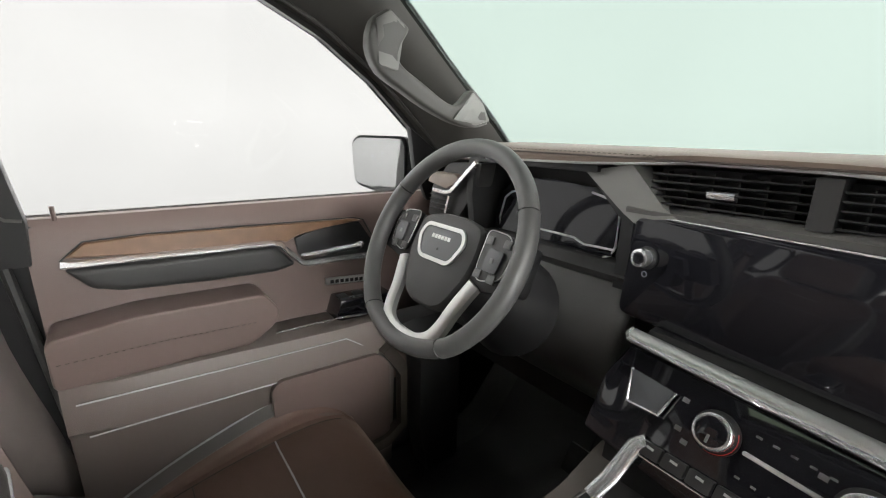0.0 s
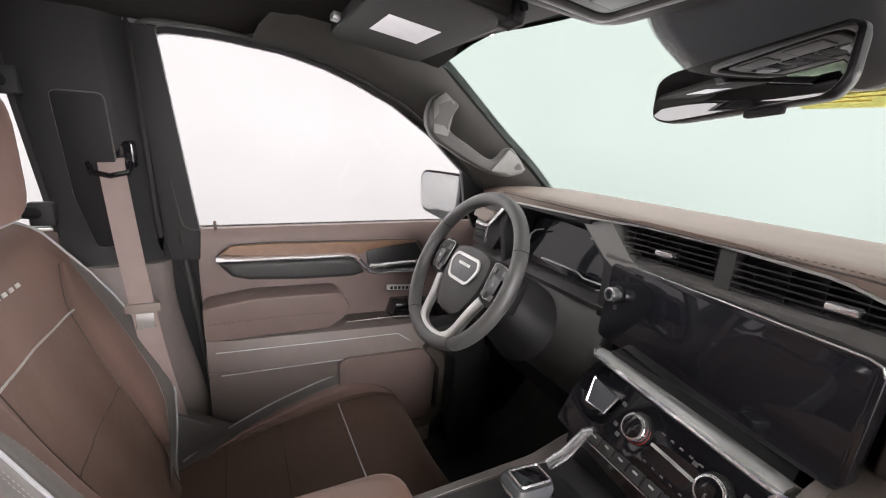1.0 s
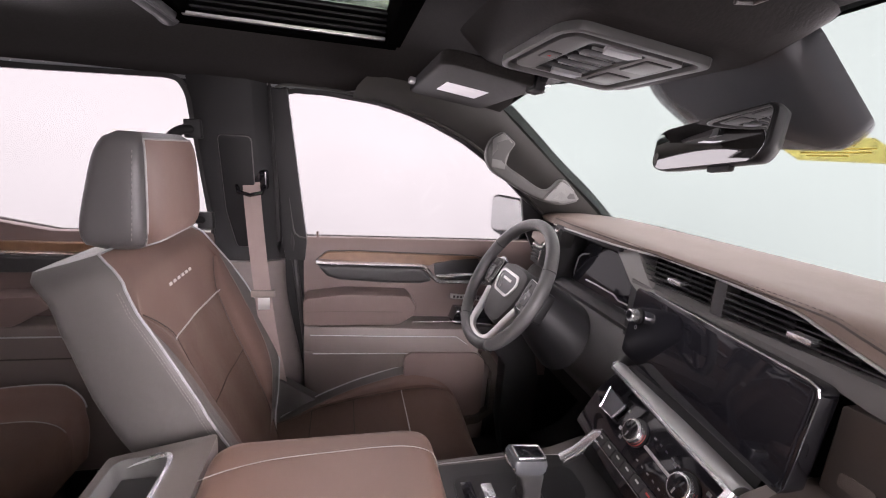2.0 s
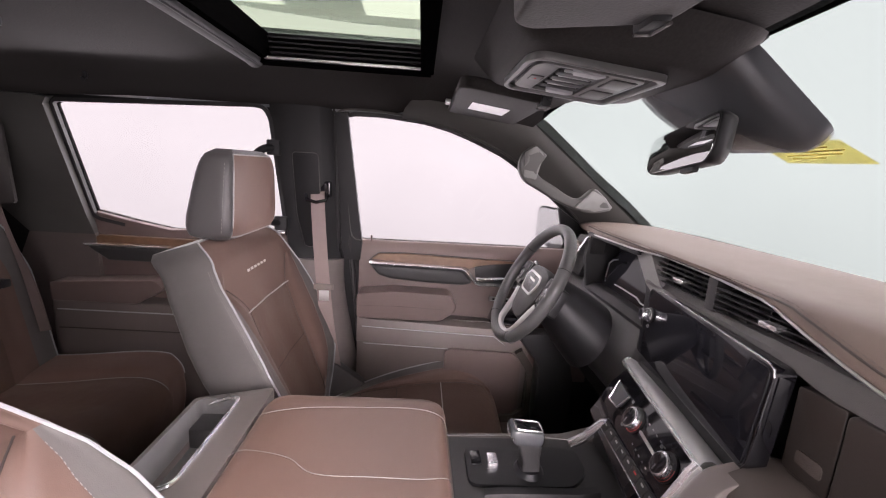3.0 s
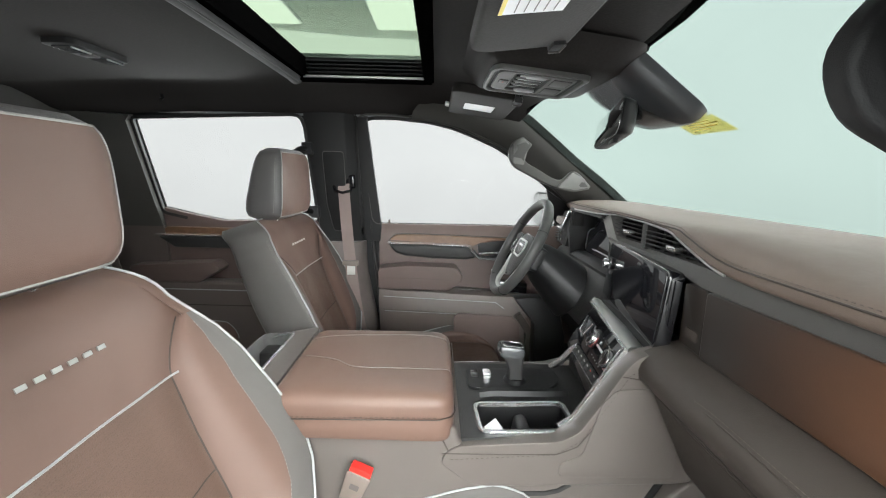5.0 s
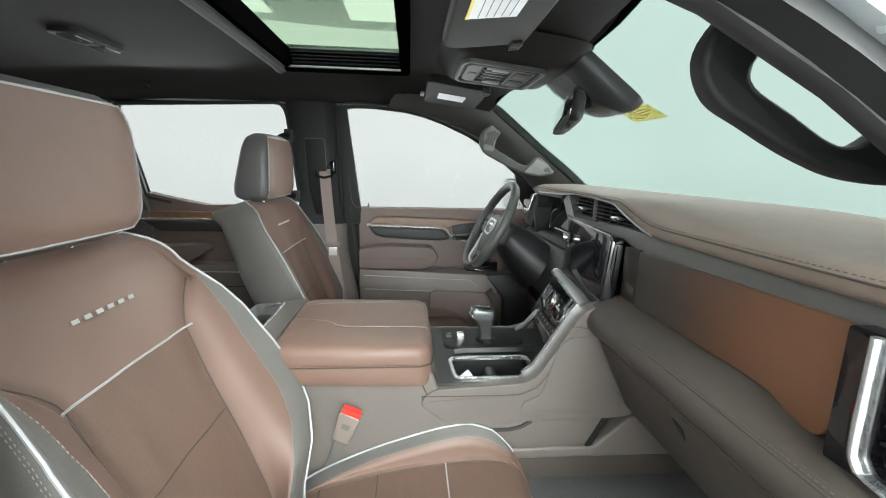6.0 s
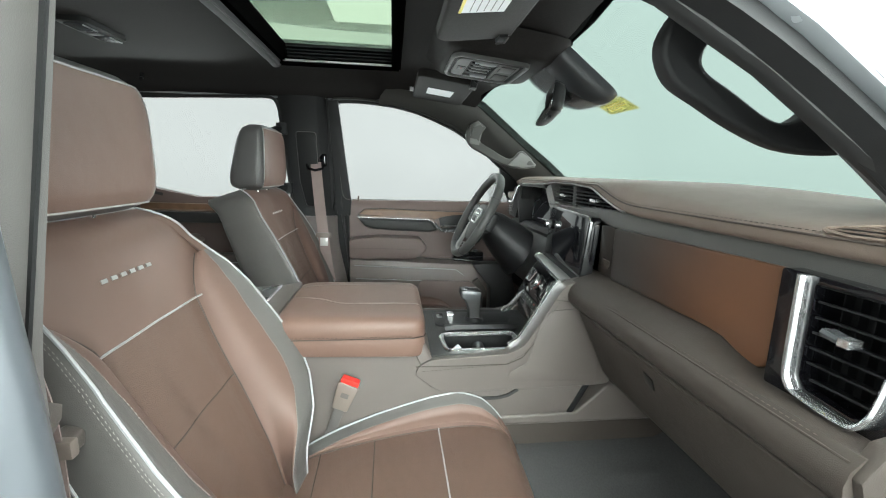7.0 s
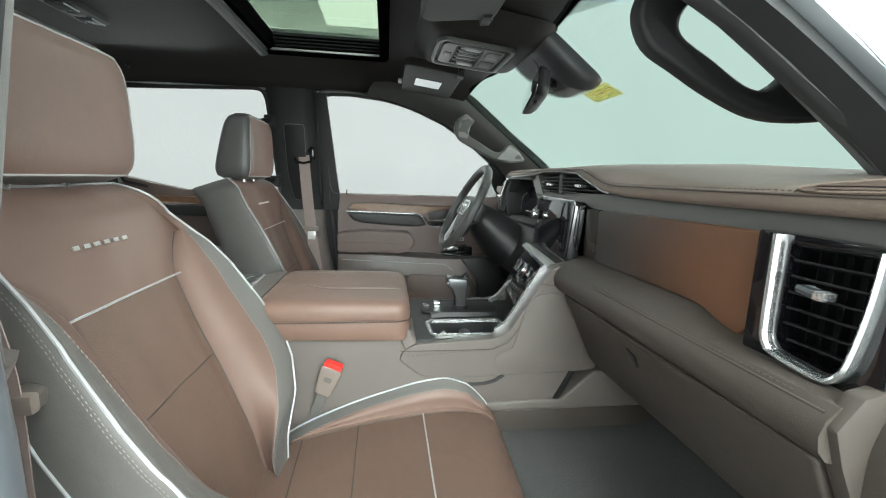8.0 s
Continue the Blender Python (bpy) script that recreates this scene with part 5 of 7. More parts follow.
part("silver_outline", tube([(-0.337, YC, 0.759), (-0.285, YC, 0.759), (-0.268, YC, 0.768), (-0.262, YC, 0.785), (-0.262, YC, 0.843), (-0.285, YC + 0.003, 0.862), (-0.32, YC + 0.004, 0.869)], 0.0022), SATIN, ic, "thin silver outline")
part("lower_shelf", prism([(0.585, 0.735), (0.575, 0.75), (0.60, 0.762), (0.64, 0.76), (0.66, 0.735)], "x", -0.57, -0.215, 0.004), CHARCOAL, ic)

# touchscreen
sm = on((-0.212, 0.578, 0.852), (0.405, -0.062, 0.004), (0.0, 0.10, 1))
scr = thing("touchscreen", "large black glass touchscreen with a chrome corner", "screen", at=(0, 0.55, 0.78))
wS, hS = 0.413, 0.152
part("housing", flat(rect(0, -hS, wS, 0.002, 0.014), -0.03, -0.001, sm, 0.003), GLOSS, scr, "gloss black frame")
part("glass", flat(rect(0.004, -hS + 0.004, wS - 0.005, -0.003, 0.011), -0.002, 0.001, sm, 0.0008), SCREEN, scr, "black glass")
part("chrome_edge", put(tube([(0.02, 0.0018, -0.002), (0.2, 0.0018, -0.002), (wS - 0.016, 0.0018, -0.002), (wS - 0.004, -0.002, -0.002), (wS + 0.0005, -0.012, -0.002)], 0.0016, 6), sm), CHROME, scr)
part("side_edge", put(tube([(wS + 0.0005, -0.012, -0.002), (wS + 0.0005, -hS + 0.014, -0.002), (wS - 0.006, -hS + 0.002, -0.002)], 0.0012, 6), sm), GLOSS, scr)
knob = part("volume_knob", put(prism(disc(0.0135), "z", 0.001, 0.022, 0.002), sm @ Matrix.Translation((0.033, -0.058, 0))), CHROME, scr, "chrome volume knob")
part("knob_face", put(prism(disc(0.009), "z", 0.021, 0.0228, 0.0005), sm @ Matrix.Translation((0.033, -0.058, 0))), GLOSS, knob)
part("knob_ring", put(prism(disc(0.0165), "z", 0.0005, 0.004, 0.001), sm @ Matrix.Translation((0.033, -0.058, 0))), BLACK, scr)
part("mark", put(tube([(0.033 + 0.004 * math.cos(a), -0.083 + 0.004 * math.sin(a), 0.0012) for a in [2 * math.pi * k / 10 for k in range(10)]], 0.0005, 4, True, up=(0, 0, 1)), sm), SATIN, scr)

# climate panel
cm = on((-0.163, 0.523, 0.686), (0.99, -0.1414, -0.0092), (0.074, 0.461, 0.884))
cp = thing("climate_panel", "gloss black climate control panel with chrome knobs", "control panel", at=(0, 0.48, 0.63))
part("fascia", flat(rounded([(-0.012, -0.145), (0.30, -0.15), (0.322, -0.01), (0.0, -0.01), (-0.016, -0.06)], 0.006), -0.03, -0.004, cm, 0.002), GLOSS, cp, "gloss black fascia")
part("silver_ledge", put(loft([[(x, 0.015, -0.03), (x, 0.015, 0.0), (x, 0.009, 0.008), (x, 0.003, 0.010), (x, -0.001, 0.008), (x, -0.005, 0.002), (x, -0.005, -0.03)] for x in (-0.002, 0.1, 0.2, 0.33)]), cm), SATIN, cp, "satin silver ledge")
part("chrome_edge", put(tube([(-0.004, 0.013, 0.002), (-0.005, 0.004, 0.008), (0.0, -0.003, 0.009), (0.1, -0.003, 0.009), (0.2, -0.003, 0.009), (0.332, -0.003, 0.009)], 0.0035, 8, up=(0.3, 0.4, 1)), cm), CHROME, cp, "bright chrome edge")
for nm, (kx, ky) in (("temperature_knob", (0.138, -0.056)), ("temperature_knob", (0.270, -0.053))):
    km = cm @ Matrix.Translation((kx, ky, -0.004))
    k = part(nm, put(prism(disc(0.0212, 32), "z", 0.0, 0.017, 0.003, 3), km), CHROME, cp, "chrome temperature knob")
    part("knob_face", put(prism(disc(0.0172, 28), "z", 0.016, 0.0182, 0.001), km), GLOSS, k)
    part("knob_mark", put(box((-0.0015, -0.014, 0.0180), (0.0015, -0.004, 0.0188), 0.0004), km), OVERGREY, k)
    part("knob_glow_ring", put(tube([(0.0238 * math.cos(q), 0.0238 * math.sin(q), 0.0045) for q in [math.pi * (1.45 + 0.7 * u / 12) for u in range(13)]], 0.0004, 5, up=(0, 0, 1)), km), RED, k, "thin red scale arc")
    part("knob_base", put(prism(disc(0.0255, 32), "z", -0.001, 0.004, 0.001), km), BLACK, cp)
part("tray_lid", flat(rounded([(0.022, -0.036), (0.082, -0.038), (0.075, -0.072), (0.035, -0.078)], 0.006), -0.004, 0.004, cm, 0.002), COVER, cp, "dark satin switch cap")
part("tray_edge", put(tube([(0.02, -0.036, 0.002), (0.033, -0.079, 0.004), (0.076, -0.074, 0.004), (0.084, -0.038, 0.002)], 0.0022, 6), cm), CHROME, cp)
part("divider_bar", flat(rect(0.168, -0.062, 0.242, -0.057, 0.002), -0.004, -0.001, cm, 0.0006), SATIN, cp)
for k in range(5):
    part("button_mark", flat(rect(0.172 + 0.016 * k, -0.038, 0.178 + 0.016 * k, -0.0355), -0.0042, -0.0034, cm, 0), OVERGREY, cp)
    part("button_mark", flat(rect(0.170 + 0.016 * k, -0.088, 0.175 + 0.016 * k, -0.0855), -0.0042, -0.0034, cm, 0), OVERGREY, cp)
for kx, ky in ((0.095, -0.04), (0.10, -0.075), (0.112, -0.086), (0.232, -0.04), (0.30, -0.03)):
    part("button_mark", flat(rect(kx - 0.004, ky - 0.003, kx + 0.004, ky + 0.003), -0.0042, -0.0034, cm, 0), OVERGREY, cp)
# row of push switches
for k in range(8):
    x0 = 0.072 + 0.030 * k
    b_ = part("push_switch", flat(rounded([(x0, -0.128 + 0.002 * k), (x0 + 0.027, -0.126 + 0.002 * k), (x0 + 0.027, -0.108 + 0.002 * k), (x0, -0.110 + 0.002 * k)], 0.002), -0.012, 0.004, cm, 0.0015), CHARCOAL, cp, "charcoal push switch")
    part("switch_mark", flat(rect(x0 + 0.009, -0.116 + 0.002 * k, x0 + 0.018, -0.113 + 0.002 * k), 0.0036, 0.0046, cm, 0), RED if k == 5 else SATIN, b_)
part("switch_line", put(tube([(0.068, -0.131, 0.003), (0.19, -0.123, 0.003), (0.31, -0.115, 0.003)], 0.0012, 6), cm), CHROME, cp)
part("chrome_side", put(sweep([(0.331, -0.004, 0.006), (0.322, -0.08, 0.004), (0.316, -0.15, 0.002), (0.306, -0.205, 0.0)], [(-0.009, -0.012), (0.009, -0.012), (0.009, 0.004), (0.005, 0.007), (-0.009, 0.004)], up=(0, 0, 1)), cm), CHROME, cp, "chrome console edge")
part("chrome_side", sweep([(0.168, 0.338, 0.523), (0.168, 0.366, 0.541), (0.168, 0.400, 0.596), (0.168, 0.448, 0.678), (0.168, 0.460, 0.694)], [(-0.006, -0.006), (0.006, -0.006), (0.006, 0.003), (0.003, 0.005), (-0.006, 0.003)], up=(0, -0.8, 0.6)), CHROME, cp, "chrome console edge")
part("chrome_leg", sweep([(-0.128, 0.40, 0.512), (-0.118, 0.425, 0.535), (-0.106, 0.455, 0.578), (-0.095, 0.462, 0.585)], [(-0.010, -0.006), (0.010, -0.006), (0.010, 0.002), (0.005, 0.006), (-0.005, 0.006), (-0.010, 0.002)], up=(0.2, -0.7, 0.7)), CHROME, cp, "chrome console edge")
part("stack_housing", prism([(0.60, 0.70), (0.54, 0.70), (0.46, 0.55), (0.45, 0.48), (0.60, 0.48)], "x", -0.15, 0.15, 0.003), BLACK, cp)

# ---- centre console ----
con = thing("centre_console", "taupe leather centre console with a brown padded lid", "console", at=(0.02, 0.1, 0.1))
part("rear_body", prism([(-0.40, 0.12), (-0.40, 0.522), (-0.24, 0.522), (-0.235, 0.555), (0.10, 0.55), (0.12, 0.545), (0.18, 0.42), (0.20, 0.30), (0.20, 0.12)], "x", -0.165, 0.207, 0.014, 4), CONSOLE, con, "taupe console body")
lid = rounded([(-0.135, -0.238), (0.222, -0.238), (0.222, 0.122), (-0.135, 0.122)], 0.045, 6)
lc = Vector((0.0435, -0.058))


def inset(d, z, tip=0.0):
    """The lid's outline drawn in by d, at a height; tip lowers the front."""
    return [(lc.x + (x - lc.x) * (1 - d / 0.178), lc.y + (y - lc.y) * (1 - d / 0.18), z - tip * smooth(0.0, 0.12, y)) for x, y in lid]


bm = loft([inset(0.012, 0.522, 0.008), inset(0.003, 0.526, 0.008), inset(0.0, 0.534, 0.006), inset(0.0, 0.558), inset(0.0015, 0.564), inset(0.0015, 0.568), inset(0.0, 0.574), inset(0.001, 0.592), inset(0.005, 0.603), inset(0.013, 0.612, 0.002), inset(0.025, 0.6165, 0.003), inset(0.05, 0.619, 0.004), inset(0.10, 0.620, 0.004), inset(0.15, 0.6205, 0.002)])
part("lid", bm, LIDBROWN, con, "padded brown leather armrest lid")
zt = 0.6207
for line in ([(0.065, -0.236, 0.612), (0.06, -0.21, zt), (0.075, -0.14, zt), (0.11, -0.09, zt), (0.115, 0.0, zt), (0.118, 0.07, zt), (0.105, 0.11, 0.612), (0.09, 0.123, 0.59)], [(-0.045, -0.236, 0.612), (-0.05, -0.20, zt), (-0.065, -0.14, zt), (-0.07, -0.05, zt), (-0.07, 0.06, zt), (-0.06, 0.11, 0.612), (-0.05, 0.123, 0.59)]):
    part("lid_stitching", tube(spline(line, 6), 0.0007, 6), THREAD, con, "pale thread seam")
part("lid_seam", tube([(0.2225, -0.20, 0.567), (0.2228, -0.05, 0.567), (0.2228, 0.09, 0.567), (0.21, 0.116, 0.567), (0.19, 0.1228, 0.567), (-0.10, 0.1228, 0.567)], 0.0012), DARKTHREAD, con)
part("lid_stitching", stitches([(0.2222, -0.20, 0.572), (0.2226, -0.05, 0.572), (0.2226, 0.09, 0.572)], (1, 0, 0)), DARKTHREAD, con)
# rear storage bin with a chrome rim
part("bin_top", plate(rect(-0.165, -0.405, 0.205, -0.24, 0.008), [rounded([(-0.125, -0.375), (0.125, -0.375), (0.125, -0.292), (-0.125, -0.292)], 0.025, 4)], lambda x, y: (x, y, 0.602 - 0.03 * smooth(-0.28, -0.42, y)), 0.078, 0.003), CONSOLE, con, "taupe leather bin surround")
part("bin_rim", tube([(x, y, 0.604 - 0.03 * smooth(-0.28, -0.42, y)) for x, y in rounded([(-0.125, -0.375), (0.125, -0.375), (0.125, -0.292), (-0.125, -0.292)], 0.025, 4)], 0.0045, 8, True), CHROME, con, "bright chrome rim")
part("bin_liner", shell([[(x, y, 0.60) for x, y in rounded([(-0.124, -0.374), (0.124, -0.374), (0.124, -0.293), (-0.124, -0.293)], 0.025, 4)], [(x, y, 0.53) for x, y in rounded([(-0.118, -0.368), (0.118, -0.368), (0.118, -0.299), (-0.118, -0.299)], 0.022, 4)], [(x * 0.05, -0.3335 + (y + 0.3335) * 0.05, 0.528) for x, y in rounded([(-0.118, -0.368), (0.118, -0.368), (0.118, -0.299), (-0.118, -0.299)], 0.022, 4)]], 0.002, closed=True), OVERGREY, con, "smooth grey bin liner")
part("bin_step", box((-0.116, -0.366, 0.53), (-0.06, -0.30, 0.57), 0.004), CHARCOAL, con)
# front part: wings with a rounded leather rim, top tray, cup holder
side = [(0.095, 0.468), (0.105, 0.490), (0.13, 0.505), (0.33, 0.517), (0.365, 0.535), (0.40, 0.59), (0.448, 0.672), (0.47, 0.695), (0.56, 0.715), (0.60, 0.70), (0.60, 0.43), (0.56, 0.425), (0.18, 0.418), (0.15, 0.425)]
part("wing", prism(rounded(side, 0.012, 3), "x", 0.172, 0.213, 0.012, 4), CONSOLE, con, "taupe leather console wing")
part("body_gap", tube([(0.2062, y, z) for y, z in ((0.062, 0.56), (0.08, 0.548), (0.10, 0.514), (0.12, 0.47), (0.136, 0.434))], 0.0018, 5), DARKTHREAD, con, "dark panel gap")
part("wing_seam", tube([(0.2134, y, z) for y, z in ((0.097, 0.490), (0.208, 0.489), (0.325, 0.490), (0.364, 0.507), (0.429, 0.596), (0.445, 0.605), (0.50, 0.606))], 0.0013, 5), DARKTHREAD, con)
part("wing_seam", tube([(0.2134, y, z) for y, z in ((0.44, 0.655), (0.488, 0.648), (0.531, 0.619), (0.58, 0.59))], 0.0013, 5), DARKTHREAD, con)
part("wing_panel", prism(rounded([(0.33, 0.47), (0.375, 0.49), (0.405, 0.60), (0.43, 0.628), (0.50, 0.632), (0.56, 0.59), (0.56, 0.44), (0.33, 0.44)], 0.012, 3), "x", 0.205, 0.2155, 0.003, 2), CONSOLE, con)
part("stitching", stitches([(0.2138, y, z) for y, z in ((0.115, 0.478), (0.32, 0.490), (0.37, 0.52), (0.455, 0.66), (0.52, 0.68))], (1, 0, 0)), DARKTHREAD, con)
part("wing", prism(rounded([(0.12, 0.47), (0.13, 0.505), (0.39, 0.510), (0.46, 0.530), (0.60, 0.55), (0.60, 0.43), (0.15, 0.42)], 0.012, 3), "x", -0.165, -0.135, 0.006, 3), CONSOLE, con)
part("pocket", prism(rounded([(0.20, 0.415), (0.545, 0.418), (0.50, 0.345), (0.17, 0.335)], 0.01, 3), "x", 0.17, 0.2, 0.004, 2), CONSOLE, con, "taupe console side pocket")
part("pocket_lip", sweep([(0.2, 0.20, 0.392), (0.2, 0.31, 0.394), (0.2, 0.335, 0.40), (0.2, 0.36, 0.415)], [(-0.004, -0.004), (0.004, -0.004), (0.004, 0.004), (-0.004, 0.004)], up=(1, 0, 0)), CHARCOAL, con)
part("pocket_end", prism([(0.535, 0.42), (0.55, 0.42), (0.51, 0.345), (0.495, 0.345)], "x", 0.19, 0.205, 0.002), BLACK, con)
part("base_body", prism([(0.15, 0.315), (0.17, 0.34), (0.52, 0.345), (0.60, 0.42), (0.90, 0.42), (0.90, 0.315)], "x", -0.15, 0.205, 0.008, 3), CONSOLE, con, "taupe console base")
# Foot of the base set apart, footwell shade put into its colour.
part("base_skirt", prism([(0.15, 0.10), (0.15, 0.32), (0.90, 0.32), (0.90, 0.10)], "x", -0.145, 0.199, 0.004, 2), DASHTAUPE, con, "taupe lower skirt, darkened for the footwell shade")
part("top_tray", plate(rounded([(-0.14, 0.10), (0.20, 0.10), (0.178, 0.40), (0.15, 0.47), (-0.14, 0.47)], 0.008), [rounded([(0.072, 0.172), (0.18, 0.178), (0.176, 0.34), (0.14, 0.376), (0.066, 0.376)], 0.02, 4)], lambda x, y: (x, y, 0.512), 0.01), CHARCOAL, con, "charcoal console top")
cup = rounded([(0.072, 0.172), (0.18, 0.178), (0.176, 0.34), (0.14, 0.376), (0.066, 0.376)], 0.02, 5)
part("cup_rim", sweep([(x, y, 0.514) for x, y in cup], [(-0.005, -0.004), (0.005, -0.004), (0.006, 0.002), (0.003, 0.005), (-0.004, 0.004)], True), CHROME, con, "bright chrome cup holder rim")
cupc = Vector((0.124, 0.275))
part("cup_liner", shell([[(x, y, 0.512) for x, y in cup], [(mix(x, cupc.x, 0.08), mix(y, cupc.y, 0.05), 0.455) for x, y in cup], [(mix(x, cupc.x, 0.95), mix(y, cupc.y, 0.95), 0.453) for x, y in cup]], 0.002, closed=True), BLACK, con, "dark cup holder well")
part("cup_divider", prism([(0.255, 0.455), (0.262, 0.495), (0.275, 0.50), (0.288, 0.495), (0.295, 0.455)], "x", 0.085, 0.165, 0.006, 3), CHARCOAL, con)
part("console_ridge", sweep([(0.028, 0.19, 0.517), (0.03, 0.22, 0.522), (0.03, 0.36, 0.522), (0.02, 0.40, 0.518)], [(-0.012, -0.006), (0.012, -0.006), (0.008, 0.006), (-0.008, 0.006)]), BLACK, con)
part("shifter_plate", plate(rounded([(-0.10, 0.165), (0.005, 0.165), (0.01, 0.36), (-0.03, 0.40), (-0.10, 0.40)], 0.02, 4), [], lambda x, y: (x, y, 0.519), 0.008, 0.003), BLACK, con, "black shifter surround")
part("chrome_line", tube([(-0.138, 0.13, 0.518), (-0.14, 0.30, 0.520), (-0.132, 0.40, 0.518)], 0.0012, 6), PILLARGREY, con)
part("brake_switch", box((-0.062, 0.205, 0.518), (-0.032, 0.225, 0.536), 0.003), CHROME, con, "chrome parking brake switch")
part("mode_switch", box((-0.085, 0.175, 0.518), (-0.045, 0.195, 0.522), 0.001), GLOSS, con)
part("front_bin", box((-0.13, 0.40, 0.47), (0.14, 0.44, 0.505), 0.004), BLACK, con)

sh = thing("gear_shifter", "charcoal gear lever with a silver-edged top", "gear lever", at=(-0.03, 0.29, 0.515))
part("boot", loft([[(-0.035 + a * 0.034, 0.285 + b * 0.030, 0.518) for a, b in disc(1, 20)], [(-0.035 + a * 0.026, 0.285 + b * 0.023, 0.528) for a, b in disc(1, 20)]]), BLACK, sh)
part("stem", loft([[(-0.035 + a * w, yc + b * d, z) for a, b in rounded([(-1, -1), (1, -1), (1, 1), (-1, 1)], 0.4)] for w, d, yc, z in ((0.018, 0.018, 0.285, 0.52), (0.018, 0.017, 0.284, 0.55), (0.021, 0.022, 0.279, 0.578), (0.022, 0.027, 0.275, 0.588))]), CHARCOAL, sh)
part("grip", loft([[(-0.035 + a * w, yc + b * d, z - 0.10 * (b * d)) for a, b in rounded([(-1, -1), (1, -1), (1, 1), (-1, 1)], 0.35)] for w, d, yc, z in ((0.0225, 0.028, 0.273, 0.586), (0.0245, 0.032, 0.272, 0.594), (0.0245, 0.032, 0.272, 0.606), (0.022, 0.029, 0.272, 0.612))]), COVER, sh, "grey leather grip")
part("top_plate", put(box((-0.014, -0.022, 0.0), (0.014, 0.024, 0.003), 0.001), Matrix.Translation((-0.035, 0.274, 0.6115)) @ pose(0, 0, 0, -5.7, 0, 0)), GLOSS, sh)
part("top_bezel", put(tube([(x, y, 0.002) for x, y in rect(-0.016, -0.024, 0.016, 0.026, 0.004)], 0.0018, 6, True), Matrix.Translation((-0.035, 0.274, 0.6115)) @ pose(0, 0, 0, -5.7, 0, 0)), CHROME, sh, "chrome bezel")
part("front_edge", tube([(-0.058, 0.244, 0.600), (-0.035, 0.240, 0.600), (-0.012, 0.244, 0.600)], 0.003, 6), CHROME, sh)

tag = thing("key_tag", "white paper key tag lying in the cup holder", "tag", at=(0.12, 0.22, 0.47))
part("paper", put(prism(rounded([(-0.02, -0.016), (0.02, -0.016), (0.02, 0.010), (0.014, 0.016), (-0.02, 0.016)], 0.002), "z", 0, 0.0012, 0), Matrix.Translation((0.122, 0.215, 0.482)) @ pose(0, 0, 0, 35, 20, 30)), WHITEPAPER, tag)
part("eyelet", put(prism(disc(0.003, 10), "z", 0.0008, 0.0022, 0), Matrix.Translation((0.122, 0.215, 0.482)) @ pose(0, 0, 0, 35, 20, 30) @ Matrix.Translation((0.012, 0.008, 0))), CHARCOAL, tag)

# ---- steering wheel ----
tilt = radians(28)
wm = on((-0.404, 0.355, 0.796), (1, 0, 0), (0, math.sin(tilt), math.cos(tilt)))
whl = thing("steering_wheel", "dark leather steering wheel with silver lower spokes", "steering wheel", at=(-0.412, 0.355, 0.80))
rim = []
for k in range(72):
    a = 2 * math.pi * k / 72
    r = 0.1655 - 0.006 * smooth(-0.75, -1.0, math.sin(a))
    rim.append((r * math.cos(a), r * math.sin(a), 0))
part("rim", put(sweep(rim, circle(0.0136, 16, 0.0162), True, up=(0, 0, 1)), wm), WHEELGREY, whl, "charcoal leather rim")
for a in (28, 152, 235, 305):
    c, s_ = math.cos(radians(a)), math.sin(radians(a))
    part("rim_seam", put(tube([(c * (0.165 + 0.0139 * math.cos(t)), s_ * (0.165 + 0.0139 * math.cos(t)), 0.0165 * math.sin(t)) for t in [2 * math.pi * q / 16 for q in range(16)]], 0.0012, 5, True, up=(c, s_, 0.2)), wm), BLACK, whl)
hubp = rounded([(-0.074, 0.043), (-0.03, 0.054), (0.03, 0.054), (0.074, 0.043), (0.079, 0.0), (0.075, -0.035), (0.052, -0.085), (0.03, -0.098), (-0.03, -0.098), (-0.052, -0.085), (-0.075, -0.035), (-0.079, 0.0)], 0.016, 4)
part("airbag_cover", put(loft([[(x * 0.96, y * 0.96, -0.048) for x, y in hubp], [(x, y, -0.026) for x, y in hubp], [(x, y, -0.016) for x, y in hubp], [(x * 0.95, y * 0.95, -0.008) for x, y in hubp], [(x * 0.75, y * 0.75, -0.003) for x, y in hubp], [(x * 0.3, y * 0.3, -0.001) for x, y in hubp]]), wm), CHARCOAL, whl, "charcoal airbag cover")
emb = rounded([(-0.044, 0.027), (0.044, 0.027), (0.054, 0.008), (0.038, -0.027), (-0.038, -0.027), (-0.054, 0.008)], 0.013, 5)
em = wm @ Matrix.Translation((0, 0.002, -0.004))
part("emblem_field", put(prism(emb, "z", -0.003, 0.0035, 0.001), em), COVER, whl, "dark grey emblem field")
part("emblem_ring", put(sweep([(x, y, 0.003) for x, y in emb], [(-0.0036, -0.002), (0.0036, -0.002), (0.003, 0.0018), (-0.003, 0.0018)], True, up=(0, 0, 1)), em), SATIN, whl, "silver emblem outline")
for k in range(6):
    part("emblem_bar", put(box((-0.023 + 0.0078 * k, 0.006, 0.0033), (-0.017 + 0.0078 * k, 0.0125, 0.0046), 0.0006), em), SATIN, whl, "plain silver emblem bar")
part("emblem_dot", put(box((-0.002, -0.012, 0.0033), (0.002, -0.007, 0.0042), 0.0006), em), BLACK, whl)
part("horn_mark", put(box((-0.008, -0.040, -0.0052), (0.008, -0.037, -0.0042), 0), wm), BLACK, whl)
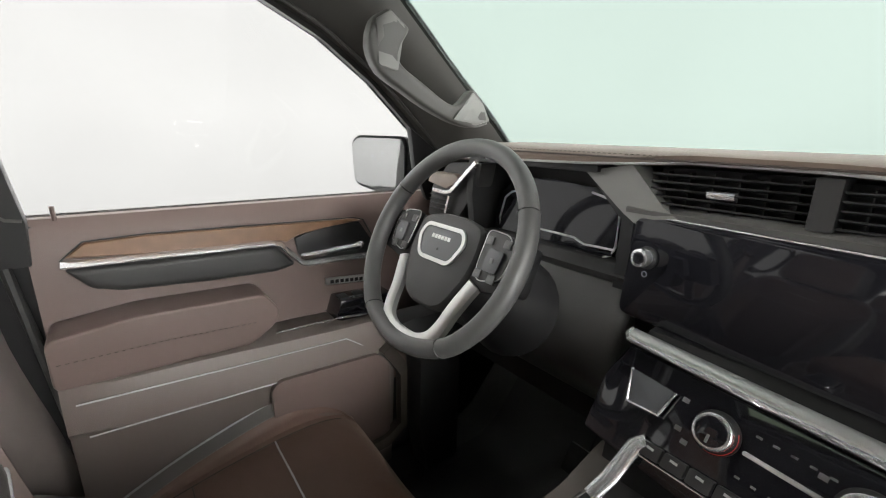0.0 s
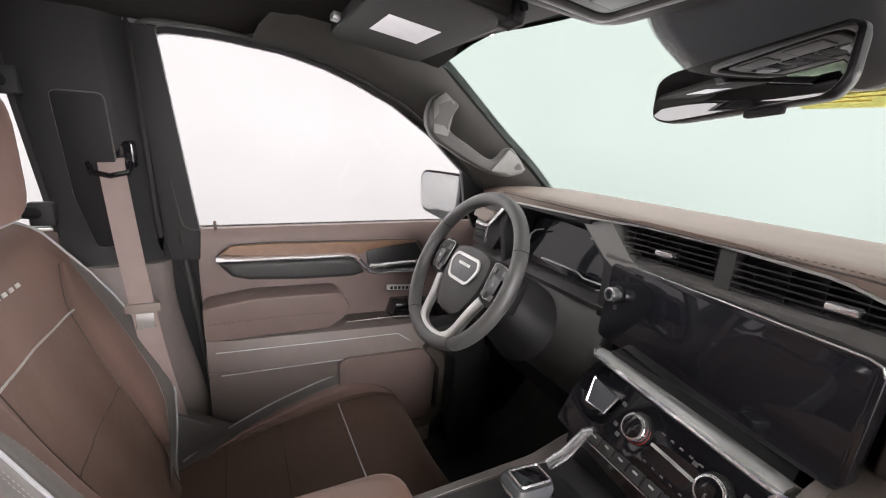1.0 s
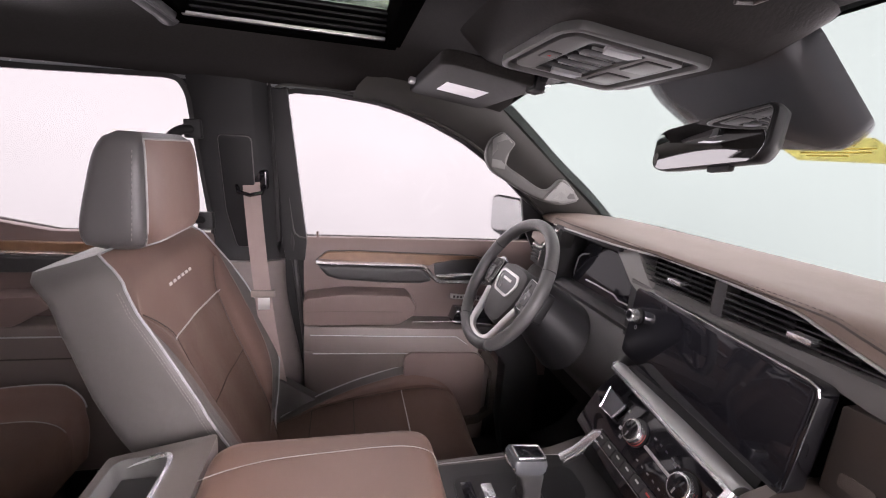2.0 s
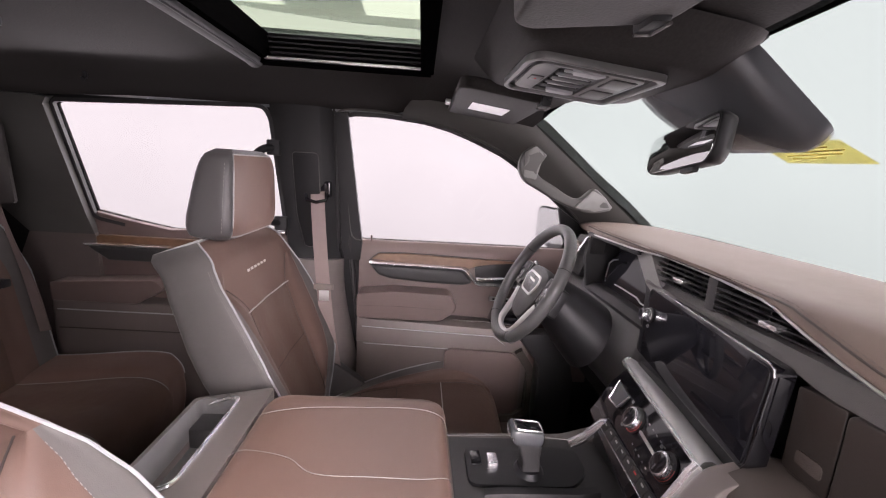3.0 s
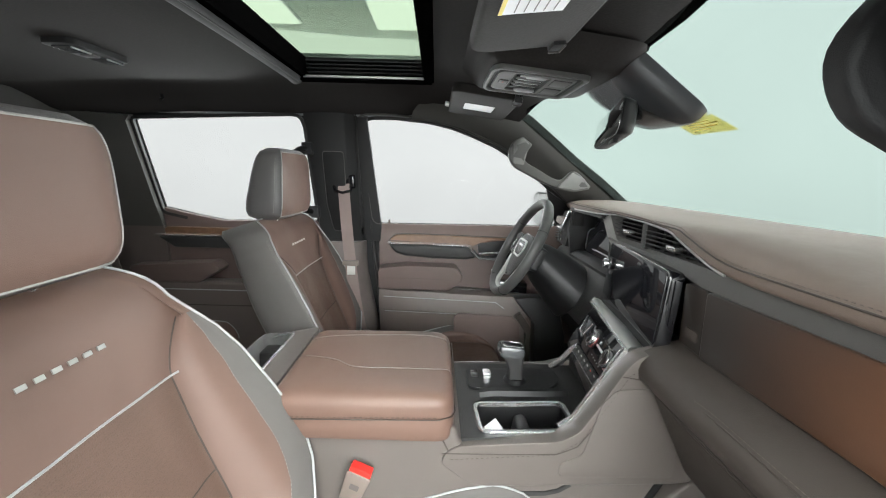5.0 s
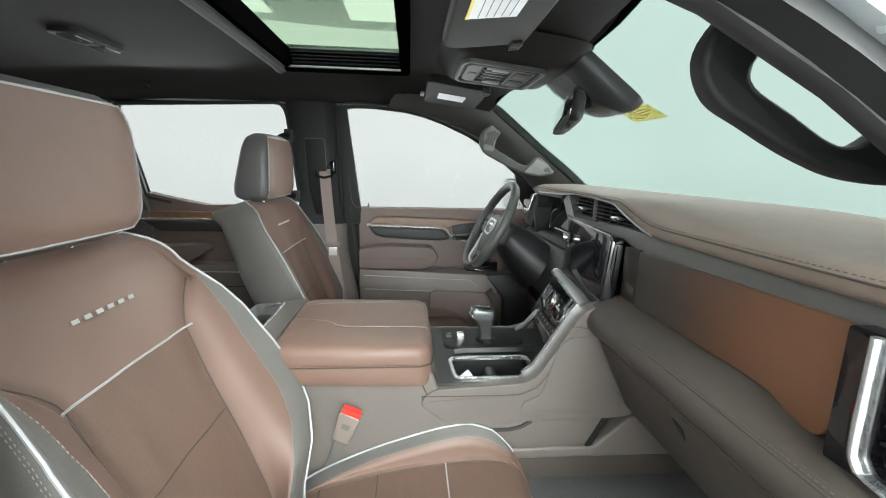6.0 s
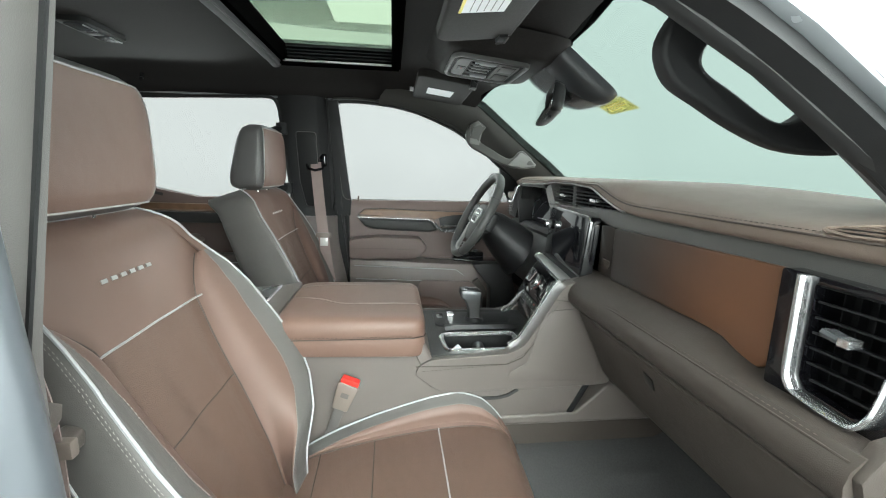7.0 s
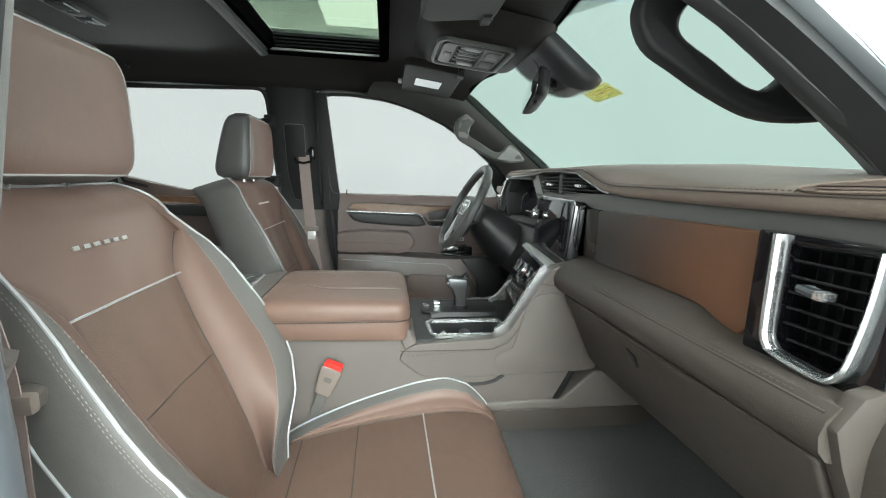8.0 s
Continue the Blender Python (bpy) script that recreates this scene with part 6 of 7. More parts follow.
for sx in (-1, 1):
    pad = rounded([(sx * 0.084, 0.046), (sx * 0.126, 0.043), (sx * 0.143, 0.020), (sx * 0.136, -0.020), (sx * 0.095, -0.030), (sx * 0.086, -0.010)], 0.010, 3)
    part("side_spoke", put(prism(rounded([(sx * 0.06, 0.042), (sx * 0.165, 0.040), (sx * 0.168, -0.030), (sx * 0.08, -0.046), (sx * 0.06, -0.03)], 0.008, 3), "z", -0.036, -0.016, 0.005), wm), BLACK, whl, "black side spoke")
    sp = part("switch_pad", put(prism(pad, "z", -0.020, -0.007, 0.003), wm), CHARCOAL, whl, "black switch pad")
    part("switch_rim", put(tube([(x, y, -0.0085) for x, y in pad], 0.0012, 5, True), wm), SATIN, sp, "thin silver rim")
    part("thumb_switch", put(prism(rounded([(sx * 0.100, -0.014), (sx * 0.128, -0.014), (sx * 0.130, 0.018), (sx * 0.102, 0.020)], 0.005, 3), "z", -0.008, -0.003, 0.002), wm), COVER, sp)
    part("switch_mark", put(box((sx * 0.114 - 0.003, -0.001, -0.0032), (sx * 0.114 + 0.003, 0.006, -0.0024), 0), wm), OVERGREY, sp)
    for bx, by_ in ((0.094, 0.030), (0.094, -0.020), (0.128, 0.030), (0.122, -0.022)):
        part("switch_button", put(box((sx * bx - 0.007, by_ - 0.006, -0.009), (sx * bx + 0.007, by_ + 0.006, -0.0052), 0.0015), wm), WHEELGREY, sp)
        part("switch_mark", put(box((sx * bx - 0.0025, by_ - 0.001, -0.0055), (sx * bx + 0.0025, by_ + 0.001, -0.0048), 0), wm), PILLARGREY, sp)
    leg = [(sx * x, y, z) for x, y, z in ((0.090, -0.036, -0.016), (0.082, -0.058, -0.014), (0.073, -0.085, -0.012), (0.067, -0.113, -0.009), (0.055, -0.136, -0.006), (0.03, -0.149, -0.004), (0.0, -0.152, -0.004))]
    part("silver_spoke", put(sweep(spline(leg, 4), [(-0.012, -0.006), (0.012, -0.006), (0.012, 0.003), (0.007, 0.007), (-0.007, 0.007), (-0.012, 0.003)], up=(0, 0, 1)), wm), SATIN, whl, "satin silver spoke")
part("column_shroud", put(loft([[(a * w, b * h + yo, z) for a, b in disc(1, 24)] for w, h, yo, z in ((0.05, 0.045, 0.0, -0.042), (0.062, 0.055, -0.005, -0.06), (0.070, 0.068, -0.012, -0.09), (0.090, 0.085, -0.03, -0.16), (0.105, 0.095, -0.045, -0.22))]), wm), BLACK, whl, "charcoal steering column cover")
part("paddle", put(box((0.075, -0.02, -0.055), (0.115, 0.03, -0.04), 0.006), wm), BLACK, whl)
part("stalk", put(tube([(-0.06, 0.01, -0.06), (-0.11, 0.02, -0.06), (-0.16, 0.035, -0.055)], 0.008, 8), wm), BLACK, whl, "black column stalk")
part("stalk_end", put(tube([(-0.155, 0.034, -0.055), (-0.185, 0.043, -0.05)], 0.010, 8), wm), CHROME, whl)
part("column_button", put(box((0.07, 0.0, -0.035), (0.10, 0.022, -0.03), 0.003), wm), BLACK, whl)

# ---- overhead ----
oc = thing("overhead_console", "silver-rimmed overhead console with black switches", "overhead console", at=(-0.02, 0.3, 1.23))
om = on((-0.015, 0.295, 1.232), (1, 0, 0), (0, -1, 0.10))   # looks down
bump = rounded([(-0.15, -0.135), (0.15, -0.135), (0.17, 0.13), (-0.17, 0.13)], 0.05, 5)
part("housing", put(loft([[(x * f, y * f, z) for x, y in bump] for f, z in ((1.25, -0.045), (1.12, -0.025), (1.0, -0.008), (0.94, -0.002), (0.86, 0.0))]), om), HEADLINER, oc, "dark cloth console housing")
om = om @ Matrix.Translation((0, 0.016, 0)) @ Matrix.Diagonal((1, 0.86, 1, 1))
rimp = rounded([(-0.108, -0.118), (0.108, -0.118), (0.112, 0.095), (0.085, 0.11), (-0.085, 0.11), (-0.112, 0.095)], 0.022, 4)
inn = rounded([(-0.098, -0.107), (0.098, -0.107), (0.101, 0.090), (0.079, 0.101), (-0.079, 0.101), (-0.101, 0.090)], 0.018, 4)
part("rim", ring(rimp, inn, -0.004, 0.010, om, 0.003), OVERGREY, oc, "satin silver-grey rim")
part("shadow_gap", flat(inn, -0.004, 0.003, om, 0), BLACK, oc)
field = rounded([(-0.084, -0.094), (0.084, -0.094), (0.086, 0.08), (0.068, 0.09), (-0.068, 0.09), (-0.086, 0.08)], 0.016, 4)
well = rounded([(-0.079, -0.034), (0.079, -0.034), (0.079, 0.052), (-0.079, 0.052)], 0.008, 3)
part("switch_field", ring(field, well, 0.0, 0.008, om, 0.0015), OVERGREY, oc, "grey switch field")
for k in range(4):
    part("toggle", flat(rect(-0.042 + 0.028 * k - 0.010, -0.026, -0.042 + 0.028 * k + 0.010, 0.044, 0.004), 0.0, 0.007, om, 0.003), BLACK, oc)
    part("toggle_edge", flat(rect(-0.042 + 0.028 * k + 0.0108, -0.022, -0.042 + 0.028 * k + 0.0125, 0.036, 0.001), 0.0, 0.0065, om, 0.001), SATIN, oc, "bright toggle edge")
for sx in (-1, 1):
    part("reading_lamp", flat(rounded([(sx * 0.067 - 0.009, -0.02), (sx * 0.067 + 0.011, -0.028), (sx * 0.067 + 0.011, 0.03), (sx * 0.067 - 0.009, 0.022)], 0.004, 3), 0.004, 0.0105, om, 0.002), PIPING, oc, "pale reading lamp lens")
    part("lamp_switch", flat(rect(sx * 0.04 - 0.026, -0.085, sx * 0.04 + 0.026, -0.045, 0.003), 0.004, 0.0095, om, 0.0008), OVERGREY, oc)
    part("switch_gap", ring(rect(sx * 0.04 - 0.0285, -0.0875, sx * 0.04 + 0.0285, -0.0425, 0.004), rect(sx * 0.04 - 0.026, -0.085, sx * 0.04 + 0.026, -0.045, 0.003), 0.006, 0.0086, om, 0), BLACK, oc)
part("call_button", flat(rect(-0.014, 0.058, 0.014, 0.078, 0.003), 0.004, 0.0095, om, 0.001), OVERGREY, oc)
part("button_gap", ring(rect(-0.0162, 0.0558, 0.0162, 0.0802, 0.004), rect(-0.014, 0.058, 0.014, 0.078, 0.003), 0.006, 0.0086, om, 0), BLACK, oc)
part("button_mark", flat(rect(-0.002, 0.067, 0.002, 0.071), 0.0093, 0.0101, om, 0), RED, oc)


def visor(s, label, paper):
    v = thing("sun_visor", label, "sun visor", "sun visors", at=(s * 0.4, 0.2, 1.24))
    if s < 0:
        vm, rear, lx, ly = on((-0.385, 0.205, 1.243), (1, 0, 0), (0, -1, 0.13)), 0.09, (-0.06, 0.045), (-0.045, 0.045)
    else:
        vm, rear, lx, ly = on((0.43, 0.178, 1.237), (1, 0, 0), (0, -1, -0.10)), 0.052, (-0.034, 0.065), (-0.05, 0.03)
    pts = rounded([(-0.195, -0.105), (0.195, -0.095), (0.20, rear - 0.02), (0.18, rear), (-0.18, rear), (-0.20, rear - 0.02)], 0.025, 4)
    part("pad", put(prism(pts, "z", -0.012, 0.012, 0.006, 3), vm), HEADLINER, v, "dark cloth visor pad")
    part("label_sheet", flat(rect(lx[0], ly[0], lx[1], ly[1]), 0.0115, 0.0126, vm, 0), WHITEPAPER, v, "white printed warning label")
    if paper:
        part("label_band", flat(rect(lx[0], ly[1] - 0.005, lx[1], ly[1]), 0.0124, 0.0132, vm, 0), YELLOW, v, "yellow warning band")
        for k in range(5):
            y = ly[1] - 0.02 - 0.012 * k
            part("print_bar", flat(rect(lx[0] + 0.005, y, lx[1] - 0.005, y + 0.0015), 0.0124, 0.0129, vm, 0), OVERGREY, v)
    part("clip", put(box((-s * 0.185 - 0.02, -0.095, -0.012), (-s * 0.185 + 0.02, -0.075, 0.018), 0.004), vm), BLACK, v, "black visor clip")
    part("clip_edge", put(tube([(-s * 0.185 - 0.018, -0.076, 0.0185), (-s * 0.185 - 0.018, -0.094, 0.0185), (-s * 0.185 + 0.018, -0.094, 0.0185)], 0.0018, 6), vm), PILLARGREY, v)
    part("rod", put(tube([(-s * 0.21, -0.088, 0.0), (s * 0.19, -0.088, 0.0)], 0.005, 8), vm), BLACK, v)
    part("hinge_tab", put(box((s * 0.10 - 0.015, rear - 0.002, -0.006), (s * 0.10 + 0.015, rear + 0.014, 0.006), 0.003), vm), SATIN, v)
    return v


visor(-1, "dark folded-up sun visor with a white label", False)
visor(1, "dark folded-up sun visor with a yellow-edged white label", True)

# camera cover on the windscreen, and the mirror under it
cc = thing("camera_cover", "charcoal camera and sensor cover on the windscreen", "sensor cover", at=(0, 0.5, 1.2))


def wsp(x, y, off):
    """Place just under the windscreen, off metres inside it."""
    z = 1.235 - (y - 0.376 - 0.125 * (1 - (x / 0.64) ** 2)) * 0.72
    return Vector((x, y - off * 0.584, z - off * 0.811))


foot = rounded([(-0.10, 0.42), (0.11, 0.425), (0.14, 0.45), (0.135, 0.585), (0.115, 0.605), (-0.03, 0.605), (-0.10, 0.57), (-0.125, 0.48)], 0.03, 5)
cx0, cy0 = 0.01, 0.50
rings = []
for f, off in ((1.0, 0.006), (0.99, 0.018), (0.94, 0.034), (0.82, 0.047), (0.55, 0.054), (0.15, 0.056)):
    rings.append([wsp(mix(cx0, x, f), mix(cy0, y, f), off) for x, y in foot])
part("cover", loft(rings), COVER, cc, "moulded charcoal cover")
for k in range(7):
    p = wsp(-0.085 + 0.009 * k, 0.428, 0.028)
    part("vent_slot", box((p.x - 0.003, p.y - 0.012, p.z - 0.010), (p.x + 0.003, p.y + 0.01, p.z + 0.006), 0.001), BLACK, cc)

im = thing("interior_mirror", "frameless rear-view mirror on a black arm", "mirror", at=(0.03, 0.44, 1.13))
mm = on((0.022, 0.447, 1.137), (1, -0.16, 0.10), (-0.08, 0.12, 1))
mp = rounded([(-0.112, -0.026), (-0.085, -0.036), (0.105, -0.036), (0.118, -0.02), (0.120, 0.024), (0.110, 0.032), (-0.09, 0.030), (-0.112, 0.022)], 0.014, 4)
part("shell", put(loft([[(x * f, y * f, z) for x, y in mp] for f, z in ((0.75, -0.03), (0.94, -0.02), (1.0, -0.006), (1.0, 0.002), (0.985, 0.004))]), mm), BLACK, im, "black mirror shell")
part("glass", flat([(x * 0.965, y * 0.955) for x, y in mp], 0.0035, 0.0052, mm, 0.0005), MIRROR, im, "silvered mirror glass")
part("button_bar", put(box((0.02, -0.043, -0.01), (0.06, -0.034, 0.0), 0.003), mm), BLACK, im)
part("arm", tube([(0.03, 0.465, 1.142), (0.022, 0.49, 1.155), (0.01, 0.525, 1.165)], 0.010, 10), BLACK, im, "black mirror arm")

st = thing("windscreen_sticker", "translucent yellow printed sticker inside the windscreen", "sticker", at=(0.06, 0.63, 1.14))
quad = [wsp(x, y, 0.004) for x, y in ((-0.015, 0.615), (0.004, 0.648), (0.146, 0.645), (0.122, 0.606))]
bm = loft([quad, [p + Vector((0, -0.0006, -0.0008)) for p in quad]])
part("paper", bm, STICKERFILM, st, "yellow translucent film")
q0 = [wsp(x, y, 0.0055) for x, y in ((0.016, 0.620), (0.018, 0.641), (0.122, 0.637), (0.116, 0.613))]
for a, e0, e1 in ((0.1, 0.0, 0.8), (0.36, 0.04, 1.0), (0.62, 0.0, 0.9), (0.88, 0.05, 0.6)):
    l0, l1 = q0[0].lerp(q0[1], a), q0[3].lerp(q0[2], a)
    part("writing_bar", tube([l0.lerp(l1, e0), l0.lerp(l1, e1)], 0.0011, 6), INK, st)


def grab_handle(s, label):
    g = thing("grab_handle", label, "grab handle", "pillar grab handles", at=(s * 0.62, 0.5, 1.05))
    dz, dy, dx = (0.0, 0.0, 0.0) if s > 0 else (-0.016, -0.04, 0.03)
    outer = spline([(0.425, 1.185, 0), (0.388, 1.160, 0), (0.375, 1.118, 0), (0.394, 1.078, 0), (0.44, 1.052, 0), (0.50, 1.022, 0), (0.566, 0.998, 0), (0.621, 0.991, 0), (0.69, 1.0, 0)], 4)
    inner = spline([(0.665, 1.036, 0), (0.614, 1.066, 0), (0.575, 1.036, 0), (0.541, 1.038, 0), (0.486, 1.068, 0), (0.440, 1.094, 0), (0.436, 1.118, 0), (0.46, 1.155, 0)], 4)
    poly = [(p.x + dy, p.y + dz) for p in outer + inner]
    lo, hi = sorted((s * (0.607 - dx), s * (0.634 - dx)))
    # Grip and end covers likewise coloured as lit or shaded by side.
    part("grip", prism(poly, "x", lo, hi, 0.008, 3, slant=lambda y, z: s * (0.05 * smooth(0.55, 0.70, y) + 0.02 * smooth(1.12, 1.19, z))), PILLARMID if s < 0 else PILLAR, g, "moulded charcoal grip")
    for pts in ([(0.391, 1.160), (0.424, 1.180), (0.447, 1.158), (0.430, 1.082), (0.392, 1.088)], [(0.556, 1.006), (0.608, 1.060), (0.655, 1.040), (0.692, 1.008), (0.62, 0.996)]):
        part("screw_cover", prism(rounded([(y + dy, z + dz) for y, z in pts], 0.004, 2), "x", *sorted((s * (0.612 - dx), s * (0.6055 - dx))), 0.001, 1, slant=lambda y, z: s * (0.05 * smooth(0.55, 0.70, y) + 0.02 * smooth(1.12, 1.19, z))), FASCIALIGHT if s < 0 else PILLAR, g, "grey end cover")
    return g


grab_handle(-1, "charcoal grab handle on the driver's windscreen pillar")
grab_handle(1, "charcoal grab handle on the passenger's windscreen pillar")


def pillar_handle():
    g = thing("pillar_handle", "black grab handle on the rear of the door pillar", "grab handle", at=(-0.72, -0.45, 1.0))
    part("grip", tube(spline([(-0.715, -0.415, 1.115), (-0.690, -0.445, 1.108), (-0.682, -0.470, 1.075), (-0.690, -0.474, 0.99), (-0.712, -0.468, 0.91), (-0.730, -0.445, 0.878), (-0.765, -0.41, 0.868)], 5), 0.0125, 10), BLACK, g, "black moulded grip")
    for p in ((-0.712, -0.418, 1.115), (-0.757, -0.413, 0.868)):
        part("mount", put(box((-0.012, -0.022, -0.024), (0.012, 0.02, 0.024), 0.006, 3), Matrix.Translation(p)), PILLAR, g)
    return g


pillar_handle()

# ---- seat belts ----
def belt(s):
    b_ = thing("seat_belt", "taupe webbing seat belt hanging at the door pillar", "seat belt", "front seat belts", at=(s * 0.75, -0.29, 0.95))
    x = s * 0.742
    by = 0.0 if s < 0 else -0.055
    part("guide", put(box((-0.034, -0.046, -0.028), (0.012, 0.046, 0.028), 0.008, 3), Matrix.Translation((s * 0.752, -0.292 + by, 0.992))), GLOSS, b_, "black belt guide")
    part("guide_loop", tube([(x, -0.328 + by, 0.975), (x - s * 0.012, -0.322 + by, 0.955), (x - s * 0.014, -0.292 + by, 0.948), (x - s * 0.012, -0.262 + by, 0.955), (x, -0.256 + by, 0.975)], 0.006, 8), GLOSS, b_)
    if s < 0:
        path = spline([(x, -0.290, 0.985), (x - s * 0.012, -0.287, 0.95), (x - s * 0.03, -0.275, 0.82), (x - s * 0.045, -0.262, 0.70), (x - s * 0.05, -0.245, 0.55), (x - s * 0.04, -0.22, 0.38)], 5)
    else:
        path = spline([(x, -0.345, 0.985), (x - 0.010, -0.345, 0.95), (x, -0.33, 0.82), (x, -0.31, 0.70), (x, -0.31, 0.55), (x, -0.30, 0.38)], 5)
    tx, ty = (x - s * 0.049, -0.258) if s < 0 else (x - 0.002, -0.309)
    part("webbing", sweep(path, [(-0.0225, -0.0008), (0.0225, -0.0008), (0.0225, 0.0008), (-0.0225, 0.0008)], up=(s, 0, 0)), WEBBING, b_, "taupe webbing")
    part("tongue_clip", put(box((-0.006, -0.032, -0.010), (0.006, 0.032, 0.010), 0.003), Matrix.Translation((tx, ty, 0.672))), BUCKLE, b_)
    part("tongue", put(box((-0.002, -0.016, -0.035), (0.002, 0.016, 0.0), 0.001), Matrix.Translation((tx - s * 0.003, ty + 0.002, 0.66))), SATIN, b_, "metal belt tongue")
    return b_


belt(-1)
belt(1)

bk = thing("belt_buckle", "taupe seat belt buckle with a red button", "belt buckle", at=(0.22, -0.08, 0.38))
bmx = on((0.226, -0.070, 0.430), (0.1, 0.9, -0.35), (0.10, 0.42, 0.90))
part("body", flat(rounded([(-0.019, -0.034), (0.019, -0.034), (0.0245, 0.036), (-0.0245, 0.036)], 0.005), -0.010, 0.013, bmx, 0.004, 3), BUCKLE, bk, "taupe plastic body")
part("button", flat(rect(-0.0215, 0.0335, 0.0215, 0.047, 0.004), -0.008, 0.011, bmx, 0.003), RED, bk, "red release button")
part("mark", flat(rect(-0.009, 0.0, 0.009, 0.012, 0.002), 0.0125, 0.0136, bmx, 0), TAUPE, bk)
part("stalk", flat([(-0.010, -0.13), (0.012, -0.13), (0.013, -0.028), (-0.011, -0.028)], -0.003, 0.003, bmx, 0.001), PILLARGREY, bk, "grey webbing stalk")

# rear belt and dome lamp
rb = thing("rear_seat_belt", "taupe rear seat belt from the back pillar", "seat belt", at=(-0.66, -1.25, 1.04))
part("guide_panel", plate(rounded([(-1.29, 1.15), (-1.20, 1.14), (-1.185, 0.90), (-1.27, 0.89)], 0.01), [], lambda y, z: (-0.685 + 0.02 * (y + 1.2), y, z), 0.01, 0.004), PILLARGREY, rb)
part("guide", box((-0.68, -1.285, 1.035), (-0.655, -1.225, 1.075), 0.008), BLACK, rb, "black belt guide")
part("webbing", sweep(spline([(-0.665, -1.255, 1.045), (-0.655, -1.25, 0.98), (-0.645, -1.20, 0.80), (-0.645, -1.15, 0.65), (-0.645, -1.12, 0.5)], 5), [(-0.022, -0.0008), (0.022, -0.0008), (0.022, 0.0008), (-0.022, 0.0008)], up=(1, 0, 0.0)), WEBBING, rb, "taupe webbing")

dl = thing("dome_lamp", "slim dark rear dome lamp in the headliner", "dome lamp", at=(-0.04, -0.69, 1.27))
part("housing", prism(rounded([(-0.125, -0.725), (0.045, -0.725), (0.045, -0.655), (-0.125, -0.655)], 0.02, 4), "z", 1.2705, 1.29, 0.005), PILLAR, dl, "charcoal lamp housing")
for x in (-0.095, 0.0):
    part("lens", prism(rounded([(x - 0.024, -0.712), (x + 0.03, -0.712), (x + 0.03, -0.668), (x - 0.024, -0.668)], 0.008, 3), "z", 1.268, 1.2715, 0.001), COVER, dl, "smoked lens")
    part("lens_edge", tube([(x - 0.022, -0.669, 1.2675), (x + 0.028, -0.669, 1.2675)], 0.0018, 6), SATIN, dl, "bright lens edge")
part("lamp_button", prism(rounded([(-0.058, -0.705), (-0.034, -0.705), (-0.034, -0.675), (-0.058, -0.675)], 0.004, 2), "z", 1.267, 1.2715, 0.001), OVERGREY, dl)

ch = thing("coat_hook", "small dark coat hook under the headliner", "hook", at=(-0.5, -0.85, 1.27))
part("hook", tube([(-0.56, -0.86, 1.285), (-0.56, -0.86, 1.265), (-0.55, -0.86, 1.258)], 0.006, 8), BLACK, ch)

# sunroof frame, roller edge and shade
sf = thing("sunroof_frame", "black sunroof frame with a ribbed shade edge", "sunroof frame", at=(0, -0.14, 1.33))
x1, y0, y1 = SUN
part("rail", box((-x1 - 0.028, y0 - 0.02, 1.296), (-x1 + 0.006, y1 + 0.02, 1.36), 0.002), FRAMEBLACK, sf)
part("rail", box((x1 - 0.006, y0 - 0.02, 1.296), (x1 + 0.028, y1 + 0.02, 1.36), 0.002), FRAMEBLACK, sf)
part("front_rail", box((-x1, y1 - 0.004, 1.296), (x1, y1 + 0.026, 1.36), 0.002), FRAMEBLACK, sf)
part("chrome_sill", box((-x1 + 0.004, y0 + 0.005, 1.303), (-x1 + 0.014, y1 - 0.005, 1.309), 0.001), SATIN, sf, "silver sill")
for k in range(4):
    part("rib", box((-x1 + 0.006, y0 + 0.02, 1.315 + 0.009 * k), (-x1 + 0.02 + 0.006 * k, y1 - 0.004, 1.319 + 0.009 * k), 0.001), VENTBLACK, sf)
part("roller", tube([(-x1 - 0.012, y0 - 0.024, 1.306), (-x1 + 0.01, y0 - 0.024, 1.309), (0, y0 - 0.024, 1.312), (x1 + 0.005, y0 - 0.024, 1.309)], 0.021, 16), PILLAR, sf, "charcoal shade roller cover")
part("roller_seam", tube([(-x1, y0 - 0.012, 1.2925), (0, y0 - 0.012, 1.2945), (x1, y0 - 0.012, 1.2925)], 0.002, 6), BLACK, sf)
part("rear_rail", box((-x1, y0 - 0.01, 1.305), (x1, y0 + 0.012, 1.36), 0.002), FRAMEBLACK, sf)

# outer mirror
mr = thing("door_mirror", "black outer door mirror on the driver's side", "mirror", at=(-1.0, 0.6, 0.87))
dm = on((-1.01, 0.60, 0.868), (0.98, 0.28, 0.0), (0.0, 0.05, 1))
mpo = rounded([(-0.10, -0.06), (0.07, -0.09), (0.115, -0.055), (0.11, 0.085), (-0.09, 0.085), (-0.115, 0.065)], 0.03, 5)
part("shell", put(loft([[(x * f, y * f, z) for x, y in mpo] for f, z in ((0.6, -0.09), (0.92, -0.05), (1.0, 0.0), (1.0, 0.012), (0.96, 0.016))]), dm), BLACK, mr, "black mirror shell")
part("glass", flat([(x * 0.93, y * 0.92) for x, y in mpo], 0.014, 0.018, dm, 0.0006), MIRROR, mr, "silvered mirror glass")
part("arm", tube([(-0.93, 0.66, 0.80), (-0.86, 0.69, 0.80), (-0.80, 0.70, 0.81)], 0.025, 10), BLACK, mr)

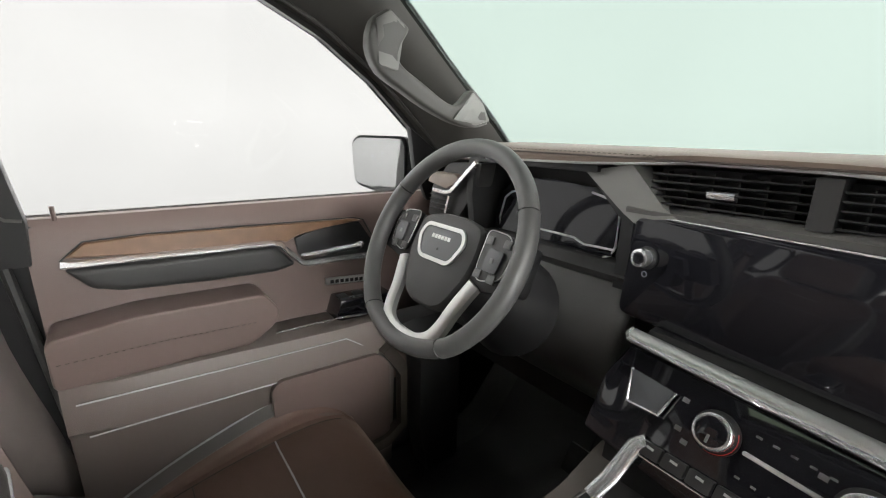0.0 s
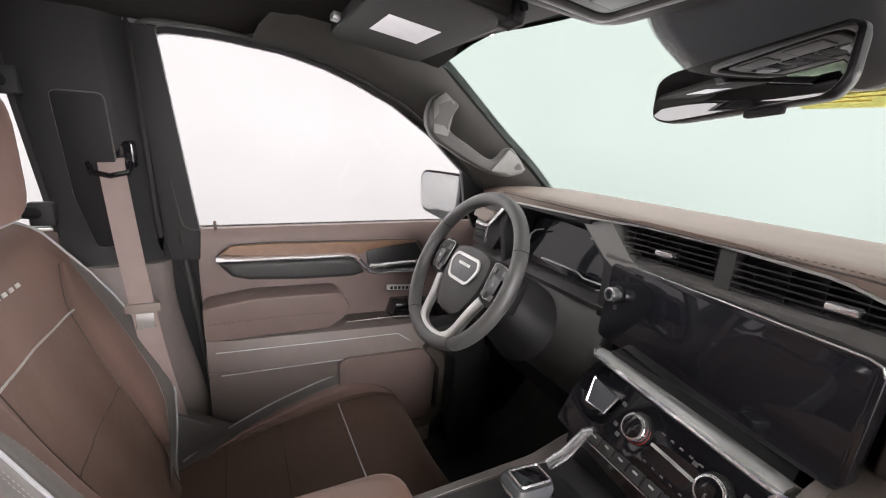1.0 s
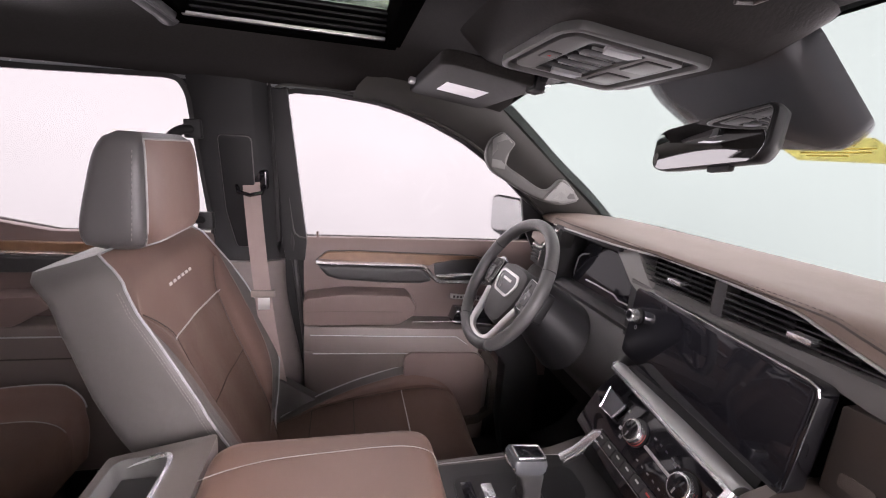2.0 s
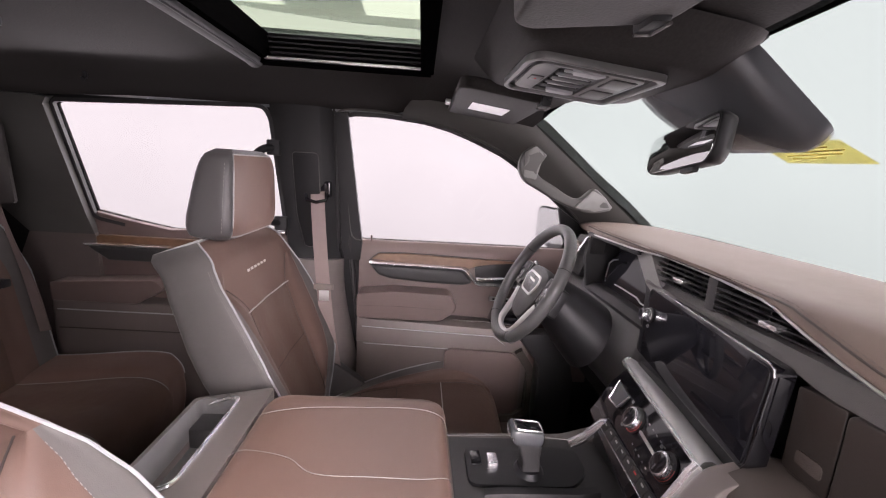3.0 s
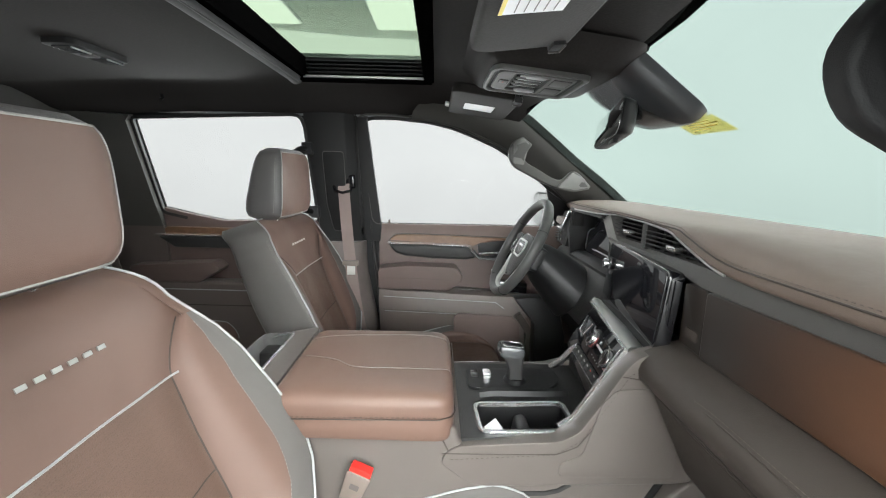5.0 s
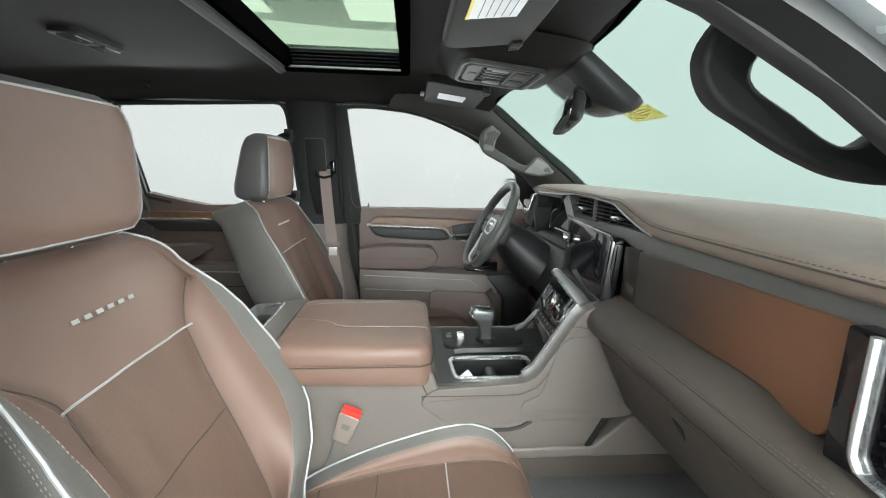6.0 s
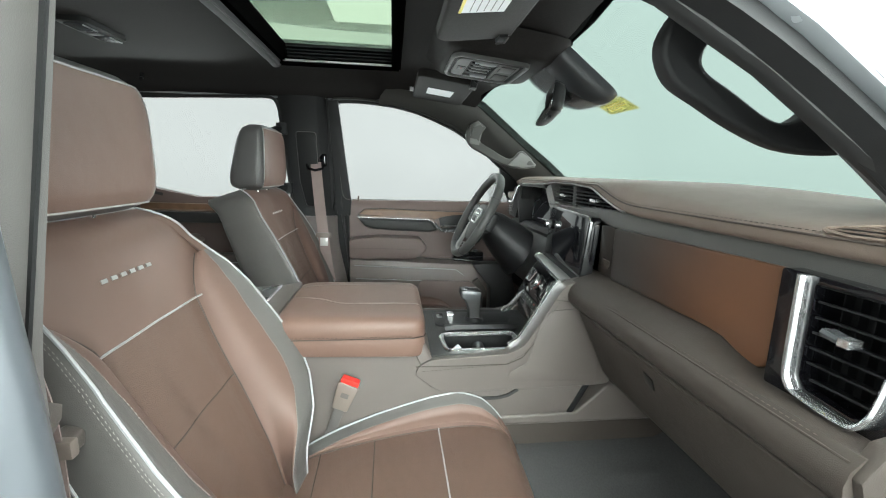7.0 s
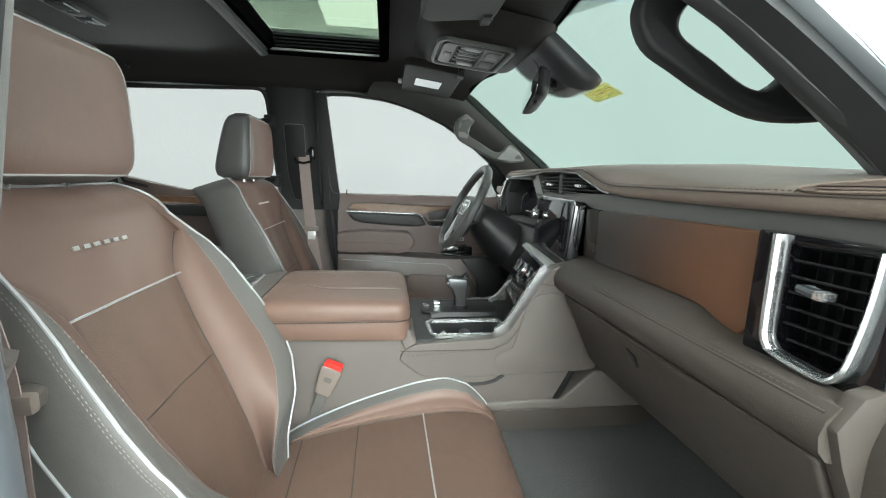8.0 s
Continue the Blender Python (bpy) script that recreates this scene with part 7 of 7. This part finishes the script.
# wipers and cowl beyond the glass, floor mats, pedal
tagged(part("cowl", prism([(0.98, 0.878), (1.10, 0.868), (1.30, 0.855), (1.30, 0.82), (1.0, 0.82)], "x", -0.82, 0.82, 0.004), BLACK), "black plastic cowl below the windscreen", "cowl", kind="structure")
wp = thing("wiper", "black windscreen wiper resting on the cowl", "wiper", at=(0.3, 1.05, 0.90))
part("blade", tube([(-0.05, 1.06, 0.877), (0.25, 1.05, 0.887), (0.55, 1.0, 0.884)], 0.008, 8), BLACK, wp)
part("arm", tube([(0.62, 1.1, 0.875), (0.45, 1.07, 0.89), (0.3, 1.052, 0.893)], 0.007, 8), BLACK, wp)
fm = thing("floor_mat", "black rubber floor mat in the driver's footwell", "floor mat", at=(-0.5, 0.5, 0.06))
part("mat", shell([[(x, y, floor_z(x, y) + 0.012) for x in [-0.70 + 0.05 * k for k in range(11)]] for y in [0.28 + 0.06 * k for k in range(12)]], 0.006), BLACKCARPET, fm)
bp = thing("brake_pedal", "black rubber brake pedal", "pedal", at=(-0.33, 0.75, 0.2))
part("pad", put(box((-0.05, -0.035, -0.008), (0.05, 0.035, 0.008), 0.005), on((-0.33, 0.74, 0.22), (1, 0, 0), (0, 0.5, 0.8))), BLACK, bp)
part("lever", tube([(-0.33, 0.75, 0.22), (-0.33, 0.83, 0.35), (-0.33, 0.85, 0.48)], 0.009, 8), BLACK, bp)

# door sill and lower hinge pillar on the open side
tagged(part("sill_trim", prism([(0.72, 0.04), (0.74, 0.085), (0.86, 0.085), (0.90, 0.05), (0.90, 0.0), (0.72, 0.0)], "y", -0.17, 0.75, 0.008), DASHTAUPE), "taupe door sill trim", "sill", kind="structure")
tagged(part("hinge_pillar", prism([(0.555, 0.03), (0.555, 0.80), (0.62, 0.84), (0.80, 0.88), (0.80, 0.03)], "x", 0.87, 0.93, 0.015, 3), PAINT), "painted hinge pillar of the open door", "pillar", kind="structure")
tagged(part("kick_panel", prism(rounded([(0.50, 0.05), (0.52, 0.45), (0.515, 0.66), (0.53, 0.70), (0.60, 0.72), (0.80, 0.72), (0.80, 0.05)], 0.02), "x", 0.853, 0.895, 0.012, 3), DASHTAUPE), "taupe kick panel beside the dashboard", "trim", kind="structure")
tagged(part("roof_rail_outer", plate([(-1.3, 1.37), (0.0, 1.37), (0.15, 1.34), (0.30, 1.25), (0.45, 1.12), (0.60, 0.98), (0.72, 0.90), (0.72, 0.875), (0.60, 0.985), (0.45, 1.105), (0.33, 1.18), (0.20, 1.235), (0.05, 1.275), (-1.3, 1.275)], [], lambda y, z: (xs(z) + 0.04, y, z), 0.03, 0.006), PAINT), "silver painted roof rail over the open door", "rail", kind="structure")
tagged(part("roof_rail_outer", plate([(-1.3, 1.24), (-1.3, 1.37), (0.0, 1.37), (0.15, 1.34), (0.30, 1.25), (0.45, 1.12), (0.60, 0.98), (0.72, 0.85), (0.70, 0.84), (0.56, 0.97), (0.42, 1.08), (0.31, 1.15), (0.20, 1.195), (0.05, 1.24)], [], lambda y, z: (-xs(z) - 0.035, y, z), 0.03, 0.006), PAINT), "silver painted roof rail", "rail", kind="structure")
tagged(part("door_opening_seal", plate([(-0.225, 1.235), (-0.225, 1.285), (0.05, 1.285), (0.20, 1.245), (0.33, 1.19), (0.45, 1.115), (0.60, 0.995), (0.73, 0.885), (0.70, 0.845), (0.56, 0.962), (0.42, 1.070), (0.31, 1.136), (0.20, 1.178), (0.05, 1.218)], [], lambda y, z: (xs(z) + 0.012, y, z), 0.024, 0.008), RUBBER), "black rubber seal round the open door", "seal", kind="structure")
